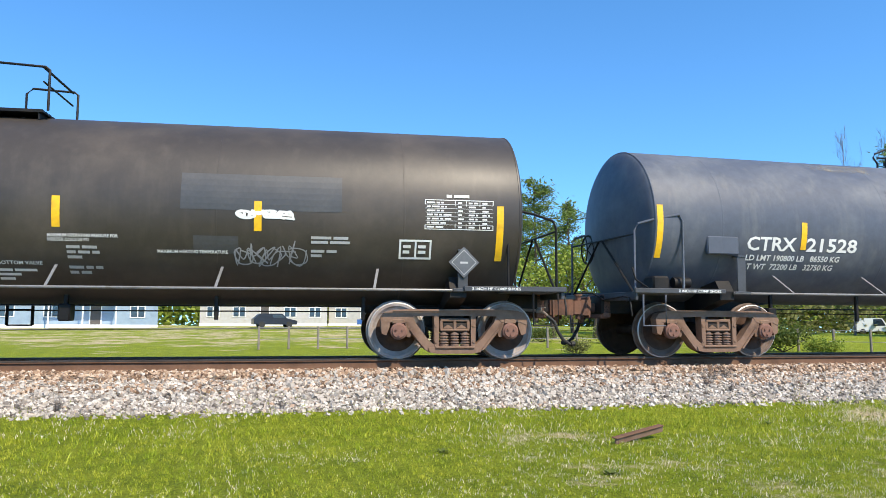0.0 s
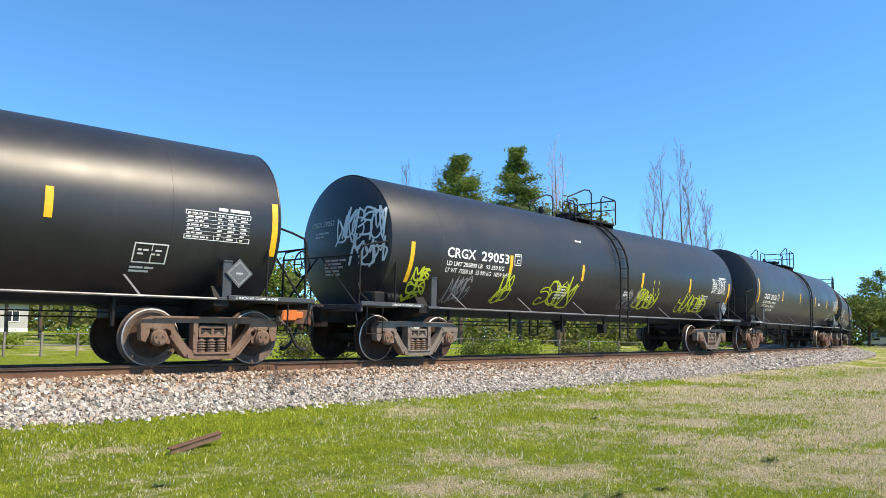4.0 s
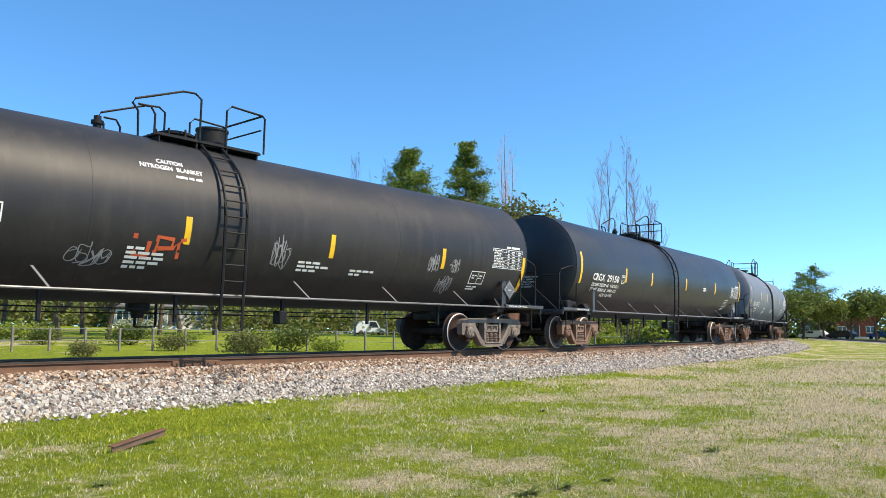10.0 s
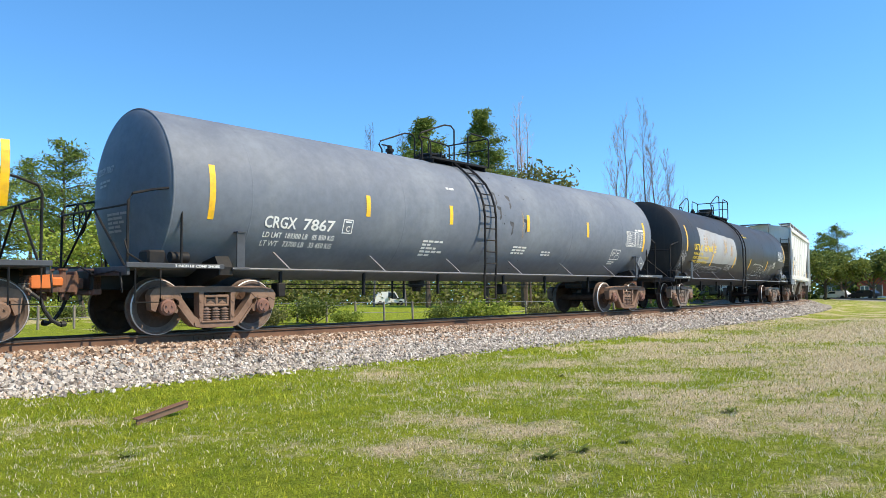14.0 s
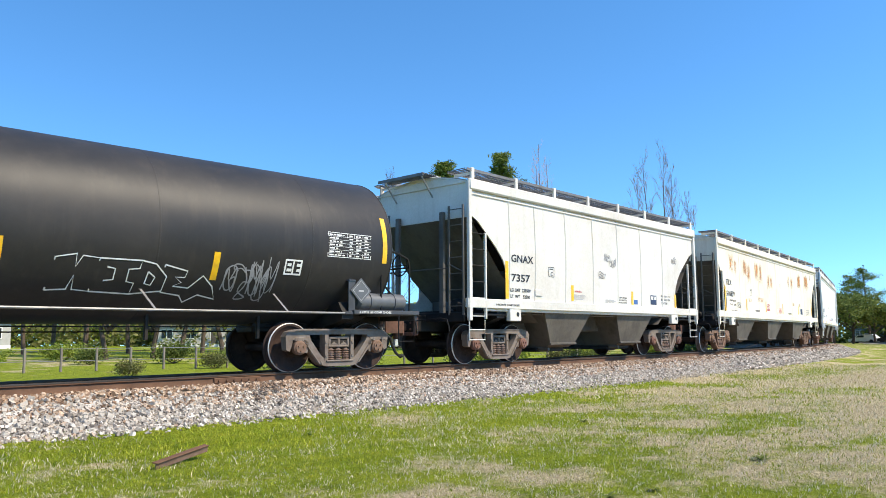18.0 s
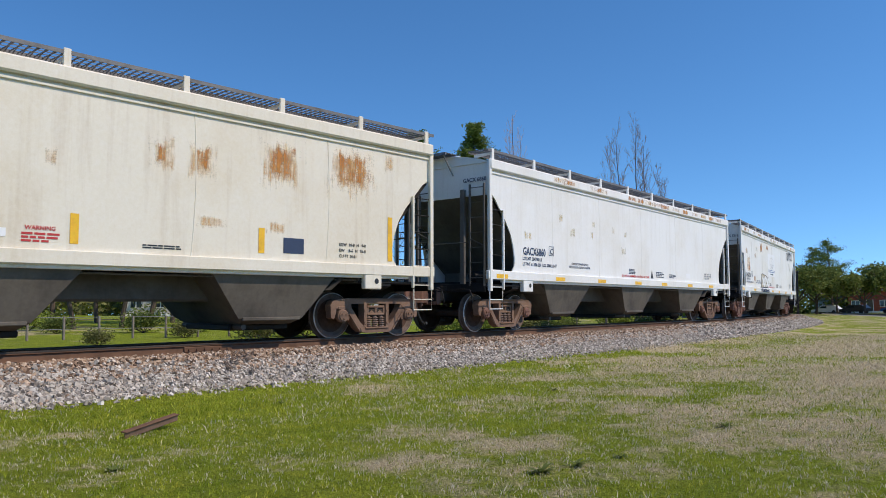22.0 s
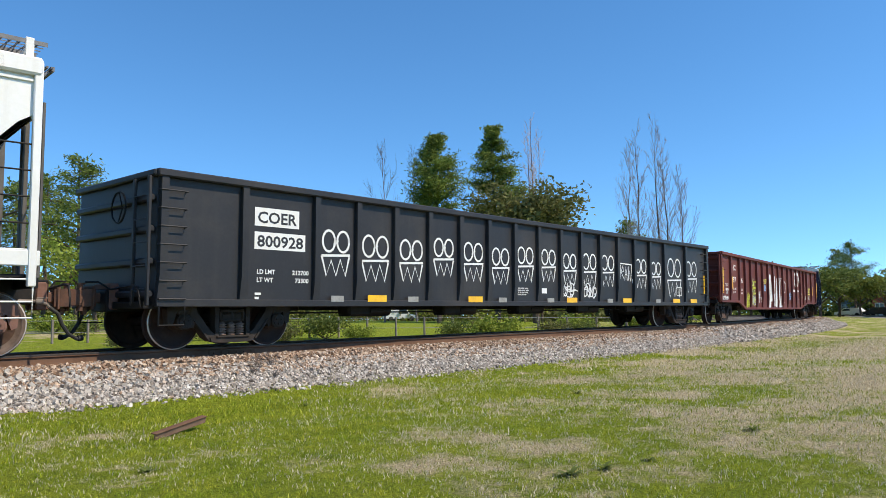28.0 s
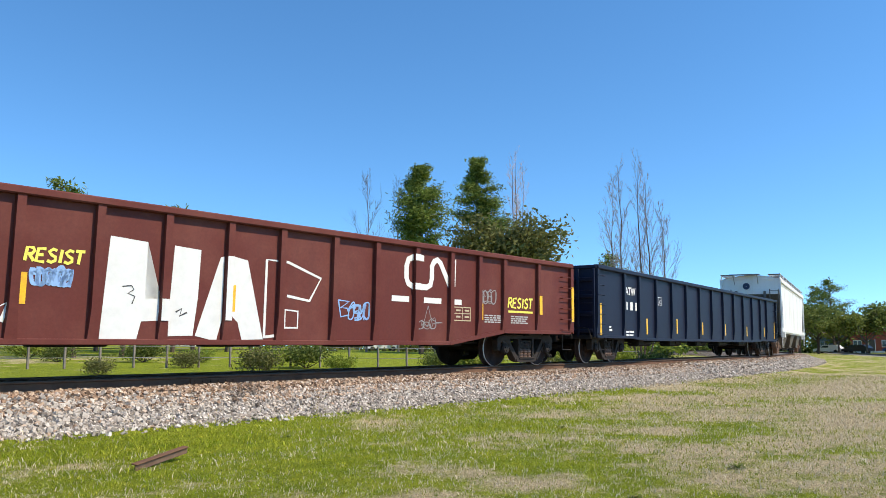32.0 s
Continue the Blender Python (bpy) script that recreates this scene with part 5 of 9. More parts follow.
Marks(lay).text("MAXIMUM OPERATING PRESSURE FOR", 1.16, 1.81, 0.045, fit=0.95).text("HEATER COILS 25 PSI", 1.16, 1.75, 0.045, fit=0.55).put("lettering", WHITE_TXT, car)
Marks(lay).text("MAXIMUM HEATING TEMPERATURE", 2.64, 1.61, 0.045, fit=1.0).put("lettering", WHITE_TXT, car)
Marks(lay).bars(4.85, 1.88, [[0.3, 0.22], [0.25, 0.3], [], [0.2, 0.15], [0.16]], 0.04, gap=0.025).put("lettering", GREY_TXT, car)
Marks(lay).bars(1.4, 1.69, [[0.18, 0.2], [0.12, 0.16, 0.1], [0.2], [], [0.2, 0.1, 0.1], [0.12, 0.14]], 0.04, gap=0.03).put("lettering", GREY_TXT, car)
Marks(lay).text("AIRED BOTTOM VALVE", 0.2, 1.42, 0.05, fit=0.85).bars(0.1, 1.36, [[0.3, 0.2, 0.3], [0.2, 0.4], [0.3, 0.2]], 0.035, gap=0.025).put("lettering", WHITE_TXT, car)
Marks(lay).scrawl(3.76, 1.46, 1.0, 0.27, 5, 0.018, 3).put("graffiti", SPRAY_GREY, car, "grey chalk scrawl")
Marks(lay).scrawl(3.8, 2.13, 0.75, 0.12, 4, 0.035, 4).put("graffiti", WHITE_TXT, car, "remains of white lettering")

car, lay, half, lc = tank_car("tank_car", "weathered dark grey tank car with chalky streaks", 6.15, 16.25, GREY_DARK, "brown", "red", drum=True, R=1.37, zc=2.30, ladder_x=0.6, rail_mat=GREY_DARK, dep=0.34, more=0.30, tr=0.28, orange=True)
tank_marks(car, lay, half, lc, "CTRX", "21528", -5.48, 1.84, 0.23, 2.22, spots_at((-7.12, -4.36, -1.4, 1.62, 4.45, 7.11), 1.67, 2.54, 1.86, 2.33), ("LD LMT 190800 LB   86550 KG", "LT WT  72200 LB   32750 KG"), plate=False, table=(4.7, 1.9, 1.15, 0.46), R=1.37, zc=2.30)
for k, (u, w, a, b) in enumerate(((0.1, 0.35, 1.05, 3.55), (0.75, 0.6, 1.05, 3.6), (-0.7, 0.5, 1.6, 3.5), (1.7, 0.3, 1.3, 3.4), (-2.6, 0.4, 1.5, 3.4), (3.1, 0.4, 1.4, 3.3), (5.2, 0.5, 1.3, 3.4))):
    Marks(lay).quad(u, a, u + w, b, 0.0035 + 0.0003 * k, 2, 12).put("soot_streak", SOOT_RUN, car, "sooty run down the tank side")
for k, (u, w, a, b) in enumerate(((-4.2, 2.4, 3.28, 3.63), (-1.6, 1.3, 3.35, 3.64), (2.6, 3.2, 3.36, 3.64), (0.9, 0.6, 2.0, 3.5))):
    Marks(lay).quad(u, a, u + w, b, 0.0060 + 0.0003 * k, 6, 8).put("weather_patch", CHALK, car, "chalky ochre weathered patch")
part("defect_card_box", Geo().box(-6.25, -5.65, -1.36, -1.27, 1.74, 2.05, c=0.02), GREY_DARK, car)
part("defect_card_box", Geo().box(6.1, 6.7, -1.40, -1.29, 1.74, 2.05, c=0.02), GREY_DARK, car)
Marks(lay).quad(6.6, 2.12, 7.15, 2.34, 0.004, 2, 3).put("paint_patch", DARK_PATCH, car, "darker painted-out panel")
Marks(lay).quad(6.55, 1.85, 7.1, 2.05, 0.004, 2, 3).put("paint_patch", DARK_PATCH, car, "darker painted-out panel")

CR = spots_at((-7.52, -4.40, -1.50, 1.35, 4.6, 8.12), 1.85, 2.75, 2.13, 2.57)
car, lay, half, lc = tank_car("tank_car", "glossy black tank car with white stencilled marks", 22.4, 18.9, GLOSS_BLACK, "brown", "brown", ladder_x=-0.38, orange=True)
tank_marks(car, lay, half, lc, "CRGX", "7391", -6.48, 1.87, 0.215, 1.56, CR, ("LD LMT  188500 LB   85 500 KG", "LT WT    74500 LB   33 800 KG"))

car, lay, half, lc = tank_car("tank_car", "black tank car tagged with white and lime graffiti", 41.3, 18.8, BLACK, "grey", "brown", ladder_x=0.5, tl=0.15)
tank_marks(car, lay, half, lc, "CRGX", "29053", -6.6, 2.18, 0.215, 2.1, spots_at((-7.6, -4.41, -1.38, 1.8, 4.9, 7.95), 1.59, 2.40, 1.96, 2.38), ("LD LMT 205800 LB   93 350 KG", "LT WT  79200 LB   35 900 KG   NEW 9-97"))
for a, b, c, d, n, sd in ((-4.62, 1.30, 0.42, 0.34, 2, 1), (-4.58, 1.62, 0.36, 0.34, 2, 11), (-2.95, 1.28, 1.40, 0.58, 4, 2), (1.75, 1.36, 1.15, 0.52, 4, 5), (4.45, 1.36, 1.9, 0.50, 6, 6), (-7.48, 1.16, 0.42, 0.24, 2, 7), (-7.46, 1.40, 0.42, 0.26, 2, 8), (-7.42, 1.66, 0.40, 0.26, 2, 9)):
    Marks(lay).scrawl(a, b, c, d, n, 0.034, sd).put("graffiti", SPRAY_LIME, car, "lime-green spray tag")
for u in (2.45, 2.75, 4.9):
    Marks(lay).stroke([(u, 1.75), (u + 0.05, 2.2), (u + 0.10, 1.85)], 0.03, 0.0095).put("graffiti", SPRAY_LIME, car, "lime-green spray tag")
Marks(lay).stroke([(-1.45, 1.8), (-1.42, 2.25), (-1.3, 2.25)], 0.03).put("graffiti", SPRAY_LIME, car)
Marks(lay).scrawl(-6.25, 1.28, 0.62, 0.5, 4, 0.022, 9).put("graffiti", SPRAY_GREY, car, "grey chalk scrawl")
Marks(lay).scrawl(0.9, 1.35, 1.0, 0.55, 4, 0.02, 10).put("graffiti", SPRAY_GREY, car, "grey chalk scrawl")
Marks(head_lay(lc, 0.30, TANK_R, TANK_Z)).scrawl(0.10, 2.40, 1.15, 0.62, 5, 0.04, 12, 0.012).scrawl(0.55, 1.95, 0.75, 0.48, 3, 0.04, 13, 0.012).put("graffiti", SPRAY_WHITE, car, "white spray tag on the tank head")

ER = spots_at((-7.82, -4.16, -0.90, 2.33, 5.17, 8.2), 1.88, 2.78, 2.06, 2.51)
car, lay, half, lc = tank_car("tank_car", "glossy black tank car with lettering in rounded capitals", 60.1, 18.8, BLACK, "brown", "red", drum=True, ladder_x=0.75, R=1.51, zc=2.44)
tank_marks(car, lay, half, lc, "CRGX", "29156", -7.03, 2.06, 0.205, 1.85, ER, ("LD LMT 205700 LB   93300 KG", "LT WT  80300 LB   36400 KG", "                    NEW 12-1996"), table=(7.0, 2.0, 1.0, 0.45), R=1.51, zc=2.44, small=False)
Marks(lay).bars(3.05, 2.25, [[0.35], [0.28, 0.06]], 0.05, gap=0.03).put("lettering", WHITE_TXT, car)

car, lay, half, lc = tank_car("tank_car", "dull black tank car with rust-tinged top and red tag", 78.9, 18.5, BLACK_DULL, "grey", "grey", ladder_x=-0.6, dome=0.46)
tank_marks(car, lay, half, lc, "TILX", "251517", -6.47, 1.99, 0.23, 1.88, spots_at((-7.57, -4.5, -1.4, 1.63, 4.85, 7.9), 1.50, 2.37, 1.9, 2.35), ("LD  LMT   188600 LB    85550 KG", "LT   WT    74400 LB    33750 KG"), table=(6.63, 2.04, 1.2, 0.48), split=0.36)
Marks(lay).text("CAUTION", -1.9, 3.2, 0.075).text("NITROGEN  BLANKET", -2.2, 3.09, 0.075, fit=1.1).put("lettering", WHITE_TXT, car)
Marks(lay).stroke([(-2.25, 2.0), (-2.24, 1.68), (-2.02, 1.66), (-2.01, 1.9)], 0.075).stroke([(-1.9, 1.68), (-1.88, 1.98), (-1.62, 1.96), (-1.63, 1.82), (-1.86, 1.80)], 0.07).stroke([(-1.62, 1.8), (-1.52, 1.92), (-1.5, 1.66)], 0.06).stroke([(-1.5, 1.95), (-1.4, 1.97)], 0.06).put("graffiti", SPRAY_RED, car, "red-orange spray tag")
for a, b, c, d, sd in ((0.3, 1.7, 0.35, 0.45, 21), (4.4, 1.85, 0.3, 0.35, 22), (5.1, 1.85, 0.3, 0.3, 23), (4.9, 1.4, 0.4, 0.35, 24), (-3.2, 1.5, 0.6, 0.25, 25)):
    Marks(lay).scrawl(a, b, c, d, 4, 0.014, sd).put("graffiti", SPRAY_GREY, car, "grey chalk scrawl")

car, lay, half, lc = tank_car("tank_car", "black tank car with large white reporting mark", 97.4, 18.7, BLACK, "brown", "brown", ladder_x=-0.4, R=1.495, zc=2.415, tr=0.27, orange=True)
tank_marks(car, lay, half, lc, "CRGX", "29150", -7.03, 2.02, 0.21, 1.85, spots_at((-7.82, -4.65, -2.45, 1.03, 4.61, 8.25), 1.88, 2.78, 2.06, 2.51), ("LD LMT 205700 LB   93300 KG", "LT WT  80300 LB   36400 KG", "                    NEW 12-1996"), table=(6.9, 2.0, 1.12, 0.45), R=1.495, zc=2.415, small=False)
Marks(lay).bars(3.05, 2.25, [[0.35], [0.28, 0.06]], 0.05, gap=0.03).put("lettering", WHITE_TXT, car)

car, lay, half, lc = tank_car("tank_car", "blue-grey tank car with sooty streaks round the ladder", 116.1, 18.8, GREY_BLUE, "brown", "red", ladder_x=-0.3)
tank_marks(car, lay, half, lc, "CRGX", "7867", -6.45, 1.84, 0.205, 1.58, spots_at((-7.5, -4.06, -1.56, 1.4, 4.3, 7.7), 1.90, 2.80, 2.18, 2.60), ("LD LMT  189300 LB   85 850 KG", "LT WT   73700 LB   33 450 KG"))
r = random.Random(4)
for k in range(9):
    u = -0.15 + 0.11 * k + r.uniform(-0.04, 0.04) if k < 6 else 1.25 + 0.1 * (k - 6)
    w = r.uniform(0.03, 0.09)
    a, b = r.uniform(1.2, 1.7), r.uniform(2.9, 3.6)
    Marks(lay).poly([(u, a), (u + w * 0.5, a), (u + w, (a + b) / 2), (u + w * 0.8, b), (u + w * 0.2, b), (u, (a + b) / 2)]).put("soot_streak", SOOT, car, "sooty run")
for u, v in ((0.05, 3.1), (0.6, 3.05), (0.15, 2.75), (0.62, 2.4), (1.2, 2.5)):
    Marks(lay).poly([(u, v), (u + 0.16, v - 0.03), (u + 0.15, v - 0.28), (u + 0.08, v - 0.36)]).put("spill_mark", SOOT, car)
Marks(lay).quad(1.12, 1.8, 1.24, 2.9, 0.005, 1, 8).put("spill_mark", RUST_SOFT, car, "pale rust-coloured run")

car, lay, half, lc = tank_car("tank_car", "dull black tank car with light grey patch and yellow lettering", 134.9, 18.7, BLACK_DULL, "grey", "brown", drum=True, ladder_x=-0.42, R=1.49, zc=2.37, rail_h=0.9, dome=0.42)
n = 14
top = [(-6.09 + 4.67 * k / n, 3.0 - 0.015 * k + 0.012 * math.sin(k * 2.1)) for k in range(n + 1)]
low = [(-6.12 + 5.2 * k / n, 1.71 + 0.012 * math.sin(k * 1.4) + 0.006 * (k % 3)) for k in range(n + 1)]
m = Marks(lay)
for k in range(n):
    for j in range(16):
        q = [(low[k][0] + (top[k][0] - low[k][0]) * f, low[k][1] + (top[k][1] - low[k][1]) * f) for f in (j / 16, (j + 1) / 16)]
        p = [(low[k + 1][0] + (top[k + 1][0] - low[k + 1][0]) * f, low[k + 1][1] + (top[k + 1][1] - low[k + 1][1]) * f) for f in (j / 16, (j + 1) / 16)]
        m.poly([q[0], p[0], p[1], q[1]], 0.004)
m.put("paint_patch", PATCH_LIGHT, car, "light grey weathered paint patch")
for k, (u, w, a, b) in enumerate(((-5.9, 1.0, 1.75, 2.95), (-4.9, 1.1, 1.72, 2.8), (-3.2, 0.8, 1.9, 2.85), (-2.2, 0.7, 1.8, 2.75))):
    Marks(lay).quad(u, a, u + w, b, 0.0048 + 0.0003 * k, 2, 10).put("rust_wash", RUST_SOFT, car, "ochre wash on the patch")
tank_marks(car, lay, half, lc, "UTLX", "667468", -6.78, 2.14, 0.22, 2.22, spots_at((-7.55, -4.4, -1.22, 1.32, 4.47, 7.95), 2.07, 2.97, 1.6, 2.05), ("", "LD LMT 208400 LB  94 550 KG", "LT WT   77600 LB  35 200 KG"), mt=YELLOW_TXT, plate=True, table=None, R=1.49, zc=2.37, small=False)
Marks(lay).text("THE TANK CAR PEOPLE", -6.76, 1.97, 0.085, fit=1.1).put("lettering", YELLOW_TXT, car)
Marks(lay).text("CAUTION", 0.12, 3.06, 0.065).text("NITROGEN BLANKET", 0.12, 2.96, 0.065, fit=0.85).put("lettering", YELLOW_TXT, car)
data_panel(lay, 6.61, 2.12, 1.0, 0.46, car, WHITE_TXT, seed=77)
Marks(lay).outline(5.75, 1.75, 6.1, 2.02, 0.03).quad(5.91, 1.78, 5.94, 1.99).bars(5.8, 1.95, [[0.08, -0.03, 0.08], [0.1, -0.02, 0.1]], 0.05).put("test_plate", WHITE_TXT, car)
for a, b, c, d, n_, w, sd in ((-6.3, 1.42, 0.7, 0.25, 3, 0.02, 31), (-5.4, 1.36, 2.6, 0.24, 4, 0.016, 32), (-2.3, 1.5, 0.8, 0.2, 4, 0.02, 33), (4.7, 1.4, 0.9, 0.55, 6, 0.02, 36), (-8.0, 1.5, 0.5, 0.5, 3, 0.018, 37)):
    Marks(lay).scrawl(a, b, c, d, n_, w, sd).put("graffiti", SPRAY_GREY if w < 0.03 else GREY_TXT, car, "pale chalk-like tag")
# outlined block-letter tag
tag = [[(2.0, 1.36), (2.05, 1.82), (2.33, 1.88), (2.34, 1.7), (2.42, 1.86), (2.66, 1.84), (2.6, 1.36), (2.36, 1.38), (2.34, 1.58), (2.28, 1.38), (2.0, 1.36)], [(2.66, 1.84), (3.28, 1.84), (3.26, 1.72), (3.1, 1.7), (3.1, 1.52), (3.22, 1.5), (3.2, 1.34), (2.6, 1.36)], [(2.78, 1.72), (2.9, 1.7), (2.9, 1.54), (2.76, 1.52)], [(3.28, 1.84), (3.5, 1.80), (3.7, 1.62), (3.68, 1.4), (3.2, 1.34)], [(3.4, 1.68), (3.52, 1.6), (3.48, 1.48), (3.38, 1.5), (3.4, 1.68)], [(3.64, 1.8), (4.02, 1.72), (4.0, 1.62), (3.84, 1.62), (3.96, 1.54), (3.84, 1.48), (4.1, 1.46), (4.3, 1.66), (4.5, 1.5), (4.62, 1.3), (4.3, 1.36), (4.1, 1.24), (4.0, 1.34), (3.68, 1.38), (3.64, 1.8)]]
m = Marks(lay)
for pts in tag:
    m.stroke(pts, 0.022)
m.put("graffiti", SPRAY_WHITE, car, "white outlined block-letter tag")
Marks(lay).stroke([(0.72, 1.74), (0.62, 1.66), (0.74, 1.62), (0.64, 1.56)], 0.018).stroke([(0.8, 1.56), (0.84, 1.74), (0.9, 1.62), (0.96, 1.74), (0.98, 1.56)], 0.018).stroke([(1.06, 1.74), (1.04, 1.56)], 0.018).stroke([(1.22, 1.74), (1.06, 1.64), (1.34, 1.5)], 0.018).put("graffiti", SPRAY_GREY, car, "grey chalk tag")


def strip_set(lay, car, rows, mt=REFLECT):
    for u, a, b in rows:
        Marks(lay).quad(u - 0.06, a, u + 0.06, b, 0.006).put("reflective_strip", mt, car, "amber reflective strip")


def bars_block(lay, car, u, v, rows, mt, h=0.04, seed=1, width=0.9):
    r = random.Random(seed)
    out = []
    for _ in range(rows):
        x, row = 0, []
        lim = width * r.uniform(0.7, 1.0)
        while x < lim:
            w = r.uniform(0.06, 0.18)
            row.append(w)
            x += w + h * 0.8
        out.append(row)
    Marks(lay).bars(u, v, out, h, 0.006, h * 0.7).put("lettering", mt, car)


def stain(lay, car, u, v, w, h, mt, seed, name="rust_stain"):
    """A patch of rust or grime whose material frays into runs."""
    r = random.Random(seed)
    a = r.uniform(0.0, 0.06) * w
    Marks(lay).poly([(u + a, v), (u + w * 0.9, v), (u + w, v + h * 0.5), (u + w, v + h), (u, v + h), (u, v + h * 0.4)], 0.0035).put(name, mt, car, "frayed rust stain")


_GLYPH = {
    "R": [[(0.05, 0), (0.08, 1), (0.5, 0.98), (0.62, 0.78), (0.48, 0.55), (0.1, 0.5)], [(0.3, 0.5), (0.68, 0)]],
    "E": [[(0.62, 0.98), (0.08, 0.95), (0.05, 0.02), (0.64, 0.0)], [(0.08, 0.5), (0.5, 0.52)]],
    "S": [[(0.64, 0.9), (0.35, 1.0), (0.08, 0.78), (0.3, 0.55), (0.58, 0.42), (0.62, 0.16), (0.35, 0.0), (0.04, 0.12)]],
    "I": [[(0.2, 0), (0.22, 1)]],
    "T": [[(0.0, 0.97), (0.7, 1.0)], [(0.36, 0.98), (0.34, 0)]],
    "N": [[(0.05, 0), (0.1, 0.98), (0.62, 0.04), (0.66, 1.0)]],
    "O": [[(0.36 + 0.32 * math.cos(a), 0.48 + 0.48 * math.sin(a)) for a in [2 * math.pi * k / 12 + 1.6 for k in range(13)]]],
}


def sprayed(lay, word, u, v, w, h, width, off=0.008, lean=0.12, sizes=None):
    """A hand-sprayed word in round strokes, w wide and h high."""
    m = Marks(lay)
    adv = [0.45 if c == "I" else 0.78 for c in word]
    k, x = w / sum(adv), u
    for i, c in enumerate(word):
        hh = h * (sizes[i] if sizes else 1.0)
        for q, st in enumerate(_GLYPH[c]):
            m.stroke([(x + (px + lean * pz) * k, v + pz * hh) for px, pz in st], width, off + 0.0005 * i + 0.0002 * q)
        x += adv[i] * k
    return m


# short grey hopper
car, lay, half, xe = hopper_car("hopper_car", "short light grey covered hopper with black lettering", 153.6, 13.6, HOP_WHITE, HOP_END, bays=((-2.85, -0.65), (0.70, 2.90)), seams=(-4.37, -3.34, -1.99, -0.65, 0.69, 2.06, 3.46), tone="grey", cap="red", cut=1.36, pivot=2.5, rib=0.8)
Marks(lay).text("GNAX", -4.28, 2.38, 0.18, fit=0.9).text("7357", -4.28, 1.92, 0.18, fit=0.75).put("lettering", BLACK_TXT, car, "black reporting mark")
Marks(lay).text("LD LMT  233500", -4.32, 1.675, 0.08, fit=0.80).text("LT  WT    52500", -4.32, 1.525, 0.08, fit=0.77).put("lettering", BLACK_TXT, car)
Marks(lay).outline(-2.74, 2.10, -2.49, 2.35, 0.012).text("C", -2.65, 2.13, 0.10).bars(-2.69, 2.31, [[0.15]], 0.025).put("plate_mark", BLACK_TXT, car)
strip_set(lay, car, [(-4.44, 1.50, 2.38), (-1.66, 1.53, 1.94), (1.53, 1.51, 1.90), (4.35, 1.48, 1.91)])
Marks(lay).text("WARNING", -1.55, 1.76, 0.05).put("lettering", RED_TXT, car)
bars_block(lay, car, -1.58, 1.70, 4, GREY_TXT, 0.02, 5, 0.5)
bars_block(lay, car, 0.0, 1.62, 3, GREY_TXT, 0.02, 6, 0.5)
Marks(lay).text("CLOSE HOPPER SLIDES", 0.72, 1.68, 0.04, fit=0.5).text("AND ROOF HATCHES", 0.74, 1.61, 0.04, fit=0.45).text("BEFORE CAR IS MOVED", 0.72, 1.54, 0.04, fit=0.5).put("lettering", BLACK_TXT, car)
Marks(lay).text("EXW  10-8  H    9-3", 3.35, 1.80, 0.062, fit=0.62).text("EW    8-6  H  15-0", 3.35, 1.69, 0.062, fit=0.62).text("CU FT  3281", 3.37, 1.58, 0.062, fit=0.4).put("lettering", BLACK_TXT, car)
Marks(lay).quad(2.66, 1.55, 3.05, 1.83, 0.005).put("data_panel", NAVY_TXT, car, "dark data plate")
Marks(lay).quad(2.70, 1.70, 2.82, 1.80, 0.008).quad(2.86, 1.70, 2.92, 1.80, 0.008).quad(2.95, 1.70, 3.01, 1.80, 0.008).put("data_mark", WHITE_TXT, car)
Marks(lay).quad(1.62, 1.53, 1.85, 1.66, 0.005).put("data_panel", POSTER_BLUE, car)
Marks(flat_lay(-1.53)).text("2 INCH HF COMP SHOES", -4.95, 1.33, 0.045, fit=0.9).put("lettering", BLACK_TXT, car)
part("card_holder", Geo().box(-3.35, -3.05, -1.50, -1.47, 1.60, 1.76, c=0.01), HOP_WHITE, car)
for k, (u, v) in enumerate(((0.0, 2.7), (0.3, 2.55), (-0.3, 2.2), (4.2, 2.9))):
    Marks(lay).scrawl(u, v, 0.3, 0.2, 3, 0.015, 60 + k).put("scrape_mark", SPRAY_GREY, car)

# cream hopper with rust
car, lay, half, xe = hopper_car("hopper_car", "cream covered hopper streaked with rust", 167.2, 18.7, HOP_CREAM, HOP_END, seams=(-5.6, -2.9, 0.0, 2.9, 5.6), tone="brown")
Marks(lay).text("TILX", -7.3, 2.47, 0.21, fit=0.66).text("516839", -7.3, 2.05, 0.20, fit=1.0).put("lettering", BLACK_TXT, car, "black reporting mark")
Marks(lay).text("LD LMT  223100", -6.94, 1.865, 0.065, fit=0.74).text("LT  WT     62900", -6.94, 1.715, 0.065, fit=0.74).put("lettering", BLACK_TXT, car)
Marks(lay).outline(-4.18, 2.17, -3.93, 2.44, 0.013).text("C", -4.09, 2.2, 0.10).bars(-4.13, 2.39, [[0.15]], 0.025).put("plate_mark", BLACK_TXT, car)
strip_set(lay, car, [(-7.45, 1.5, 2.4), (-4.72, 1.57, 2.01), (-1.81, 1.58, 2.01), (1.1, 1.57, 2.01), (4.2, 1.58, 2.02), (7.2, 1.55, 2.45)])
Marks(lay).scrawl(-5.98, 1.66, 0.5, 0.22, 3, 0.008, 70).put("graffiti", BLACK_TXT, car, "thin dark signature tag")
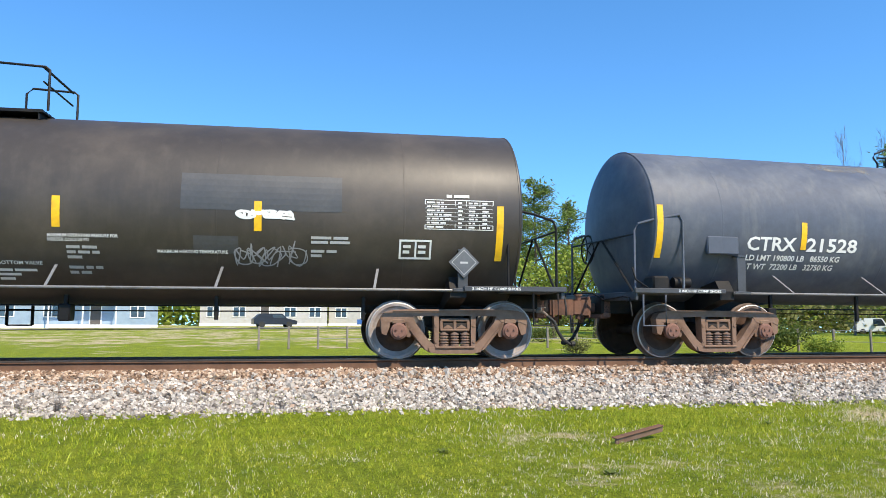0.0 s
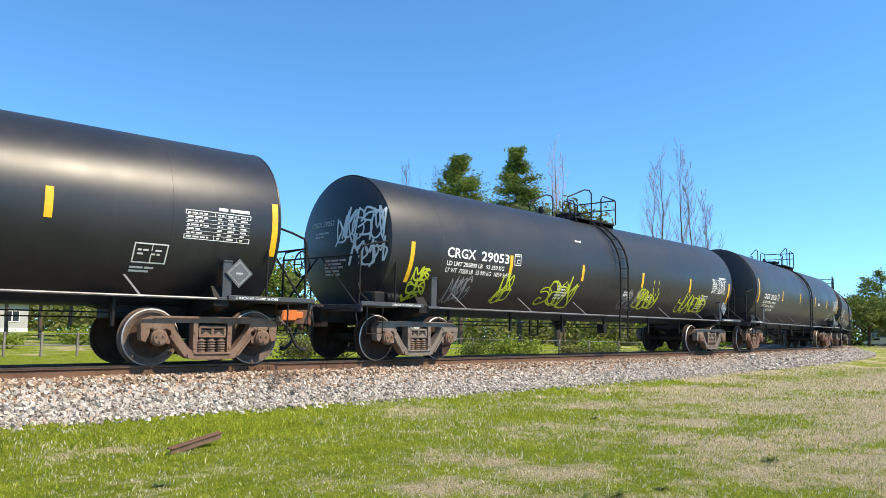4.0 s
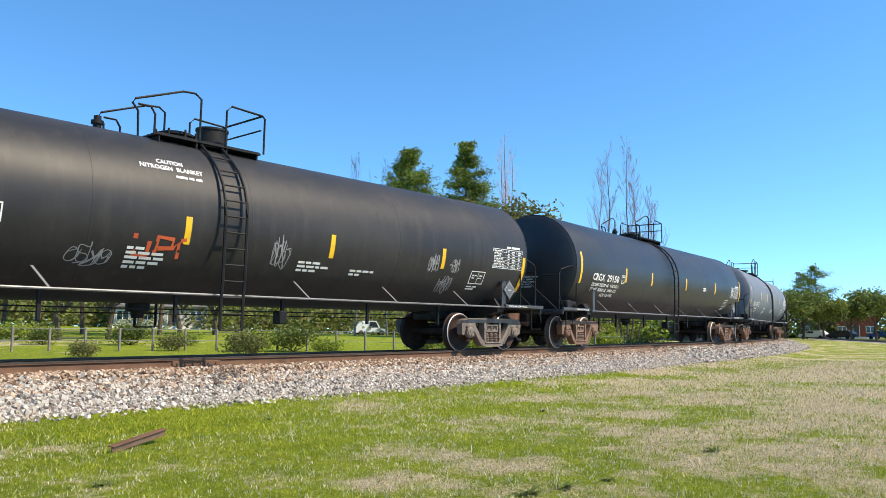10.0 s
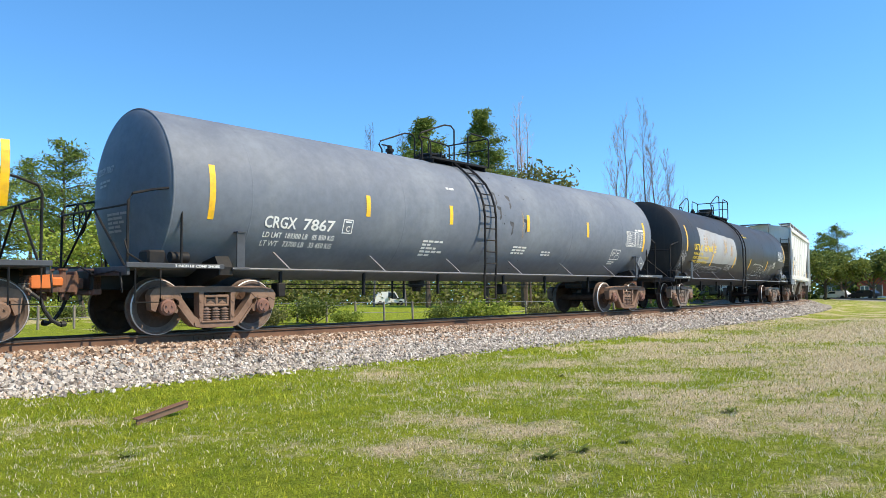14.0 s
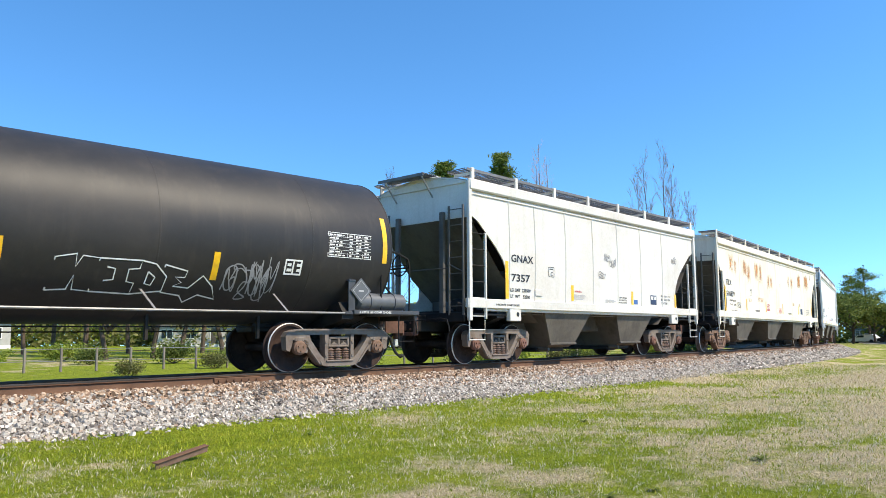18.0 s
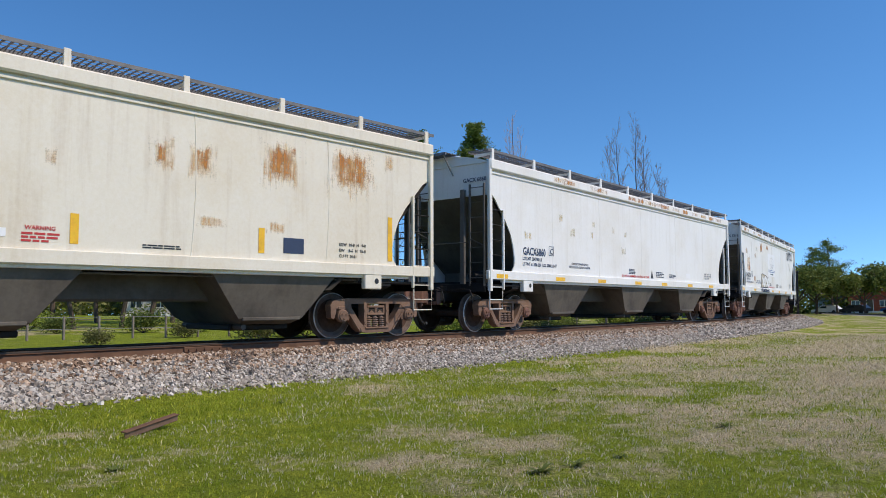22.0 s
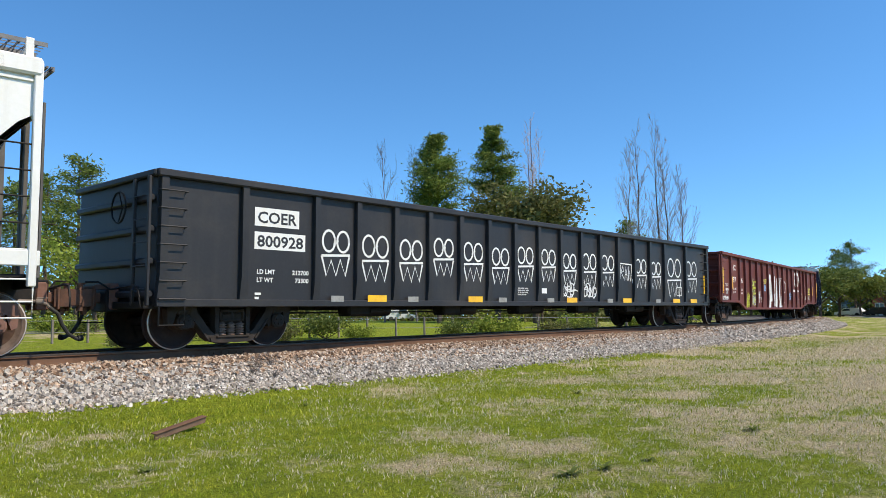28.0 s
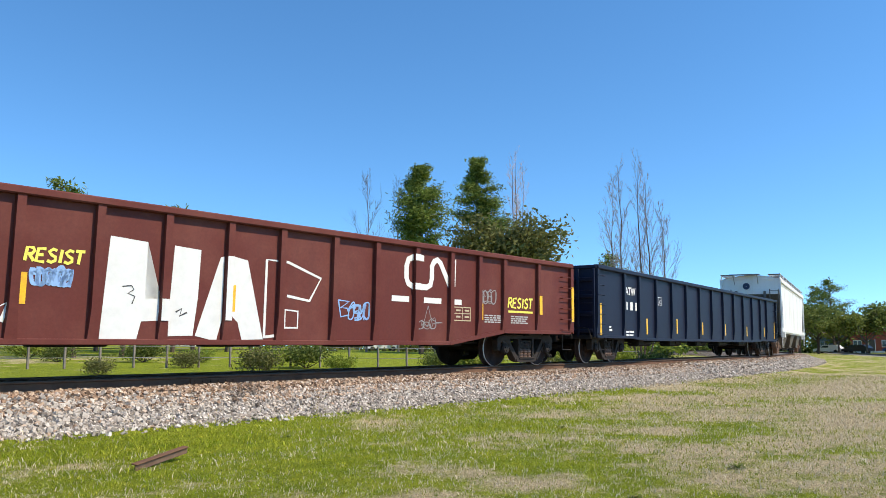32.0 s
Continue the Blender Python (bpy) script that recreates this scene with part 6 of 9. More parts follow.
for q, (u, v, w, h) in enumerate(((-6.75, 3.05, 0.32, 0.58), (-6.15, 3.04, 0.2, 0.42), (-5.08, 2.95, 0.6, 0.64), (-4.4, 2.78, 0.3, 0.75), (-3.4, 2.93, 0.62, 0.7), (-2.7, 2.78, 0.42, 0.86), (-1.37, 2.68, 0.3, 0.54), (-0.9, 2.7, 0.2, 0.4), (4.16, 2.83, 0.85, 0.8), (5.61, 2.82, 1.2, 0.95), (2.9, 2.9, 0.3, 0.4), (2.3, 2.95, 0.15, 0.3))):
    stain(lay, car, u - 0.25, v - 0.30, w + 0.50, h + 0.50, RUST_SOFT, 90 + q)
    stain(flat_lay(-1.473), car, u - 0.06, v - 0.10, w + 0.12, h + 0.18, RUST, 120 + q)
for q, (u, v, w, h) in enumerate(((-4.68, 1.85, 1.0, 0.28), (-3.5, 1.88, 1.7, 0.35), (2.8, 1.9, 0.9, 0.3), (4.2, 1.9, 0.6, 0.3), (0.6, 2.6, 0.3, 0.4), (7.0, 3.3, 0.4, 0.5), (-1.2, 2.3, 0.2, 0.3))):
    stain(lay, car, u, v, w, h, RUST_SOFT, 150 + q)
bars_block(lay, car, -3.5, 1.62, 2, BLACK_TXT, 0.022, 11, 0.8)
Marks(lay).text("WARNING", -1.62, 1.86, 0.065).put("lettering", RED_TXT, car)
bars_block(lay, car, -1.66, 1.82, 4, RED_TXT, 0.03, 12, 0.5)
Marks(lay).text("WARNING", 0.45, 1.74, 0.06).put("lettering", RED_TXT, car)
bars_block(lay, car, 0.41, 1.70, 3, RED_TXT, 0.03, 13, 0.5)
Marks(lay).text("EXW  10-8  H   9-8", 5.9, 1.80, 0.06, fit=0.66).text("EW    8-6  H  15-0", 5.9, 1.69, 0.06, fit=0.66).text("CU FT  5161", 5.9, 1.58, 0.06, fit=0.42).put("lettering", BLACK_TXT, car)
bars_block(lay, car, 2.1, 1.62, 2, BLACK_TXT, 0.022, 15, 0.6)
Marks(lay).quad(4.65, 1.60, 5.09, 1.88, 0.005).put("data_panel", NAVY_TXT, car, "dark data plate")
Marks(lay).quad(0.0, 1.62, 0.22, 1.74, 0.005).put("data_panel", POSTER, car)
Marks(flat_lay(-1.53)).text("2 INCH HF COMP SHOES", -7.0, 1.50, 0.04, fit=0.8).put("lettering", BLACK_TXT, car)

# two white hoppers of one kind
def white_hopper(label, s_left, length, no, ld, lt, tail, tone):
    car, lay, half, xe = hopper_car("hopper_car", label, s_left, length, HOP_BRIGHT, HOP_END, seams=(-5.6, -2.9, 0.0, 2.9, 5.6), rib=0.14, tone=tone, cap="red")
    Marks(lay).text("GACX" + no, -7.0, 1.92, 0.20, fit=1.08).put("lettering", NAVY_TXT, car, "dark blue reporting mark")
    Marks(lay).text("LD LMT " + ld + " LB", -7.02, 1.785, 0.085, fit=0.92).text("LT WT " + lt + " LB", -7.02, 1.645, 0.085, fit=0.85).text(tail, -6.08, 1.645, 0.085, fit=0.72).put("lettering", NAVY_TXT, car)
    Marks(lay).outline(-5.75, 1.95, -5.5, 2.20, 0.016).text("C", -5.69, 1.99, 0.16).put("plate_mark", NAVY_TXT, car)
    for u in (-8.0, -5.25, -2.85, -0.35, 1.75, 4.1, 6.3):
        Marks(flat_lay(-1.53)).quad(u - 0.24, 1.29, u + 0.24, 1.39, 0.004).put("reflective_strip", REFLECT, car, "yellow reflective strip")
    Marks(lay).text("CONSULT OWNER BEFORE", -4.55, 1.76, 0.06, fit=0.95).text("REPAIRING OR CLEANING HOPPER", -4.68, 1.67, 0.06, fit=1.2).put("lettering", NAVY_TXT, car)
    Marks(lay).text("DO NOT HAMMER ON SIDES OF CAR", -1.4, 1.52, 0.07, fit=2.0).put("lettering", RED_TXT, car)
    bars_block(lay, car, -0.9, 1.78, 4, NAVY_TXT, 0.025, int(s_left) + 1, 0.5)
    bars_block(lay, car, 1.2, 1.75, 4, NAVY_TXT, 0.03, int(s_left) + 2, 0.6)
    bars_block(lay, car, 2.3, 1.70, 3, NAVY_TXT, 0.028, int(s_left) + 3, 0.6)
    Marks(lay).text("EXW  10-8  H   9-8", 5.75, 1.78, 0.06, fit=0.70).text("EW    8-6  H  15-0", 5.75, 1.70, 0.06, fit=0.70).text("CU FT  5161", 5.75, 1.62, 0.06, fit=0.50).put("lettering", NAVY_TXT, car)
    hb = Marks(lambda u, v, off: (-(xe + 0.03) - off, -u, v))
    hb.text("GACX " + no, 0.72, 3.62, 0.10).put("lettering", NAVY_TXT, car)
    return car, lay, half, xe


car, lay, half, xe = white_hopper("white covered hopper with rust-spotted top sill", 185.9, 18.9, "6860", "224700", "61300", "LOC GNVL 10-97", "brown")
for q, (u, v, w, h) in enumerate(((-7.03, 2.30, 0.55, 0.2), (-3.3, 2.9, 0.15, 0.15), (-3.4, 2.55, 0.12, 0.2), (-4.6, 2.5, 0.3, 0.3), (-2.0, 2.8, 0.1, 0.2), (-1.2, 2.75, 0.15, 0.15), (-1.4, 2.2, 0.3, 0.2), (-5.2, 2.9, 0.2, 0.2))):
    stain(lay, car, u - 0.08, v - 0.06, w + 0.16, h + 0.14, OCHRE_SPOT, 210 + q)
for q, u in enumerate((-5.6, -4.9, -3.4, -3.0, -1.0, -0.3, 0.4, 1.0, 1.6, 2.6, 3.5, 4.4, 5.3, 6.2, 7.0)):
    stain(flat_lay(-1.566), car, u - 0.3, 3.885, 1.1, 0.24, RUST if q % 3 else RUST_SOFT, 230 + q)
Marks(lay).poly([(0.75, 1.52), (0.95, 1.52), (0.85, 1.8)]).put("graffiti", SPRAY_DARK, car, "small black tag")
Marks(lay).quad(3.9, 1.6, 4.3, 1.78, 0.004).put("paint_patch", POSTER, car)

car, lay, half, xe = white_hopper("white covered hopper with poster panel, graffiti and rust", 204.8, 18.3, "7216", "200300", "62700", "LOC GNVL 5-97", "red")
for q, (u, v, w, h, mt) in enumerate(((-7.0, 3.0, 0.5, 0.2, RUST_SOFT), (-6.7, 2.1, 0.75, 0.9, RUST_SOFT), (-6.5, 2.15, 0.5, 0.35, RUST), (-5.2, 1.77, 0.5, 0.22, RUST), (-3.5, 3.15, 0.85, 0.6, RUST_SOFT), (-3.4, 3.3, 0.6, 0.32, RUST), (-1.65, 3.48, 0.6, 0.18, RUST), (-4.9, 2.9, 0.4, 0.15, RUST_SOFT), (5.9, 2.6, 0.25, 0.5, RUST_SOFT), (-4.4, 3.25, 0.25, 0.15, RUST_SOFT))):
    stain(flat_lay(-1.47 - 0.001 * (q % 3)), car, u - 0.2, v - 0.12, w + 0.4, h + 0.24, mt, 260 + q)
for q, u in enumerate((-7.6, -7.0, -5.5, -4.3, -3.9, -2.7, -0.9, 0.0, 0.4, 1.2, 4.6, 5.0, 6.0, 6.6, 7.2)):
    stain(flat_lay(-1.566), car, u - 0.2, 3.885, 0.8, 0.24, RUST if q % 3 == 0 else RUST_SOFT, 280 + q)
# poster: sketched building in a fan shape over a blue band
pst = Marks(lay).quad(-1.26, 2.12, 0.84, 3.28, 0.006).put("poster", POSTER, car, "white poster panel with pale drawing")
m = Marks(flat_lay(-1.478))
m.stroke([(-0.85, 2.95), (-0.4, 3.08), (0.0, 3.1), (0.4, 3.02), (0.55, 2.9), (0.3, 2.62), (-0.2, 2.5), (-0.65, 2.55), (-0.85, 2.95)], 0.022)
m.stroke([(-0.6, 2.75), (0.4, 2.72)], 0.015).stroke([(-0.6, 2.6), (0.35, 2.62)], 0.015)
for k in range(9):
    m.stroke([(-0.55 + k * 0.11, 2.6), (-0.55 + k * 0.11, 2.75)], 0.02)
m.stroke([(-0.25, 2.75), (-0.2, 3.15), (-0.05, 3.15), (0.0, 2.75)], 0.02).stroke([(0.15, 2.72), (0.3, 2.95)], 0.02)
m.put("poster_drawing", POSTER_LINE, car)
Marks(flat_lay(-1.478)).quad(-1.16, 2.33, 0.76, 2.45, 0.002).put("poster_band", POSTER_BLUE, car)
Marks(flat_lay(-1.482)).bars(-1.1, 2.425, [[0.42, 0.1, 0.42, 0.14, 0.5]], 0.06, 0.002).put("poster_text", POSTER, car)
Marks(flat_lay(-1.478)).bars(-0.6, 2.26, [[0.26, 0.55]], 0.06, 0.002).put("poster_text", NAVY_TXT, car)
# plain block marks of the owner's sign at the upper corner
Marks(lay).outline(5.24, 3.26, 5.62, 3.72, 0.10).poly([(5.75, 3.27), (5.86, 3.27), (6.02, 3.75), (5.9, 3.75)]).poly([(6.2, 3.27), (6.09, 3.27), (5.93, 3.75), (6.05, 3.75)]).quad(6.22, 3.63, 6.66, 3.75).quad(6.39, 3.27, 6.5, 3.63).stroke([(6.74, 3.29), (7.2, 3.74)], 0.11).stroke([(6.74, 3.74), (7.2, 3.29)], 0.11, 0.0085).put("owner_sign", BLACK_TXT, car, "black block sign at the upper corner")
# bubble-letter graffiti: grey ground, then each letter in dark outline, sand and pale fill
Marks(lay).poly([(-3.60, 1.47), (-3.36, 1.54), (-3.20, 2.15), (-2.9, 2.20), (-1.6, 2.09), (-1.24, 1.92), (-1.18, 1.68), (-1.36, 1.49)], 0.005).put("graffiti_ground", SPRAY_DARK, car, "dark graffiti outline")
Marks(lay).poly([(-3.28, 1.52), (-3.14, 2.11), (-2.9, 2.16), (-1.62, 2.05), (-1.28, 1.89), (-1.22, 1.68), (-1.38, 1.53)], 0.0065).put("graffiti_fill", SPRAY_SAND, car, "sand-coloured graffiti fill")
for wd, off, mt in ((0.185, 0.009, SPRAY_DARK), (0.155, 0.013, POSTER)):
    sprayed(lay, "NOTSO", -3.14, 1.60, 1.90, 0.44, wd, off, 0.10, (1.05, 0.85, 0.95, 0.85, 0.85)).put("graffiti", mt, car, "white bubble letters with dark edges")
Marks(flat_lay(-1.535)).scrawl(-3.7, 1.28, 2.2, 0.14, 8, 0.03, 77).put("graffiti", NAVY_TXT, car, "blue scribble on the side sill")

# black gondola
NR = (-10.1, -8.68) + tuple(-7.17 + 1.0 * k for k in range(15)) + (8.41, 10.12)
car, lay, half, xe = gondola("gondola", "black steel gondola covered with white line graffiti", 223.1, 21.7, GON_BLACK, 2.72, 0.72, 0.72, NR)
Marks(lay).quad(-8.46, 2.08, -7.54, 2.40, 0.004).quad(-8.46, 1.68, -7.40, 1.98, 0.004).put("number_board", WHITE_TXT, car, "white stencil board")
Marks(lay).text("COER", -8.41, 2.14, 0.20, 0.007, fit=0.82).text("800928", -8.41, 1.73, 0.20, 0.007, fit=0.96).put("lettering", BLACK_TXT, car)
Marks(lay).text("LD LMT", -8.41, 1.26, 0.08).text("212700", -7.68, 1.26, 0.08, fit=0.36).text("LT WT", -8.41, 1.12, 0.08).text("73300", -7.62, 1.12, 0.08, fit=0.3).put("lettering", WHITE_TXT, car)
Marks(lay).bars(-8.44, 0.94, [[0.12], [0.08]], 0.04).put("lettering", WHITE_TXT, car)
r = random.Random(9)
for k in range(16):
    u = -6.69 + 1.0 * k if k < 14 else (7.62, 8.95)[k - 14]
    if k == 11:
        Marks(lay).stroke([(3.92, 1.97), (4.06, 1.88), (4.02, 1.5)], 0.035).stroke([(4.0, 1.95), (4.72, 1.93)], 0.035).stroke([(4.06, 1.68), (4.2, 1.9), (4.22, 1.72), (4.08, 1.68), (4.24, 1.5)], 0.03).stroke([(4.28, 1.45), (4.36, 1.88), (4.44, 1.45)], 0.03).stroke([(4.3, 1.62), (4.44, 1.62)], 0.03).stroke([(4.50, 1.88), (4.52, 1.45), (4.58, 1.75), (4.64, 1.42), (4.72, 1.93)], 0.035).stroke([(4.74, 1.5), (4.76, 1.38)], 0.04).put("graffiti", SPRAY_WHITE, car, "white spray tag")
        continue
    z = 1.92 + r.uniform(-0.06, 0.06)
    sc = r.uniform(0.98, 1.12) if k < 14 else (1.55, 1.3)[k - 14]
    m = Marks(lay)
    m.ring(u - 0.165 * sc, z, 0.14 * sc, 0.19 * sc, 0.045).ring(u + 0.165 * sc, z, 0.14 * sc, 0.19 * sc, 0.045)
    m.stroke([(u - 0.06, z - 0.06), (u - 0.02, z + 0.02), (u + 0.02, z - 0.06), (u + 0.06, z + 0.02)], 0.02)
    t, b = z - 0.27 * sc, z - 0.62 * sc
    m.stroke([(u - 0.33 * sc, t), (u + 0.33 * sc, t + 0.03)], 0.045)
    m.stroke([(u - 0.33 * sc, t), (u - 0.22 * sc, b), (u - 0.11 * sc, t - 0.08), (u, b), (u + 0.1 * sc, t - 0.06), (u + 0.22 * sc, b), (u + 0.31 * sc, t)], 0.045)
    m.put("graffiti", SPRAY_WHITE, car, "white grinning-mouth line graffiti")
    if k in (8, 9):
        Marks(lay).scrawl(u - 0.3, 0.95, 0.6, 0.35, 4, 0.03, 310 + k).put("graffiti", SPRAY_WHITE, car, "white spray tag")
for k in range(16):
    u = -6.69 + 1.0 * k if k < 14 else (7.62, 8.95)[k - 14]
    if k in (1, 4, 8, 11, 14, 15):
        Marks(lay).quad(u - 0.25, 0.79, u + 0.25, 0.92, 0.066).put("reflective_strip", REFLECT, car, "yellow reflective strip")
    elif k in (0, 2, 5, 7, 10, 13):
        Marks(lay).quad(u - 0.15, 0.79, u + 0.15, 0.90, 0.066).put("reflective_strip", REFLECT_DULL, car, "grimy reflective strip")
Marks(lay).quad(0.0, 1.02, 0.22, 1.15, 0.005).put("paint_patch", WHITE_TXT, car)
bars_block(lay, car, -1.05, 1.15, 4, GREY_TXT, 0.03, 21, 0.5)
strip_set(lay, car, [(10.0, 1.1, 1.75)])
Marks(lay).outline(7.75, 1.03, 8.15, 1.32, 0.025).quad(7.94, 1.05, 7.965, 1.3).put("test_plate", WHITE_TXT, car)

# red fish-belly gondola
OR_ = (-10.1, -8.77, -7.47, -6.56, -5.62, -4.54, -3.5, -2.42, -1.36, -0.25, 0.8, 2.0, 3.07, 4.2, 5.3, 6.27, 7.2, 8.6, 10.1)
car, lay, half, xe = gondola("gondola", "oxide-red fish-belly gondola with graffiti panels", 244.8, 21.5, GON_RED, 2.62, 0.56, 0.84, OR_, fish=1)
Marks(lay).text("IC", -8.28, 2.09, 0.22, fit=0.40).text("97", -8.34, 1.62, 0.22, fit=0.48).text("36", -7.3, 1.62, 0.22, fit=0.46).text("6", -6.34, 1.62, 0.22).put("lettering", WHITE_TXT, car, "white reporting mark")
Marks(lay).text("LD. LMT", -8.33, 1.33, 0.075, fit=0.5).text("LT. WT", -8.33, 1.19, 0.075, fit=0.42).text("190600", -7.34, 1.31, 0.075, fit=0.48).text("72400", -7.25, 1.17, 0.075, fit=0.4).text("GB", -6.28, 1.26, 0.07).put("lettering", WHITE_TXT, car)
Marks(lay).text("CONSTANT CONTACT", -9.45, 1.50, 0.045, fit=0.46).text("SIDE BEARINGS", -9.40, 1.44, 0.045, fit=0.36).bars(-9.40, 1.37, [[0.2, 0.14], [0.26, 0.16]], 0.03).put("lettering", WHITE_TXT, car)
Marks(lay).quad(-9.35, 1.15, -9.1, 1.29, 0.005).put("card_holder", REFLECT_DULL, car)
Marks(lay).stroke([(-9.82, 1.45), (-9.84, 1.68), (-9.72, 1.68), (-9.74, 1.58), (-9.82, 1.56), (-9.68, 1.44)], 0.01).put("graffiti", SPRAY_GREY, car)
strip_set(flat_lay(-1.528), car, [(-10.02, 1.17, 2.11), (-8.72, 1.34, 1.82), (8.64, 1.31, 1.79), (10.1, 1.16, 2.09)])
strip_set(lay, car, [(-6.43, 1.10, 1.55), (-3.40, 1.10, 1.54), (-0.15, 1.10, 1.55), (3.13, 1.08, 1.53), (6.39, 1.13, 1.59)])
Marks(lay).scrawl(-6.42, 0.80, 0.62, 0.38, 6, 0.022, 401).scrawl(-6.3, 0.62, 0.5, 0.25, 4, 0.018, 421).put("graffiti", SPRAY_LIME, car, "lime spray tag")
Marks(lay).poly([(-5.0 + 0.42 * math.cos(a), 1.42 + 0.52 * math.sin(a)) for a in [2 * math.pi * k / 24 for k in range(24)]], 0.003).put("graffiti", CLOUD_LIME, car, "thin lime spray cloud")
Marks(lay).poly([(-5.02 + (0.44 + 0.05 * (k % 2)) * math.cos(k * 0.2618), 0.95 + 0.27 * math.sin(k * 0.2618)) for k in range(24)], 0.0045).put("graffiti", SPRAY_CLOUD, car, "pale blue-white spray cloud")
Marks(lay).scrawl(-5.35, 1.2, 0.72, 0.6, 2, 0.026, 402, 0.008).scrawl(-5.3, 0.74, 0.6, 0.34, 2, 0.016, 422, 0.008).put("graffiti", SPRAY_LIME, car, "lime and blue spray piece")
Marks(lay).outline(-5.12, 1.55, -4.9, 1.85, 0.02).text("C", -5.05, 1.6, 0.12).put("plate_mark", SPRAY_SAND, car)
Marks(lay).scrawl(-4.5, 1.05, 0.55, 0.22, 4, 0.03, 405).put("graffiti", SPRAY_WHITE, car, "white spray tag")
Marks(lay).stroke([(-4.05, 0.85), (-3.85, 1.35), (-3.75, 1.0), (-3.55, 1.12), (-3.62, 0.85)], 0.06).put("graffiti", SPRAY_WHITE, car, "white spray tag")
sprayed(lay, "RESIST", -3.40, 1.70, 0.80, 0.19, 0.045).put("graffiti", SPRAY_YELLOW, car, "yellow spray word")
Marks(lay).scrawl(-3.28, 1.38, 0.5, 0.22, 6, 0.05, 406).put("graffiti", SPRAY_BLUE, car, "pale blue spray tag")
# big white block letters sprayed over ribs and panels
for pts in ([(-2.32, 0.60), (-1.76, 0.62), (-1.70, 0.90), (-1.40, 0.92), (-1.40, 1.26), (-1.66, 1.25), (-1.66, 2.13), (-2.24, 2.17)], [(-1.28, 0.68), (-0.84, 0.69), (-0.78, 1.30), (-0.76, 2.09), (-1.22, 2.12)], [(-0.80, 0.69), (-0.42, 0.60), (-0.33, 0.95), (-0.33, 2.02), (-0.40, 2.0)], [(-0.17, 1.05), (-0.17, 2.04), (0.12, 1.99), (0.48, 0.64), (0.06, 0.63), (-0.03, 0.92)]):
    bm = bmesh.new()
    vs = [bm.verts.new(lay(u, v, 0.005)) for u, v in pts]
    bmesh.ops.triangulate(bm, faces=[bm.faces.new(vs)])
    me = bpy.data.meshes.new("graffiti_fill")
    bm.to_mesh(me)
    bm.free()
    me.materials.append(SPRAY_WHITE)
    part("graffiti_fill", me, None, car, "big white roller-paint letter")
m = Marks(flat_lay(-1.527))
m.quad(-1.42, 0.92, -1.30, 1.26, 0.003).quad(-0.31, 0.95, -0.19, 2.03, 0.003)
m.put("graffiti_fill", SPRAY_WHITE, car)
Marks(lay).stroke([(0.5, 0.66), (0.5, 2.04), (0.95, 2.03), (1.7, 1.78), (1.45, 1.35), (0.95, 1.42)], 0.05).stroke([(0.5, 0.68), (0.85, 0.72)], 0.05).stroke([(0.92, 0.85), (1.2, 0.85), (1.2, 1.15), (0.92, 1.17), (0.92, 0.85)], 0.035).put("graffiti", SPRAY_WHITE, car, "white outline letter")
Marks(lay).stroke([(-2.02, 1.42), (-1.88, 1.44), (-1.84, 1.38), (-1.93, 1.32), (-1.82, 1.28), (-1.86, 1.16)], 0.018, 0.009).stroke([(-1.15, 1.06), (-1.05, 1.12), (-1.08, 1.0), (-0.96, 1.06)], 0.03, 0.009).put("graffiti", SPRAY_DARK, car)
Marks(lay).stroke([(2.13, 1.4), (2.2, 1.08), (2.4, 1.12), (2.35, 1.25), (2.18, 1.25), (2.4, 1.38), (2.13, 1.4)], 0.03).scrawl(2.4, 1.05, 0.5, 0.33, 4, 0.03, 409).put("graffiti", SPRAY_BLUE, car, "pale blue spray tag")
# railway's linked-letter sign as a plain bent band
m = Marks(lay)
m.stroke([(4.45, 2.40), (4.12, 2.40), (3.98, 2.34), (3.93, 2.2), (3.93, 1.95), (3.99, 1.83), (4.12, 1.78), (4.55, 1.78), (4.66, 1.84), (4.70, 1.98), (4.70, 2.25), (4.77, 2.36), (4.87, 2.40), (4.97, 2.34), (5.28, 1.85), (5.34, 1.80), (5.40, 1.86), (5.42, 2.46)], 0.13)
m.put("railway_sign", WHITE_TXT, car, "white bent-band railway sign")
Marks(flat_lay(-1.528)).quad(4.12, 2.33, 4.28, 2.47, 0.003).quad(4.12, 1.71, 4.28, 1.85, 0.003).put("railway_sign", WHITE_TXT, car)
Marks(lay).bars(3.52, 1.56, [[0.5, -0.25, 0.55, -0.2, 0.28]], 0.12).put("lettering", WHITE_TXT, car)
Marks(lay).outline(5.42, 1.08, 6.0, 1.40, 0.022).quad(5.70, 1.1, 5.72, 1.38).quad(5.44, 1.24, 5.98, 1.26, 0.007).bars(5.5, 1.34, [[0.15, -0.08, 0.15], [], [0.15, -0.08, 0.15]], 0.04).put("test_plate", SPRAY_SAND, car)
Marks(lay).stroke([(4.6, 1.38), (4.45, 0.95), (4.75, 0.95), (4.6, 1.38)], 0.015).scrawl(4.3, 0.9, 0.7, 0.2, 4, 0.015, 410).put("graffiti", SPRAY_GREY, car)
Marks(lay).scrawl(6.3, 1.5, 0.6, 0.35, 4, 0.02, 411).put("graffiti", SPRAY_GREY, car)
sprayed(lay, "RESIST", 7.38, 1.45, 1.0, 0.24, 0.05).put("graffiti", SPRAY_YELLOW, car, "yellow spray word")
Marks(lay).quad(7.4, 1.33, 8.4, 1.38, 0.006).put("graffiti", SPRAY_YELLOW, car)
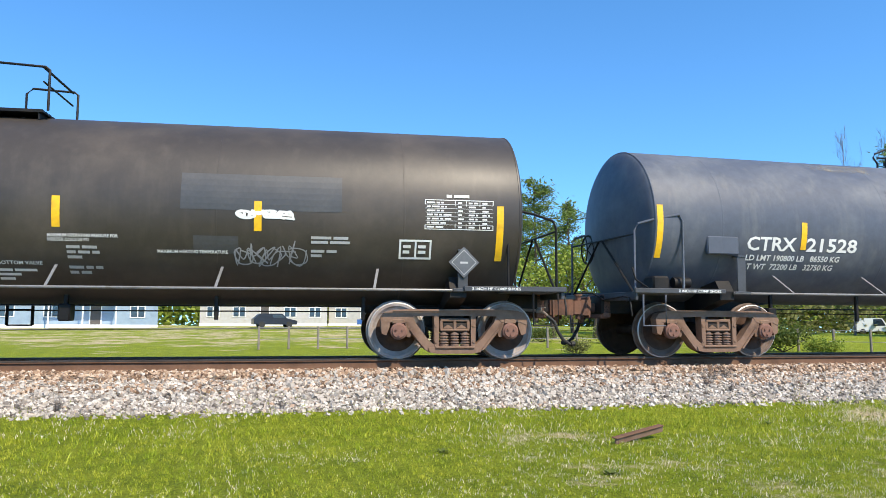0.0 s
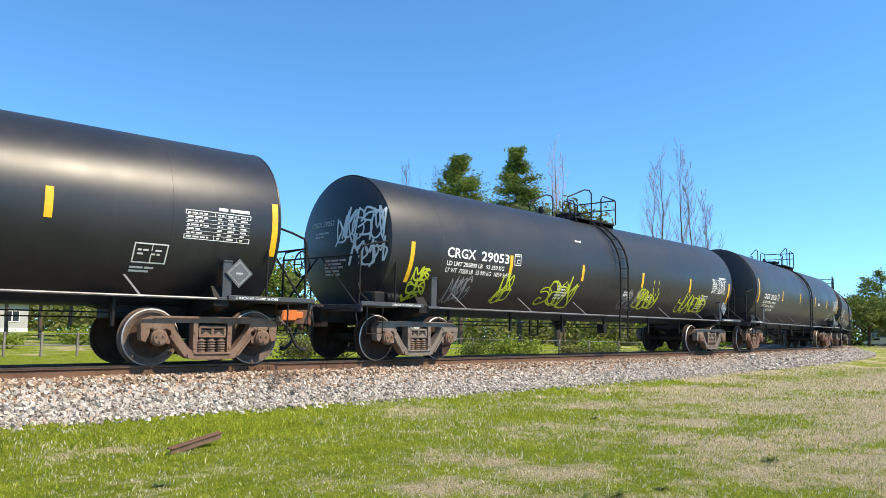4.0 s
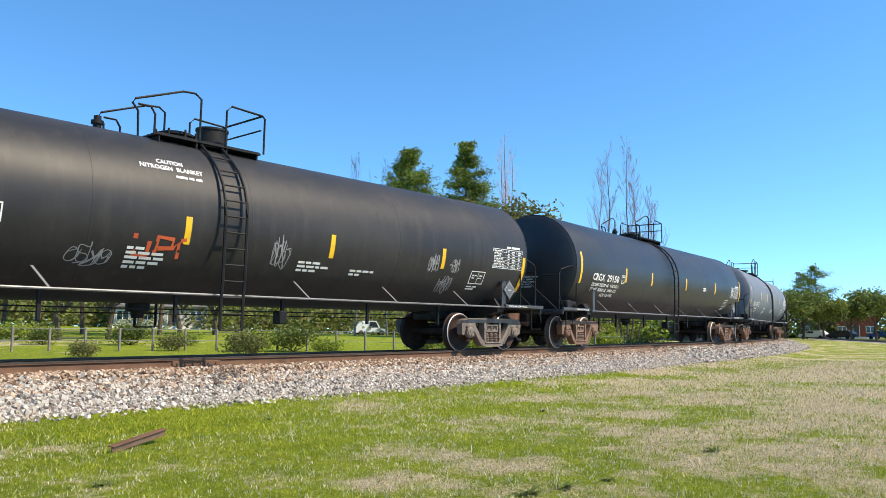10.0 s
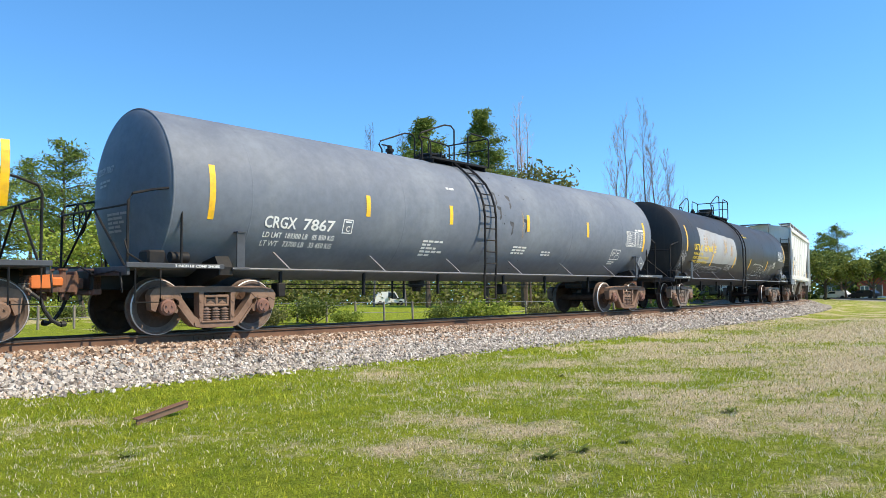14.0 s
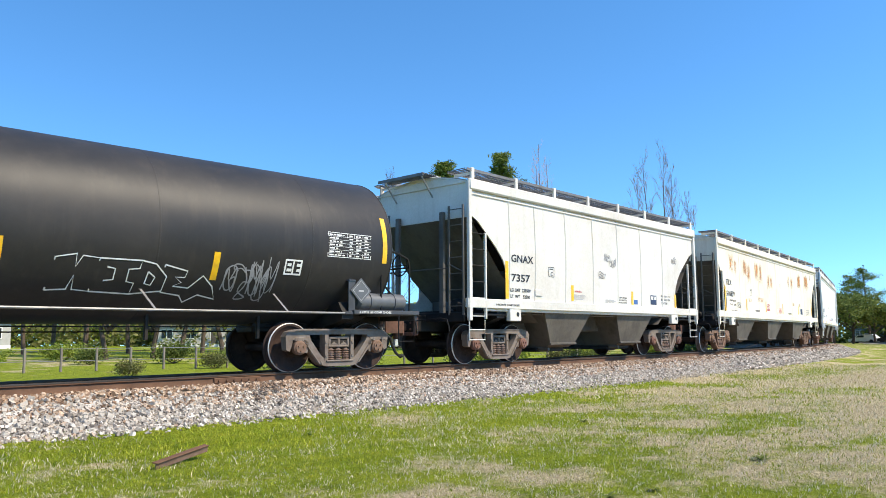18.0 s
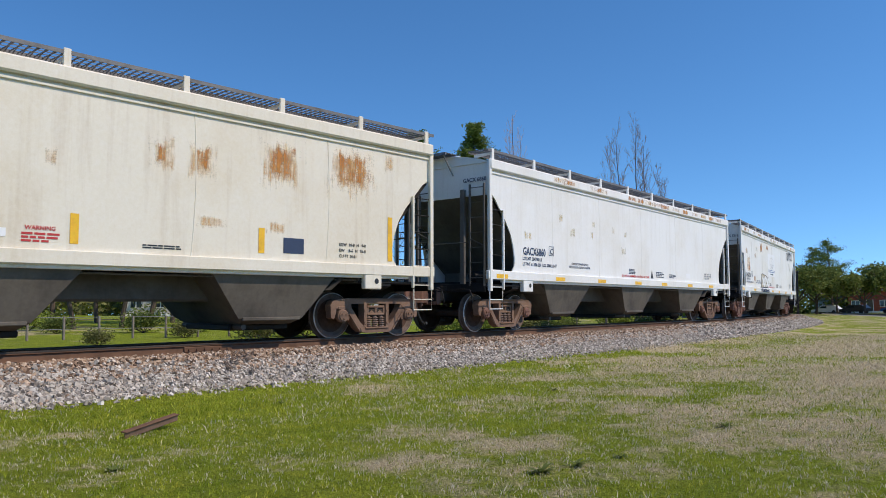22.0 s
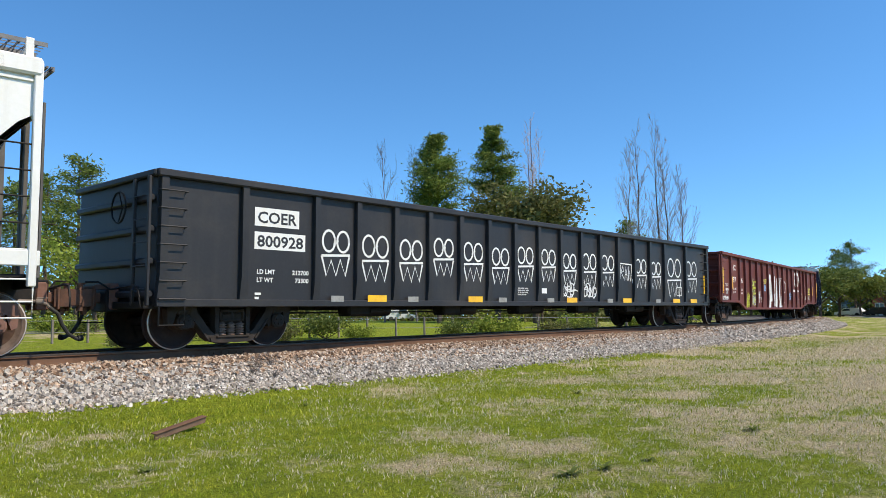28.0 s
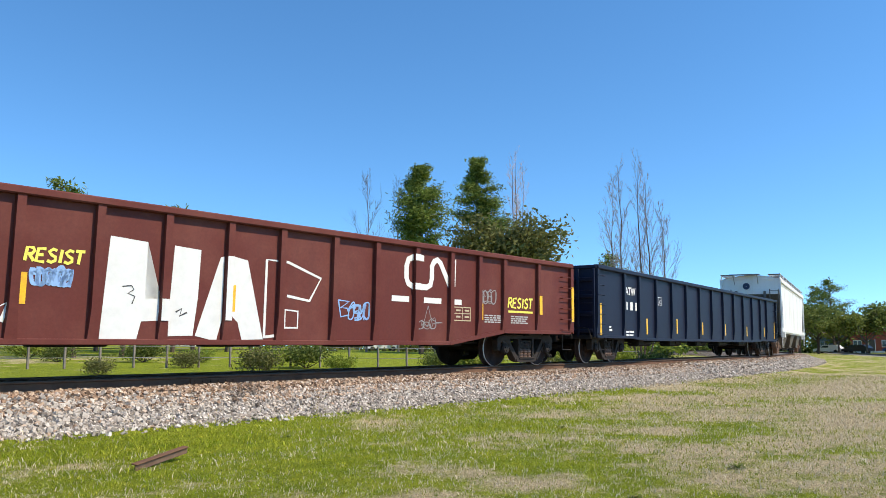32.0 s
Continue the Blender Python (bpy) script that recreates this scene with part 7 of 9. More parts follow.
bars_block(lay, car, 6.5, 1.25, 4, GREY_TXT, 0.03, 33, 0.6)
bars_block(lay, car, 7.5, 1.25, 4, GREY_TXT, 0.03, 34, 0.8)
Marks(lay).scrawl(-9.8, 0.92, 0.7, 0.16, 6, 0.025, 412).put("graffiti", SPRAY_WHITE, car)

# blue-black gondola
PR = (-10.45, -8.57, -7.4, -5.95, -4.47, -3.0, -1.5, 0.0, 1.5, 3.0, 4.47, 5.95, 7.4, 8.57, 10.45)
car, lay, half, xe = gondola("gondola", "blue-black steel gondola with white lettering", 266.3, 22.3, GON_NAVY, 2.74, 0.70, 0.76, PR, fish=1)
Marks(lay).text("ATW", -8.40, 2.09, 0.25, fit=0.78).put("lettering", WHITE_TXT, car, "white reporting mark")
Marks(lay).bars(-8.44, 1.87, [[0.2, 0.2, 0.12, 0.12]], 0.25).put("lettering", WHITE_TXT, car)
Marks(lay).outline(-5.68, 1.88, -5.37, 2.15, 0.02).text("C", -5.58, 1.93, 0.13).put("plate_mark", WHITE_TXT, car)
Marks(lay).bars(-8.37, 0.98, [[0.2, 0.35], [0.2, 0.3]], 0.06).bars(-9.6, 1.1, [[0.14], [0.2]], 0.05).put("lettering", WHITE_TXT, car)
strip_set(lay, car, [(-10.15, 0.82, 1.74), (-6.68, 0.89, 1.40), (-3.89, 0.95, 1.46), (-1.08, 0.95, 1.42), (1.89, 0.95, 1.42), (5.14, 0.95, 1.40), (8.2, 0.95, 1.4), (10.2, 0.85, 1.7)])

# last hopper in view
car, lay, half, xe = hopper_car("hopper_car", "tall white covered hopper with grey end", 288.7, 18.0, HOP_BRIGHT, HOP_END, seams=(-5.6, -2.8, 0.0, 2.8, 5.6))
hb = Marks(lambda u, v, off: (-(xe + 0.03) - off, -u, v))
hb.ring(-0.2, 3.72, 0.10, 0.10, 0.16).put("end_mark", NAVY_TXT, car, "dark round sign on the end")
strip_set(lay, car, [(-7.4, 1.5, 2.4)])


# ---- ground, track ----
def ground_z(x, y):
    """Height of the ground: level before the track, rising gently behind it."""
    back = y - float(np.interp(x, _cx, _cy))
    rise = 0.026 * max(0.0, min(back, 90.0) - 5.0)
    fade = 1.0 - 0.85 * min(1.0, max(0.0, (x - 60.0) / 60.0))
    return rise * fade


def dryness(nt):
    """How dry the sward is, about 0 to 1: wide patches, hand-sized tufts, greener towards the foot of the bank."""
    big = noise_node(nt, 0.42, 4, 0.6)
    mid = noise_node(nt, 1.5, 5, 0.65, seed=4)
    tuft = noise_node(nt, 6.5, 4, 0.7, seed=7)
    tc = nt.nodes.new("ShaderNodeTexCoord")
    dot = nt.nodes.new("ShaderNodeVectorMath")
    dot.operation = "DOT_PRODUCT"
    dot.inputs[1].default_value = (0.008, -0.013, 0)
    nt.links.new(tc.outputs["Object"], dot.inputs[0])
    cl = nt.nodes.new("ShaderNodeClamp")
    cl.inputs["Min"].default_value, cl.inputs["Max"].default_value = -0.10, 0.08
    nt.links.new(dot.outputs["Value"], cl.inputs["Value"])
    sep = nt.nodes.new("ShaderNodeSeparateXYZ")
    nt.links.new(tc.outputs["Object"], sep.inputs[0])
    far = nt.nodes.new("ShaderNodeMapRange")
    far.inputs["From Min"].default_value, far.inputs["From Max"].default_value = 30.0, 42.0
    far.inputs["To Min"].default_value, far.inputs["To Max"].default_value = 0.0, 0.42
    nt.links.new(sep.outputs["Y"], far.inputs["Value"])
    side = nt.nodes.new("ShaderNodeMapRange")
    side.inputs["From Min"].default_value, side.inputs["From Max"].default_value = 22.0, 40.0
    side.inputs["To Min"].default_value, side.inputs["To Max"].default_value = 1.0, -0.25
    nt.links.new(sep.outputs["X"], side.inputs["Value"])
    field = nt.nodes.new("ShaderNodeMath")
    field.operation = "MULTIPLY"
    nt.links.new(far.outputs[0], field.inputs[0])
    nt.links.new(side.outputs[0], field.inputs[1])
    bend = nt.nodes.new("ShaderNodeMapRange")
    bend.inputs["From Min"].default_value, bend.inputs["From Max"].default_value = 24.0, 44.0
    bend.inputs["To Min"].default_value, bend.inputs["To Max"].default_value = 0.0, -0.07
    nt.links.new(sep.outputs["X"], bend.inputs["Value"])
    add = nt.nodes.new("ShaderNodeMath")
    nt.links.new(cl.outputs[0], add.inputs[0])
    nt.links.new(bend.outputs[0], add.inputs[1])
    total = add.outputs[0]
    for src, k in ((big.outputs[0], 0.62), (mid.outputs[0], 0.34), (tuft.outputs[0], 0.14), (field.outputs[0], 0.28)):
        m = nt.nodes.new("ShaderNodeMath")
        m.operation = "MULTIPLY_ADD"
        m.inputs[1].default_value = k
        nt.links.new(src, m.inputs[0])
        nt.links.new(total, m.inputs[2])
        total = m.outputs[0]
    return total


def grass_material():
    m, nt, b = mat("grass_and_dry_stalks", 0.95, spec=0.15)
    mid = noise_node(nt, 2.2, 6, 0.7, seed=4)
    fine = noise_node(nt, 42.0, 5, 0.75, seed=9)
    speck = noise_node(nt, 120.0, 3, 0.7, seed=2)
    green = blend(nt, ramp(nt, mid.outputs[0], [(0.35, (0, 0, 0)), (0.65, (1, 1, 1))]), (0.15, 0.20, 0.010), (0.27, 0.31, 0.024))
    dry = blend(nt, fine.outputs[0], (0.38, 0.30, 0.17), (0.62, 0.51, 0.32))
    col = blend(nt, ramp(nt, dryness(nt), [(0.545, (0, 0, 0)), (0.625, (1, 1, 1))]), green, dry)
    col = blend(nt, 0.6, col, ramp(nt, fine.outputs[0], [(0.32, (0.03, 0.03, 0.03)), (0.68, (0.97, 0.97, 0.97))]), "OVERLAY")
    col = blend(nt, 0.35, col, ramp(nt, speck.outputs[0], [(0.35, (0.05, 0.05, 0.05)), (0.65, (0.95, 0.95, 0.95))]), "OVERLAY")
    nt.links.new(col, b.inputs["Base Color"])
    bump(nt, b, fine.outputs[0], 1.0, 0.05)
    return m


GRASS = grass_material()


def ground():
    g = Geo()
    xs = [-2500, -600, -200, -80] + list(range(-50, 121, 5)) + [160, 250, 700, 2500]
    ys = [-2500, -500, -100, -40] + list(range(-20, 101, 5)) + [150, 300, 900, 2500]
    for y in ys:
        g.v += [(x, y, ground_z(x, y)) for x in xs]
    n = len(xs)
    for j in range(len(ys) - 1):
        for i in range(n - 1):
            a = j * n + i
            g.f.append((a, a + 1, a + 1 + n, a + n))
            g.m.append(0)
    ob = part("ground", g, GRASS, weld=False)
    return tagged(ob, "patchy spring grass with dry straw-coloured areas", "grass", kind="structure")


GROUND = ground()


def swept(g, section, m=0, s0=-120, s1=200, step=1.0, closed=True):
    """A cross-section of (off, z) drawn along the track."""
    rings = []
    for s in np.arange(s0, s1 + 0.01, step):
        t = np.interp(s, _S, _th)
        x, y = np.interp(s, _S, _cx), np.interp(s, _S, _cy)
        rings.append([(x + o * math.sin(t), y + o * math.cos(t), z) for o, z in section])
    return g.loft(rings, m, True, True, closed)


# stone tones kept low: shade in the gaps between loose stones is coloured in
def ballast_material(name):
    m, nt, b = mat(name, 0.9, spec=0.25)
    tc = nt.nodes.new("ShaderNodeTexCoord")
    vo = nt.nodes.new("ShaderNodeTexVoronoi")
    vo.inputs["Scale"].default_value = 18.0
    nt.links.new(tc.outputs["Object"], vo.inputs["Vector"])
    col = ramp(nt, vo.outputs["Color"], [(0.0, (0.06, 0.05, 0.042)), (0.3, (0.13, 0.11, 0.09)), (0.6, (0.20, 0.17, 0.145)), (0.85, (0.28, 0.25, 0.22)), (1.0, (0.22, 0.15, 0.10))])
    nt.links.new(col, b.inputs["Base Color"])
    bump(nt, b, vo.outputs["Distance"], 1.0, 0.05)
    return m


BALLAST = ballast_material("shade_darkened_stone_bed")
bed = part("ballast_bed", swept(Geo(), [(-2.75, -0.15), (-2.72, 0.085), (-1.55, ZR - 0.20), (-0.5, ZR - 0.16), (0.5, ZR - 0.16), (1.62, ZR - 0.20), (3.3, 0.02), (3.3, -0.15)]), BALLAST)
verge = part("verge", swept(Geo(), [(-4.4, -0.03), (-3.7, 0.03), (-3.1, 0.085), (-2.64, 0.118), (-2.5, 0.10), (-2.5, -0.1)]), GRASS)
tagged(verge, "grassy verge that rises to the foot of the stones", "grass", kind="structure")
tagged(bed, "pale crushed-stone ballast bed under the rails", "ballast", kind="structure")


def rail_section(off):
    h = [(-0.075, 0.0), (0.075, 0.0), (0.075, 0.012), (0.02, 0.035), (0.009, 0.06), (0.009, 0.125), (0.034, 0.138), (0.037, 0.165), (0.028, 0.178)]
    full = h + [(-a, z) for a, z in reversed(h[2:])]
    return [(off + a, ZR - 0.178 + z) for a, z in full]


for off in (-0.7525, 0.7525):
    g = Geo()
    swept(g, rail_section(off))
    r = thing("rail", "rust-brown steel rail with polished running head", "rail", "rails of the curved track", kind="structure")
    part("rail_web", g, RAIL_SIDE, r)
    g = Geo()
    swept(g, [(off - 0.0385, ZR - 0.022), (off + 0.0385, ZR - 0.022), (off + 0.0385, ZR - 0.008), (off + 0.026, ZR + 0.002), (off - 0.026, ZR + 0.002), (off - 0.0385, ZR - 0.008)])
    part("rail_head", g, RAIL_TOP, r)




# ---- trees and shrubs ----
def leaf_material(name, a, b_, rough=0.75, trans=0.35):
    m, nt, b = mat(name, rough, spec=0.2)
    geo = nt.nodes.new("ShaderNodeNewGeometry")
    n = noise_node(nt, 0.5, 3)
    c = blend(nt, geo.outputs["Random Per Island"], a, b_)
    c = blend(nt, 0.35, c, ramp(nt, n.outputs[0], [(0.3, (0.1, 0.1, 0.1)), (0.7, (0.9, 0.9, 0.9))]), "OVERLAY")
    nt.links.new(c, b.inputs["Base Color"])
    b.inputs["Subsurface Weight"].default_value = 0.0
    tr = nt.nodes.new("ShaderNodeBsdfTranslucent")
    nt.links.new(c, tr.inputs["Color"])
    mx = nt.nodes.new("ShaderNodeMixShader")
    mx.inputs[0].default_value = trans
    out = nt.nodes["Material Output"]
    nt.links.new(b.outputs[0], mx.inputs[1])
    nt.links.new(tr.outputs[0], mx.inputs[2])
    nt.links.new(mx.outputs[0], out.inputs["Surface"])
    return m


PINE_LEAF = leaf_material("pine_needles", (0.06, 0.11, 0.022), (0.26, 0.32, 0.07))
SPRING_LEAF = leaf_material("fresh_spring_leaves", (0.14, 0.21, 0.025), (0.34, 0.39, 0.07))
OLIVE_LEAF = leaf_material("olive_brown_foliage", (0.11, 0.12, 0.04), (0.22, 0.22, 0.08))
OAK_LEAF = leaf_material("mid_green_leaves", (0.08, 0.12, 0.028), (0.21, 0.25, 0.065))
FAR_LEAF = leaf_material("olive_green_leaves", (0.11, 0.15, 0.03), (0.27, 0.30, 0.075))
BARK = worn("grey_brown_bark", (0.12, 0.09, 0.07), (0.065, 0.05, 0.04), 0.95, scale=4.0, relief=0.6, spec=0.1)
TWIG = plain("pale_reddish_twigs", (0.42, 0.34, 0.33), 0.9)
TWIG_DARK = plain("grey_twigs", (0.16, 0.14, 0.13), 0.9)


def limb(g, p, d, length, r, depth, rnd, spread=0.5, rise=0.15, kids=3, tips=None, taper=0.62, segs=3, minr=0.006):
    """A tapering, slightly crooked limb with its branches."""
    pts, q, dd = [p], p.copy(), d.normalized()
    for k in range(segs):
        dd = (dd + Vector((rnd.uniform(-1, 1), rnd.uniform(-1, 1), rnd.uniform(-0.6, 1) * 0.8)) * 0.10 + Vector((0, 0, rise * 0.12))).normalized()
        q = q + dd * (length / segs)
        pts.append(q.copy())
    n = 7 if r > 0.06 else 4 if r > 0.02 else 3
    rings = []
    for k, a in enumerate(pts):
        rr = max(minr, r * (1 - (1 - taper) * k / segs))
        t = (pts[min(k + 1, segs)] - pts[max(k - 1, 0)]).normalized()
        u = t.cross(Vector((0.31, 0.77, 0.2))).normalized()
        w = u.cross(t)
        rings.append([a + (u * math.cos(2 * math.pi * j / n) + w * math.sin(2 * math.pi * j / n)) * rr for j in range(n)])
    g.loft(rings, 0, True, True)
    if tips is not None:
        tips.append((q.copy(), depth, r))
    if depth <= 0:
        return
    for k in range(kids):
        f = rnd.uniform(0.35, 1.0) if k else 1.0
        i = min(segs - 1, int(f * segs))
        base = pts[i].lerp(pts[i + 1], f * segs - i if f < 1 else 1.0)
        side = Vector((rnd.uniform(-1, 1), rnd.uniform(-1, 1), rnd.uniform(-0.2, 0.6)))
        nd = (dd * (1 - spread) + side.normalized() * spread + Vector((0, 0, rise))).normalized()
        limb(g, base, nd, length * rnd.uniform(0.55, 0.8), r * taper * rnd.uniform(0.6, 0.85), depth - 1, rnd, spread, rise, kids, tips, taper, segs, minr)


def leaves(g, centre, size, count, leaf, rnd, flat=0.7, slim=0.55):
    """A loose clump of small leaf blades round a point."""
    for _ in range(count):
        v = Vector((rnd.gauss(0, 1), rnd.gauss(0, 1), rnd.gauss(0, flat))) * size * 0.5
        c = centre + v
        a = Vector((rnd.uniform(-1, 1), rnd.uniform(-1, 1), rnd.uniform(-0.7, 0.7))).normalized() * leaf
        b = a.cross(Vector((rnd.uniform(-1, 1), rnd.uniform(-1, 1), rnd.uniform(-1, 1)))).normalized() * leaf * slim
        g.face([c - a, c + b, c + a, c - b])


def pine(h, crown_r, seed, clear=0.35, leaf=0.20, mat_=None, n=42, point=0.6, dense=26):
    """Trunk and whorled limbs with tufts of needles; uneven, gappy outline."""
    rnd = random.Random(seed)
    tr, cr = Geo(), Geo()
    top = Vector((rnd.uniform(-0.3, 0.3), rnd.uniform(-0.3, 0.3), h))
    pts = [Vector((0, 0, -0.1))] + [Vector((top.x * k / 6 + rnd.uniform(-0.08, 0.08), top.y * k / 6 + rnd.uniform(-0.08, 0.08), h * k / 6)) for k in range(1, 7)]
    rings = []
    for k, p in enumerate(pts):
        r = h * 0.014 * (1 - 0.85 * k / 6) + 0.02
        rings.append([p + Vector((math.cos(2 * math.pi * j / 8) * r, math.sin(2 * math.pi * j / 8) * r, 0)) for j in range(8)])
    tr.loft(rings, 0, True, True)
    for k in range(n):
        f = clear + (1 - clear) * (k + rnd.random()) / n
        z = h * f
        a = rnd.uniform(0, 2 * math.pi)
        q_ = (f - clear) / (1 - clear)
        prof = min(1.0, 0.45 + 2.2 * q_) * (1 - max(0.0, q_ - 0.35) / 0.65) ** point
        L = crown_r * max(0.22, prof) * rnd.uniform(0.55, 1.15)
        base = Vector((top.x * f, top.y * f, z))
        d = Vector((math.cos(a), math.sin(a), rnd.uniform(0.05, 0.5)))
        end = base + d.normalized() * L
        tr.tube([base, base.lerp(end, 0.5) + Vector((0, 0, 0.08 * L)), end], 0.02 + 0.012 * L, 4)
        for q in range(3):
            leaves(cr, base.lerp(end, 0.42 + 0.29 * q) + Vector((rnd.uniform(-0.15, 0.15), rnd.uniform(-0.15, 0.15), 0.12)), 0.42 + 0.20 * L, int(dense + 14 * L), leaf * 0.9, rnd, 0.55, 0.22)
    leaves(cr, top, 0.8, 40, leaf, rnd)
    return tr.mesh("trunk", BARK, weld=False), cr.mesh("crown", mat_ or PINE_LEAF, smooth=False, weld=False)


def broadleaf(h, spread, seed, leaf=0.22, mat_=None, depth=3, dense=34, trunk=0.3, size=1.0):
    rnd = random.Random(seed)
    tr, cr, tips = Geo(), Geo(), []
    limb(tr, Vector((0, 0, -0.1)), Vector((rnd.uniform(-0.1, 0.1), rnd.uniform(-0.1, 0.1), 1)), h * trunk, h * 0.022, 0, rnd, segs=3, taper=0.8)
    for k in range(6):
        a = k * 1.05 + rnd.uniform(-0.3, 0.3)
        d = Vector((math.cos(a) * spread / h * 1.5, math.sin(a) * spread / h * 1.5, rnd.uniform(0.6, 1.3)))
        limb(tr, Vector((0, 0, h * trunk * rnd.uniform(0.7, 1.0))), d, h * 0.30, h * 0.012, depth - 1, rnd, 0.55, 0.12, 3, tips)
    for p, dep, r in tips:
        leaves(cr, p, h * 0.105 * size, dense, leaf, rnd)
    return tr.mesh("trunk", BARK, weld=False), cr.mesh("crown", mat_ or SPRING_LEAF, smooth=False, weld=False)


def bare(h, seed, stems=((0.0, 0.0, 1.0),), reach=0.16, mat_=None, n=42):
    """Leafless tree: slim leaders with many steep side branches that split into fine twigs."""
    rnd = random.Random(seed)
    tr, g = Geo(), Geo()
    for sx, sy, f in stems:
        top = h * f
        r0 = 0.0065 * top
        pts = [Vector((sx * (0.25 + 0.75 * min(1, k / 3)) + rnd.uniform(-0.12, 0.12), sy + rnd.uniform(-0.12, 0.12), -0.1 + top * k / 7)) for k in range(8)]
        rings = [[p + Vector((math.cos(2 * math.pi * j / 6), math.sin(2 * math.pi * j / 6), 0)) * (r0 * (1 - 0.93 * k / 7)) for j in range(6)] for k, p in enumerate(pts)]
        tr.loft(rings, 0, True, True)
        for k in range(n):
            q = 0.16 + 0.82 * (k + rnd.random()) / n
            i = min(6, int(q * 7))
            base = pts[i].lerp(pts[i + 1], q * 7 - i)
            an = rnd.uniform(0, 6.28)
            L = h * reach * (1.25 - q) * rnd.uniform(0.7, 1.35) + 0.25
            out = rnd.uniform(0.22, 0.45 + 0.4 * (1 - q))
            d = Vector((math.cos(an) * out, math.sin(an) * out, 1.0)).normalized()
            mid = base + d * L * 0.5 + Vector((0, 0, -0.04 * L))
            end = base + d * L + Vector((rnd.uniform(-0.1, 0.1), rnd.uniform(-0.1, 0.1), 0.10)) * L
            rr = max(0.009, r0 * 0.34 * (1.1 - q))
            tube_taper(g, [base, mid, end], rr)
            for w in range(8):
                u = rnd.uniform(0.25, 1.0)
                p = base.lerp(mid, u * 2) if u < 0.5 else mid.lerp(end, u * 2 - 1)
                e = (d + Vector((rnd.uniform(-1, 1), rnd.uniform(-1, 1), rnd.uniform(-0.2, 0.8))) * 0.55).normalized() * L * rnd.uniform(0.22, 0.5)
                tube_taper(g, [p, p + e * 0.5 + Vector((0, 0, 0.03)), p + e], 0.009)
                for v in range(2):
                    p2 = p + e * rnd.uniform(0.3, 0.9)
                    e2 = (e.normalized() + Vector((rnd.uniform(-1, 1), rnd.uniform(-1, 1), rnd.uniform(-0.2, 0.9))) * 0.6).normalized() * L * 0.16
                    tube_taper(g, [p2, p2 + e2], 0.007)
    return tr.mesh("trunk", BARK if mat_ is None else mat_, weld=False), g.mesh("bare_crown", mat_ or TWIG, weld=False)


def tube_taper(g, pts, r):
    """A thin three-sided tapering twig."""
    n = len(pts)
    d = (pts[-1] - pts[0]).normalized()
    u = d.cross(Vector((0.3, 0.8, 0.1))).normalized()
    w = u.cross(d)
    g.loft([[p + (u * math.cos(2.094 * j) + w * math.sin(2.094 * j)) * (r * (1 - 0.65 * k / (n - 1))) for j in range(3)] for k, p in enumerate(pts)], 0, False, False)


def plant_tree(name, label, x, y, meshes, rot=0.0, scale=1.0, group="", category="tree"):
    t = thing(name, label, category, group, at=Matrix.LocRotScale((x, y, ground_z(x, y) - 0.05), Euler((0, 0, rot)), (scale,) * 3))
    for me in meshes:
        part(me.name.split(".")[0], me, None, t)
    return t


def polar(bearing, dist):
    """Plan place at a bearing, degrees clockwise from straight ahead, and a distance."""
    return dist * math.sin(radians(bearing)), dist * math.cos(radians(bearing))


PINE_A = pine(17.9, 2.8, 11, 0.55, 0.24, n=78, point=0.8, dense=44)
PINE_B = pine(20.0, 3.3, 23, 0.40, 0.24, n=84, point=0.75, dense=46)
PINE_C = pine(11.0, 3.2, 5, 0.25, 0.20, n=40)
PINE_D = pine(12.0, 3.0, 8, 0.40, 0.20, n=36)
OAK_A = broadleaf(14.0, 5.5, 3, 0.22, OLIVE_LEAF, 3, 130, 0.3, 1.2)
LEAFY_A = broadleaf(9.0, 6.0, 31, 0.17, SPRING_LEAF, 3, 26)
LEAFY_B = broadleaf(10.5, 7.5, 37, 0.25, OAK_LEAF, 3, 42, 0.265)
LEAFY_C = broadleaf(9.5, 7.5, 41, 0.25, FAR_LEAF, 3, 42, 0.265)
BUSH_A = broadleaf(2.3, 2.6, 51, 0.08, SPRING_LEAF, 3, 26, 0.03, 1.7)
BUSH_B = broadleaf(2.5, 2.8, 57, 0.08, OAK_LEAF, 3, 24, 0.03, 1.7)
BUSH_C = broadleaf(2.1, 2.6, 61, 0.07, OLIVE_LEAF, 3, 16, 0.03, 1.7)
BARE_A = bare(16.2, 71, ((0.35, 0, 1.0), (-1.0, 0.6, 0.97), (1.1, 0.5, 0.90), (-2.0, -0.4, 0.84), (2.1, -0.3, 0.74)), 0.17, None, 40)
BARE_B = bare(24.0, 77, ((0.0, 0, 1.0), (1.7, 0.5, 0.86), (-1.0, 0.3, 0.9), (0.9, -0.5, 0.92)), 0.13, None, 34)
BARE_C = bare(18.5, 83, ((0, 0, 1.0),), 0.22, TWIG_DARK, 26)

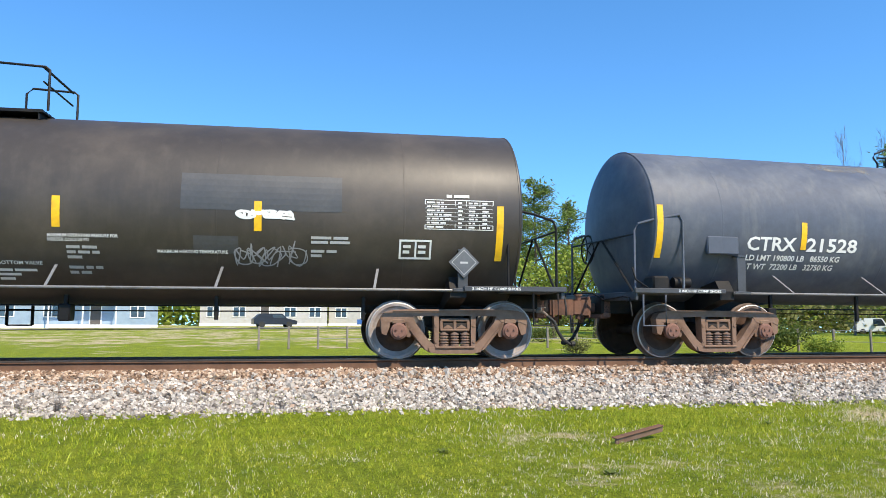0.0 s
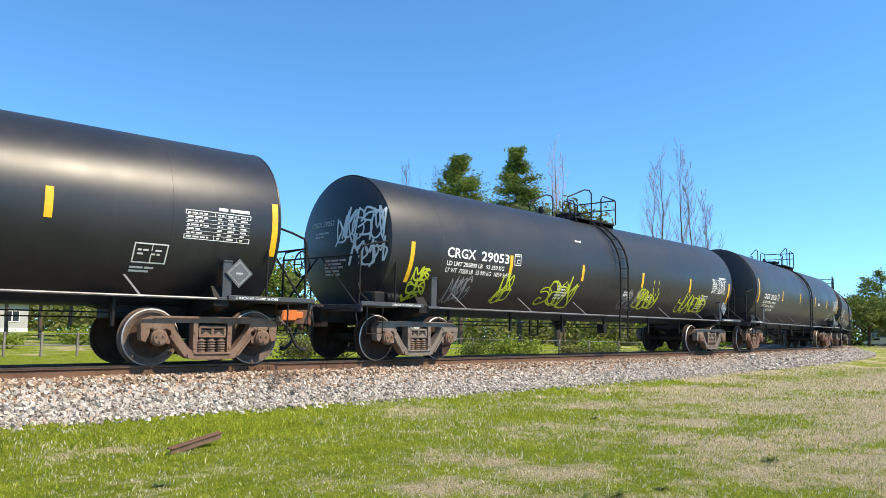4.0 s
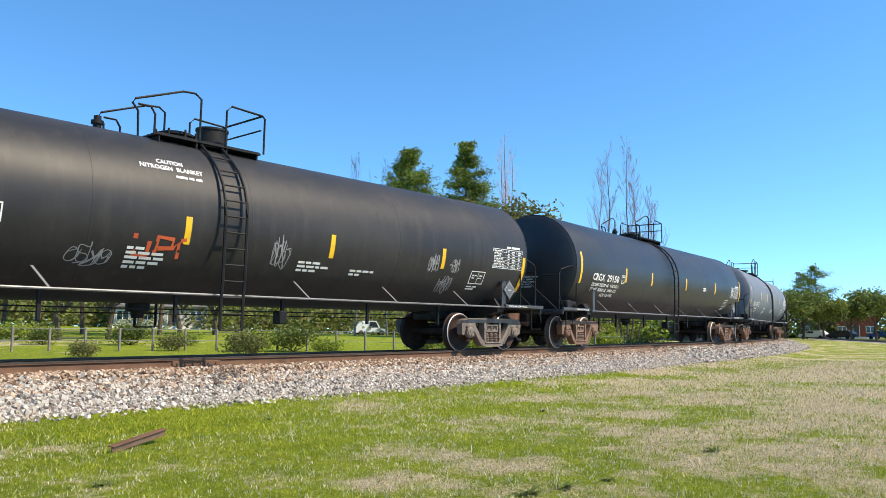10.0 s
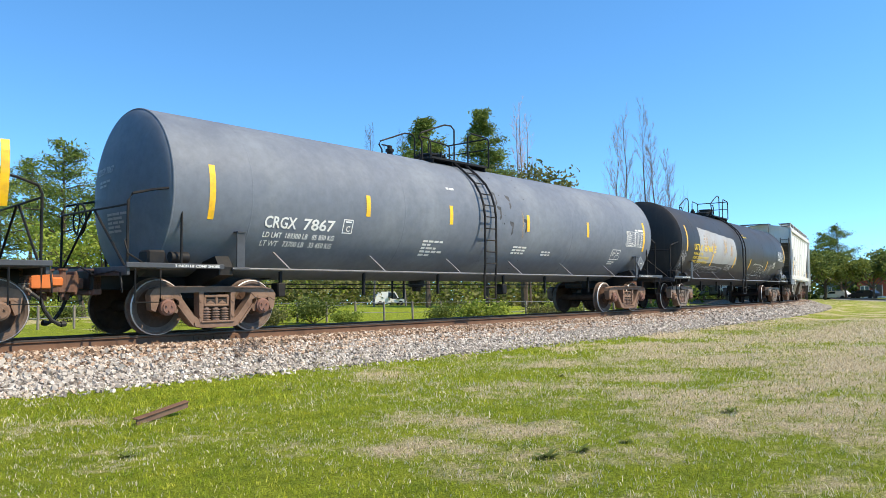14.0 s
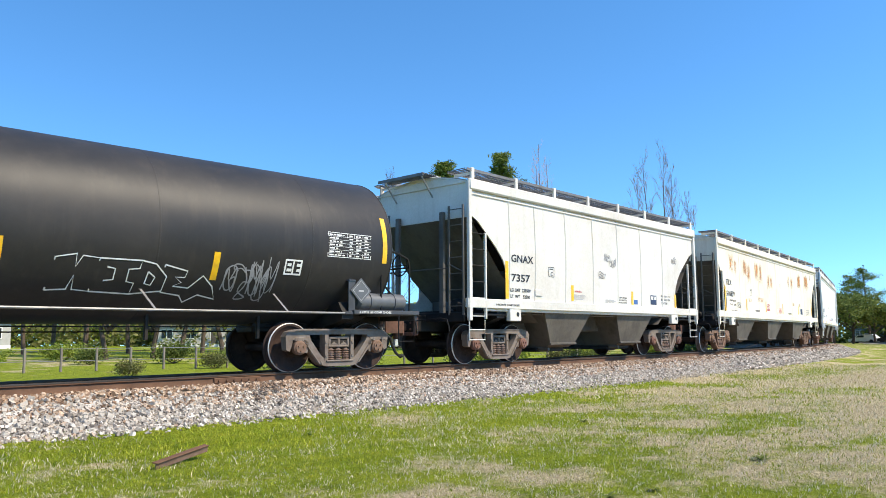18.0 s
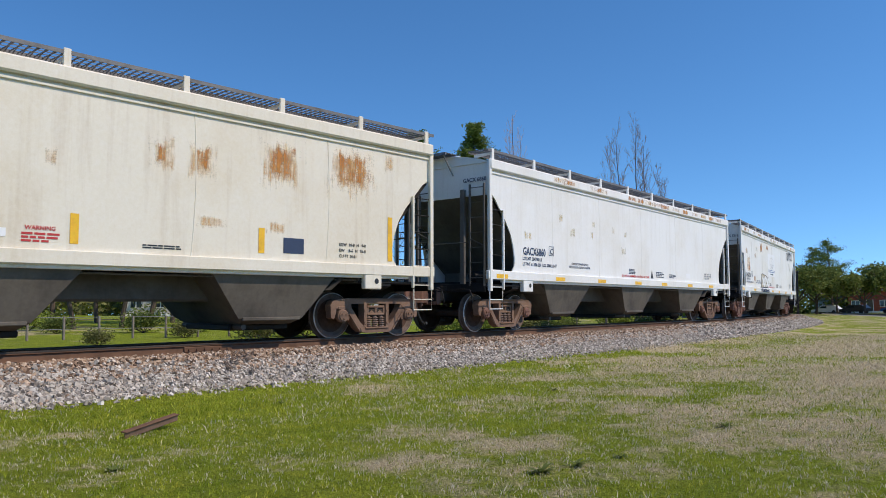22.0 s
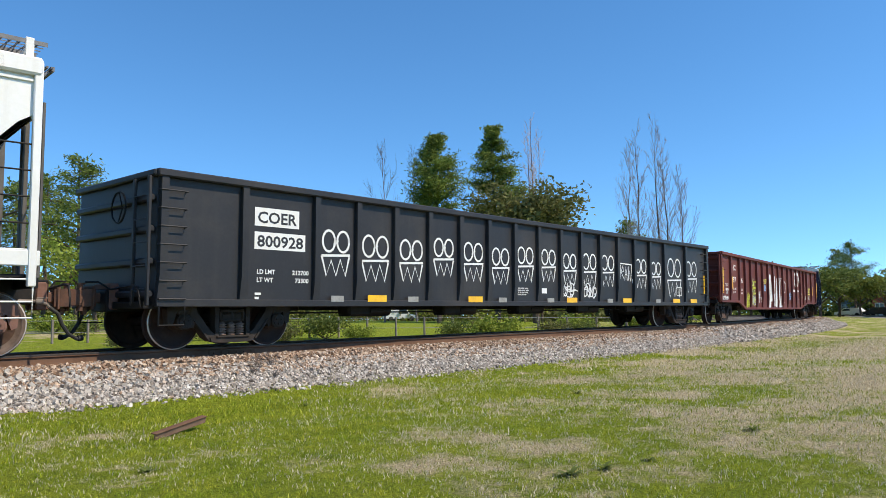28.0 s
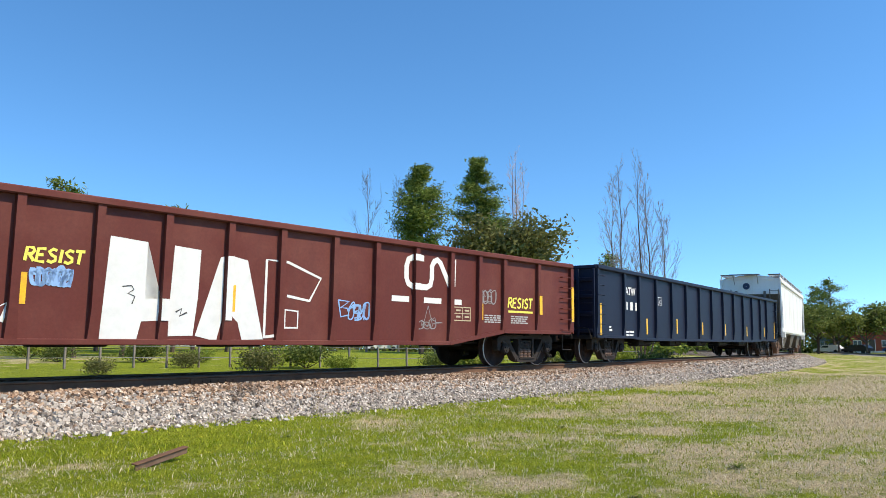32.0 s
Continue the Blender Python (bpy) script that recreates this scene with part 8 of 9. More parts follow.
g1 = "pines behind the line"
plant_tree("pine_tree", "tall round-crowned pine behind the train", *polar(51.4, 70), PINE_A, 0.4, 1.0, g1)
plant_tree("pine_tree", "tall ragged pine with a pointed crown", *polar(56.0, 75), PINE_B, 1.9, 1.0, g1)
plant_tree("oak_tree", "olive-brown spreading tree beside the pines", *polar(58.9, 72), OAK_A, 0.8, 1.1)
plant_tree("bare_tree", "slender leafless tree with pale twigs", *polar(59.0, 80), BARE_B, 0.3, 0.95, "leafless trees")
plant_tree("bare_tree", "upright leafless tree with reddish twigs", *polar(68.0, 60), BARE_A, -0.9, 1.0, "leafless trees")
plant_tree("bare_tree", "crooked grey leafless tree", *polar(47.2, 75), BARE_C, 2.0, 1.0, "leafless trees")
plant_tree("bare_tree", "crooked grey leafless tree", *polar(49.6, 82), BARE_C, 4.0, 1.05, "leafless trees")
g2 = "grove behind the line"
rg = random.Random(5)
for k, (b, d, me, sc) in enumerate([(19.5, 70, PINE_D, 0.9), (21.5, 66, PINE_C, 1.0), (23.2, 72, PINE_D, 1.05), (25.2, 58, PINE_C, 1.08), (26.6, 50, LEAFY_A, 0.8), (28.0, 66, PINE_D, 0.95), (29.6, 52, LEAFY_A, 0.85), (31.5, 60, LEAFY_A, 1.0), (33.0, 64, PINE_C, 1.05), (34.5, 54, LEAFY_A, 0.9), (36.8, 68, LEAFY_B, 0.8), (66.0, 70, PINE_C, 0.85)]):
    lab = "pine among younger trees" if me in (PINE_C, PINE_D) else "young tree in fresh yellow-green leaf"
    plant_tree("pine_tree" if me in (PINE_C, PINE_D) else "leafy_tree", lab, *polar(b, d), me, k * 1.3, sc, g2)
g3 = "far trees along the road"
for k in range(15):
    b = 72.0 + k * 1.35 + rg.uniform(-0.3, 0.3)
    d = 124 + rg.uniform(-4, 22)
    me = (LEAFY_C, LEAFY_B, LEAFY_B, LEAFY_C)[k % 4]
    plant_tree("leafy_tree", "rounded roadside tree in full leaf", *polar(b, d), me, k * 0.9, rg.uniform(0.86, 1.04), g3)
plant_tree("pine_tree", "dark flat-topped pine over the roadside trees", *polar(81.0, 150), PINE_D, 0.2, 1.08, g3)
plant_tree("pine_tree", "dark flat-topped pine over the roadside trees", *polar(80.0, 155), PINE_C, 2.2, 1.10, g3)
g4 = "shrubs along the fence"
for k in range(34):
    b = 14 + k * 1.75 + rg.uniform(-0.7, 0.7)
    d = 30 + rg.uniform(0, 16) + (6 if b < 24 else 0)
    if b < 24 and k % 3 or 46.5 < b < 50.2 or k % 4 == 1:
        continue
    me = (BUSH_A, BUSH_B, BUSH_C)[k % 3]
    plant_tree("shrub", ("bright green shrub by the fence", "dense green shrub by the fence", "thin olive shrub by the fence")[k % 3], *polar(b, d), me, k * 2.1, rg.uniform(0.55, 0.95), g4, "shrub")

# mixed woods that close the view beyond the houses
def far_woods(bearings, dist, h0, h1, seed, material, leaf):
    rnd = random.Random(seed)
    g = Geo()
    b = bearings[0]
    while b < bearings[1]:
        d = dist + rnd.uniform(-9, 9)
        x, y = polar(b, d)
        z, h = ground_z(x, y), rnd.uniform(h0, h1)
        for k in range(7):
            leaves(g, Vector((x + rnd.gauss(0, 1.2), y + rnd.gauss(0, 1.2), z + h * (0.12 + 0.8 * k / 6))), 3.2, 26, leaf, rnd)
        b += rnd.uniform(0.5, 1.1)
    return g.mesh("far_woods", material, smooth=False, weld=False)


for args, lab in ((((-34, 72), 124, 5.0, 8.5, 901, PINE_LEAF, 0.5), "dark mixed woods beyond the houses"), (((-30, 70), 116, 3.0, 6.0, 902, SPRING_LEAF, 0.4), "fresh green thicket before the woods"), (((10, 66), 112, 2.5, 5.5, 903, OLIVE_LEAF, 0.4), "brownish thicket before the woods"), (((70, 100), 170, 4.0, 8.0, 904, OAK_LEAF, 0.5), "dark green woods beyond the road"), (((86, 98), 140, 1.2, 2.6, 905, OAK_LEAF, 0.35), "low hedge along the road"), (((66, 90), 169, 1.6, 3.4, 906, OAK_LEAF, 0.4), "low dark thicket under the roadside trees")):
    tagged(part("far_woods", far_woods(*args), None), lab, "woods", kind="stuff")

# ---- fence ----
WOOD_GREY = worn("weathered_fence_wood", (0.23, 0.20, 0.17), (0.13, 0.11, 0.09), 0.9, scale=3.0, relief=0.4)
fence = thing("fence", "weathered post-and-wire fence behind the line", "fence", kind="structure")
prev = None
for k in range(30):
    x, y = polar(4 + k * 2.2, 33 + 0.22 * k)
    z = ground_z(x, y)
    g = Geo().box(x - 0.045, x + 0.045, y - 0.045, y + 0.045, z - 0.2, z + 1.0, c=0.015)
    part("fence_post", g, WOOD_GREY, fence)
    if prev:
        for h in (0.45, 0.95):
            part("fence_wire", Geo().tube([(prev[0], prev[1], prev[2] + h), (x, y, z + h)], 0.012, 4), GALV, fence)
    prev = (x, y, z)

# ---- houses ----
ROOF = worn("grey_shingles", (0.14, 0.13, 0.12), (0.20, 0.19, 0.17), 0.9, scale=3.0, relief=0.4)
SIDING_BLUE = worn("pale_blue_siding", (0.25, 0.34, 0.43), (0.20, 0.28, 0.36), 0.7, scale=2.0)
SIDING_WHITE = worn("white_siding", (0.46, 0.45, 0.43), (0.38, 0.37, 0.35), 0.7, scale=2.0)
TRIM_WHITE = plain("white_trim_paint", (0.78, 0.78, 0.76), 0.6)
BRICK = worn("red_brick_wall", (0.30, 0.075, 0.045), (0.22, 0.06, 0.04), 0.85, scale=3.0, relief=0.4)
GLASS = mat("dark_window_glass", 0.08, spec=0.8)[0]
GLASS.node_tree.nodes["Principled BSDF"].inputs["Base Color"].default_value = (0.03, 0.04, 0.05, 1)
DOOR_DARK = plain("dark_door_paint", (0.08, 0.07, 0.06), 0.5)


def house(label, x, y, rot, w, d, h, wall, roof_h=1.7, porch=False, wins=4):
    t = thing("house", label, "house", "houses across the field", at=pose(x, y, ground_z(x, y) - 0.1, 0, 0, rot))
    part("wall", Geo().box(-w / 2, w / 2, 0, d, 0, h), wall, t)
    part("foundation", Geo().box(-w / 2 - 0.04, w / 2 + 0.04, -0.04, d + 0.04, 0, 0.45), TRIM_WHITE, t)
    g = Geo()
    g.prism([(-0.5, h - 0.08), (d / 2, h + roof_h), (d + 0.5, h - 0.08), (d + 0.5, h + 0.06), (d / 2, h + roof_h + 0.16), (-0.5, h + 0.06)], "x", -w / 2 - 0.4, w / 2 + 0.4)
    part("roof", g, ROOF, t)
    part("gable", Geo().prism([(0, h), (d, h), (d / 2, h + roof_h)], "x", -w / 2, w / 2), wall, t)
    for k in range(wins):
        u = -w / 2 + w * (k + 0.5) / wins
        if k == wins // 2:
            dr = part("door", Geo().box(u - 0.48, u + 0.48, -0.05, 0.02, 0.45, 2.5), DOOR_DARK, t)
            part("frame", Geo().box(u - 0.58, u - 0.48, -0.07, 0.0, 0.45, 2.6).box(u + 0.48, u + 0.58, -0.07, 0.0, 0.45, 2.6), TRIM_WHITE, dr)
            continue
        wn_ = part("window", Geo().box(u - 0.75, u + 0.75, -0.06, 0.0, 1.15, 2.45), TRIM_WHITE, t)
        for q in (-0.36, 0.36):
            part("pane", Geo().box(u + q - 0.3, u + q + 0.3, -0.068, -0.06, 1.25, 2.35), GLASS, wn_)
    if porch:
        part("porch_roof", Geo().box(-w * 0.15, w * 0.25, -2.0, 0.0, h - 0.25, h - 0.08), TRIM_WHITE, t)
        for q in (-0.14, 0.05, 0.24):
            part("porch_post", Geo().box(w * q - 0.07, w * q + 0.07, -1.95, -1.81, 0, h - 0.25), TRIM_WHITE, t)
        part("porch_deck", Geo().box(-w * 0.15, w * 0.25, -2.0, -0.02, 0.1, 0.4), TRIM_WHITE, t)
    return t


house("pale blue single-storey house with white trim", *polar(-8.5, 84), 8, 16, 9, 3.3, SIDING_BLUE, porch=True)
house("long white house with dark shingle roof", *polar(4.5, 92), -4, 15, 9, 3.2, SIDING_WHITE, wins=5)
house("white bungalow with a carport porch", *polar(15.0, 95), -14, 19, 9, 3.2, SIDING_WHITE, porch=True, wins=6)
house("white house half hidden by trees", *polar(33.0, 104), -32, 12, 9, 3.0, SIDING_WHITE)
house("red brick house with pale gable among roadside trees", *polar(83.2, 160), -80, 7, 8, 4.2, BRICK, wins=3)
house("small blue-fronted building by the road", *polar(81.2, 164), -80, 7, 6, 3.6, SIDING_BLUE, wins=3)


def vehicle(label, x, y, rot, paint, kind="car", scale=1.0):
    t = thing(kind, label, "car", at=Matrix.LocRotScale((x, y, ground_z(x, y)), Euler((0, 0, radians(rot))), (scale,) * 3))
    roofz = 1.95 if kind == "van" else 1.5
    prof = [(-2.3, 0.35), (2.3, 0.35), (2.32, 0.75), (1.25, 0.98), (0.65, roofz), (-1.6, roofz) if kind != "pickup" else (-0.4, roofz), (-2.2, 1.0) if kind != "pickup" else (-0.7, 1.0), (-2.32, 0.9)]
    part("body", Geo().prism(prof, "y", -0.9, 0.9), paint, t)
    for s in (-1, 1):
        part("window", Geo().prism([(1.0, 1.02), (0.6, roofz - 0.12), (-0.3, roofz - 0.12), (-0.3, 1.02)], "y", s * 0.90, s * 0.912), GLASS, t)
        for x_ in (-1.45, 1.45):
            w_ = part("wheel", Geo().lathe([(-0.1, 0.0), (-0.1, 0.33), (0.1, 0.33), (0.1, 0.0)], "y", (x_, s * 0.84, 0.33), n=16), HOSE, t)
    part("windscreen", Geo().prism([(1.22, 0.99), (0.67, roofz - 0.04), (0.69, roofz - 0.03), (1.25, 1.0)], "y", -0.75, 0.75), GLASS, t)
    return t


CAR_WHITE = plain("white_car_paint", (0.75, 0.75, 0.75), 0.3)
CAR_DARK = plain("dark_car_paint", (0.02, 0.022, 0.03), 0.3)
CAR_BLUE = plain("blue_car_paint", (0.04, 0.12, 0.35), 0.3)
vehicle("dark sport utility car parked by a house", *polar(5.2, 82), 5, CAR_DARK)
vehicle("blue pickup parked by a house", *polar(13.0, 84), -10, CAR_BLUE, "pickup")
vehicle("white van parked beyond the shrubs", *polar(48.4, 104), -40, CAR_WHITE, "van")
vehicle("dark car parked under roadside trees", *polar(82.3, 146), 70, CAR_DARK)
vehicle("white car parked under roadside trees", *polar(80.6, 148), 80, CAR_WHITE)
vehicle("blue car parked under roadside trees", *polar(84.7, 146), 60, CAR_BLUE)

# ---- road in front of the houses, siding at the far bend ----
ASPHALT = worn("pale_asphalt", (0.16, 0.155, 0.15), (0.22, 0.21, 0.19), 0.9, scale=0.8)
g = Geo()
rings = []
for k in range(16):
    x, y = polar(-60 + k * 7, 76 / max(0.55, math.cos(radians((-60 + k * 7) * 0.45))))
    z = ground_z(x, y)
    d = Vector((x, y, 0)).normalized()
    rings.append([(x - d.x * 2, y - d.y * 2, z + 0.03), (x + d.x * 2, y + d.y * 2, ground_z(x + d.x * 2, y + d.y * 2) + 0.03)])
g.loft(rings, closed=False)
tagged(part("road", g, ASPHALT), "narrow pale asphalt road before the houses", "road", kind="structure")

PALE_GRAVEL = worn("weedy_pale_gravel", (0.30, 0.27, 0.22), (0.20, 0.18, 0.14), 0.95, scale=1.6, relief=0.5)
siding = thing("siding_track", "side track that joins the line at the bend", "railway track", kind="structure")
pts = [(40.0, -8.5), (66.0, -0.2), (93.0, 8.3), (112.0, 13.8), (145.0, 22.8), (195.0, 36.0)]
for o in (-0.75, 0.75):
    g = Geo()
    rings = []
    for k, (x, y) in enumerate(pts):
        a, b = Vector(pts[max(0, k - 1)]), Vector(pts[min(len(pts) - 1, k + 1)])
        d = (b - a).normalized()
        nn = Vector((-d.y, d.x))
        rings.append([(x + nn.x * (o + u), y + nn.y * (o + u), z) for u, z in ((-0.07, 0.06), (0.07, 0.06), (0.035, 0.24), (-0.035, 0.24))])
    g.loft(rings, 0, True, True)
    part("rail", g, RAIL_TOP, siding)
g = Geo()
rings = []
for k, (x, y) in enumerate(pts):
    a, b = Vector(pts[max(0, k - 1)]), Vector(pts[min(len(pts) - 1, k + 1)])
    d = (b - a).normalized()
    nn = Vector((-d.y, d.x))
    rings.append([(x + nn.x * u, y + nn.y * u, z) for u, z in ((-1.7, -0.05), (-1.3, 0.08), (1.3, 0.08), (1.7, -0.05))])
g.loft(rings, closed=False)
part("gravel_bed", g, PALE_GRAVEL, siding)


# ---- ballast stones, sleepers, grass blades ----
CUBE = np.array([(0, 1, 3, 2), (4, 6, 7, 5), (0, 4, 5, 1), (2, 3, 7, 6), (0, 2, 6, 4), (1, 5, 7, 3)])


def fast_mesh(name, verts, quads, material):
    me = bpy.data.meshes.new(name)
    n, m = len(verts), len(quads)
    me.vertices.add(n)
    me.vertices.foreach_set("co", np.ascontiguousarray(verts, np.float32).ravel())
    k = quads.shape[1]
    me.loops.add(m * k)
    me.loops.foreach_set("vertex_index", np.ascontiguousarray(quads, np.int32).ravel())
    me.polygons.add(m)
    me.polygons.foreach_set("loop_start", np.arange(0, m * k, k, dtype=np.int32))
    me.polygons.foreach_set("use_smooth", np.zeros(m, bool))
    me.materials.append(material)
    me.update(calc_edges=True)
    me.validate()
    return me


def turn_matrices(rng, n):
    q = rng.normal(size=(n, 4))
    q /= np.linalg.norm(q, axis=1, keepdims=True)
    w, x, y, z = q.T
    return np.stack([1 - 2 * (y * y + z * z), 2 * (x * y - z * w), 2 * (x * z + y * w), 2 * (x * y + z * w), 1 - 2 * (x * x + z * z), 2 * (y * z - x * w), 2 * (x * z - y * w), 2 * (y * z + x * w), 1 - 2 * (x * x + y * y)], -1).reshape(n, 3, 3)


def stones(name, n, s0, s1, o0, o1, size, material, seed, bias=1.0, stray=0.0):
    rng = np.random.default_rng(seed)
    s = rng.uniform(s0, s1, n)
    o = o0 + (o1 - o0) * rng.uniform(0, 1, n) ** bias
    t = np.interp(s, _S, _th)
    x, y = np.interp(s, _S, _cx) + o * np.sin(t), np.interp(s, _S, _cy) + o * np.cos(t)
    z = np.interp(o, [-3.1, -2.64, -1.55, -0.5], [0.085, 0.118, ZR - 0.20, ZR - 0.16])
    sz = size * rng.uniform(0.45, 1.35, n)
    base = np.array([(a, b, c) for a in (-1, 1) for b in (-1, 1) for c in (-1, 1)], float)
    v = base[None] * rng.uniform(0.5, 1.0, (n, 8, 3)) * (sz[:, None, None] * rng.uniform(0.6, 1.0, (n, 1, 3)))
    v = np.einsum("nij,nkj->nki", turn_matrices(rng, n), v) + np.stack([x, y, z + sz * rng.uniform(-0.1, 0.55, n)], -1)[:, None]
    f = (CUBE[None] + 8 * np.arange(n)[:, None, None]).reshape(-1, 4)
    return fast_mesh(name, v.reshape(-1, 3), f, material)


def rusty(name, cols):
    m, nt, b = mat(name, 0.9, spec=0.2)
    src = nt.nodes.new("ShaderNodeNewGeometry").outputs["Random Per Island"]
    n = noise_node(nt, 30.0, 3)
    c = ramp(nt, src, cols)
    c = blend(nt, 0.3, c, ramp(nt, n.outputs[0], [(0.3, (0.1, 0.1, 0.1)), (0.7, (0.9, 0.9, 0.9))]), "OVERLAY")
    nt.links.new(c, b.inputs["Base Color"])
    return m


STONE_PALE = rusty("pale_granite_stones", [(0.0, (0.12, 0.10, 0.085)), (0.2, (0.27, 0.235, 0.20)), (0.5, (0.385, 0.34, 0.29)), (0.8, (0.52, 0.47, 0.41)), (0.93, (0.64, 0.59, 0.525)), (1.0, (0.36, 0.24, 0.16))])
STONE_RUSTY = rusty("rust_dusted_stones", [(0.0, (0.10, 0.065, 0.045)), (0.3, (0.27, 0.17, 0.11)), (0.6, (0.42, 0.30, 0.21)), (0.85, (0.50, 0.38, 0.28)), (1.0, (0.60, 0.53, 0.46))])
for nm, args, lab in (("ballast_stones", (38000, -9, 26, -2.74, -1.72, 0.030, STONE_PALE, 1), "loose pale crushed stones on the bank"),
                      ("stray_stones", (900, -6, 24, -3.05, -2.66, 0.03, STONE_PALE, 6), "stray pale stones lying in the grass edge"),
                      ("ballast_stones", (15000, 26, 85, -2.85, -1.45, 0.055, STONE_PALE, 2), "loose pale crushed stones on the far bank"),
                      ("rusty_stones", (25000, -9, 26, -2.1, -0.86, 0.031, STONE_RUSTY, 3), "rust-dusted stones beside the rail"),
                      ("rusty_stones", (5000, 26, 70, -1.8, -0.86, 0.055, STONE_RUSTY, 4), "rust-dusted stones beside the rail"),
                      ("rusty_stones", (3000, -9, 26, -0.64, 0.6, 0.04, STONE_RUSTY, 5), "rust-dusted stones between the rails")):
    ob = part(nm, stones(nm, *args), None)
    tagged(ob, lab, "stones", kind="stuff")

# sleepers, anchors and joint bars
track = thing("sleepers", "dark creosoted timber sleepers bedded in stone", "sleepers", kind="structure")
slp = Geo().box(-0.115, 0.115, -1.30, 1.30, -0.17, 0.0, c=0.01).mesh("sleeper", TIE)
plt = Geo().box(-0.09, 0.09, -0.18, 0.18, 0.0, 0.014, c=0.004).mesh("tie_plate", RAIL_SIDE)
anc = Geo().box(-0.02, 0.02, -0.11, 0.10, -0.055, 0.03, c=0.008).box(-0.03, 0.03, -0.125, -0.085, -0.03, 0.04, c=0.008).mesh("rail_anchor", TRUCK_DARK)
for k in range(150):
    s = -14 + k * 0.52
    x, y, a = along(s)
    sp = part("sleeper", slp, None, track, at=pose(float(x), float(y), ZR - 0.195, 0, 0, math.degrees(a)))
    for o in (-0.7525, 0.7525):
        part("tie_plate", plt, None, sp, at=pose(0, o, 0.001))
    if k % 2 == 0:
        part("rail_anchor", anc, None, sp, at=pose(0.15, -0.7525, 0.012))
xj, yj, aj = along(7.9, -0.7525)
g = Geo().box(-0.45, 0.45, -0.035, -0.012, -0.145, -0.05, c=0.01)
for k in range(6):
    g.lathe([(-0.06, 0.0), (-0.06, 0.018), (-0.03, 0.018)], "y", (-0.36 + k * 0.144, 0, -0.098), n=6)
part("joint_bar", g, RAIL_SIDE, track, at=pose(float(xj), float(yj), ZR, 0, 0, math.degrees(aj)))


def blade_material():
    m, nt, b = mat("grass_blades", 0.7, spec=0.2)
    rnd = nt.nodes.new("ShaderNodeNewGeometry").outputs["Random Per Island"]
    hue_ = noise_node(nt, 3.5, 4, 0.6, seed=12)
    lush = ramp(nt, rnd, [(0.0, (0.14, 0.21, 0.010)), (0.5, (0.27, 0.36, 0.018)), (1.0, (0.42, 0.48, 0.045))])
    pale = ramp(nt, rnd, [(0.0, (0.25, 0.27, 0.016)), (0.5, (0.45, 0.46, 0.036)), (1.0, (0.60, 0.58, 0.10))])
    g = blend(nt, ramp(nt, hue_.outputs[0], [(0.38, (0, 0, 0)), (0.62, (1, 1, 1))]), lush, pale)
    d = ramp(nt, rnd, [(0.0, (0.40, 0.32, 0.19)), (0.6, (0.64, 0.54, 0.36)), (1.0, (0.80, 0.72, 0.55))])
    mix = nt.nodes.new("ShaderNodeMath")
    mix.operation = "MULTIPLY_ADD"
    mix.inputs[1].default_value = 0.26
    nt.links.new(rnd, mix.inputs[0])
    nt.links.new(dryness(nt), mix.inputs[2])
    c = blend(nt, ramp(nt, mix.outputs[0], [(0.690, (0, 0, 0)), (0.735, (1, 1, 1))]), g, d)
    nt.links.new(c, b.inputs["Base Color"])
    tr = nt.nodes.new("ShaderNodeBsdfTranslucent")
    nt.links.new(c, tr.inputs["Color"])
    mx = nt.nodes.new("ShaderNodeMixShader")
    mx.inputs[0].default_value = 0.3
    nt.links.new(b.outputs[0], mx.inputs[1])
    nt.links.new(tr.outputs[0], mx.inputs[2])
    nt.links.new(mx.outputs[0], nt.nodes["Material Output"].inputs["Surface"])
    return m


BLADE = blade_material()


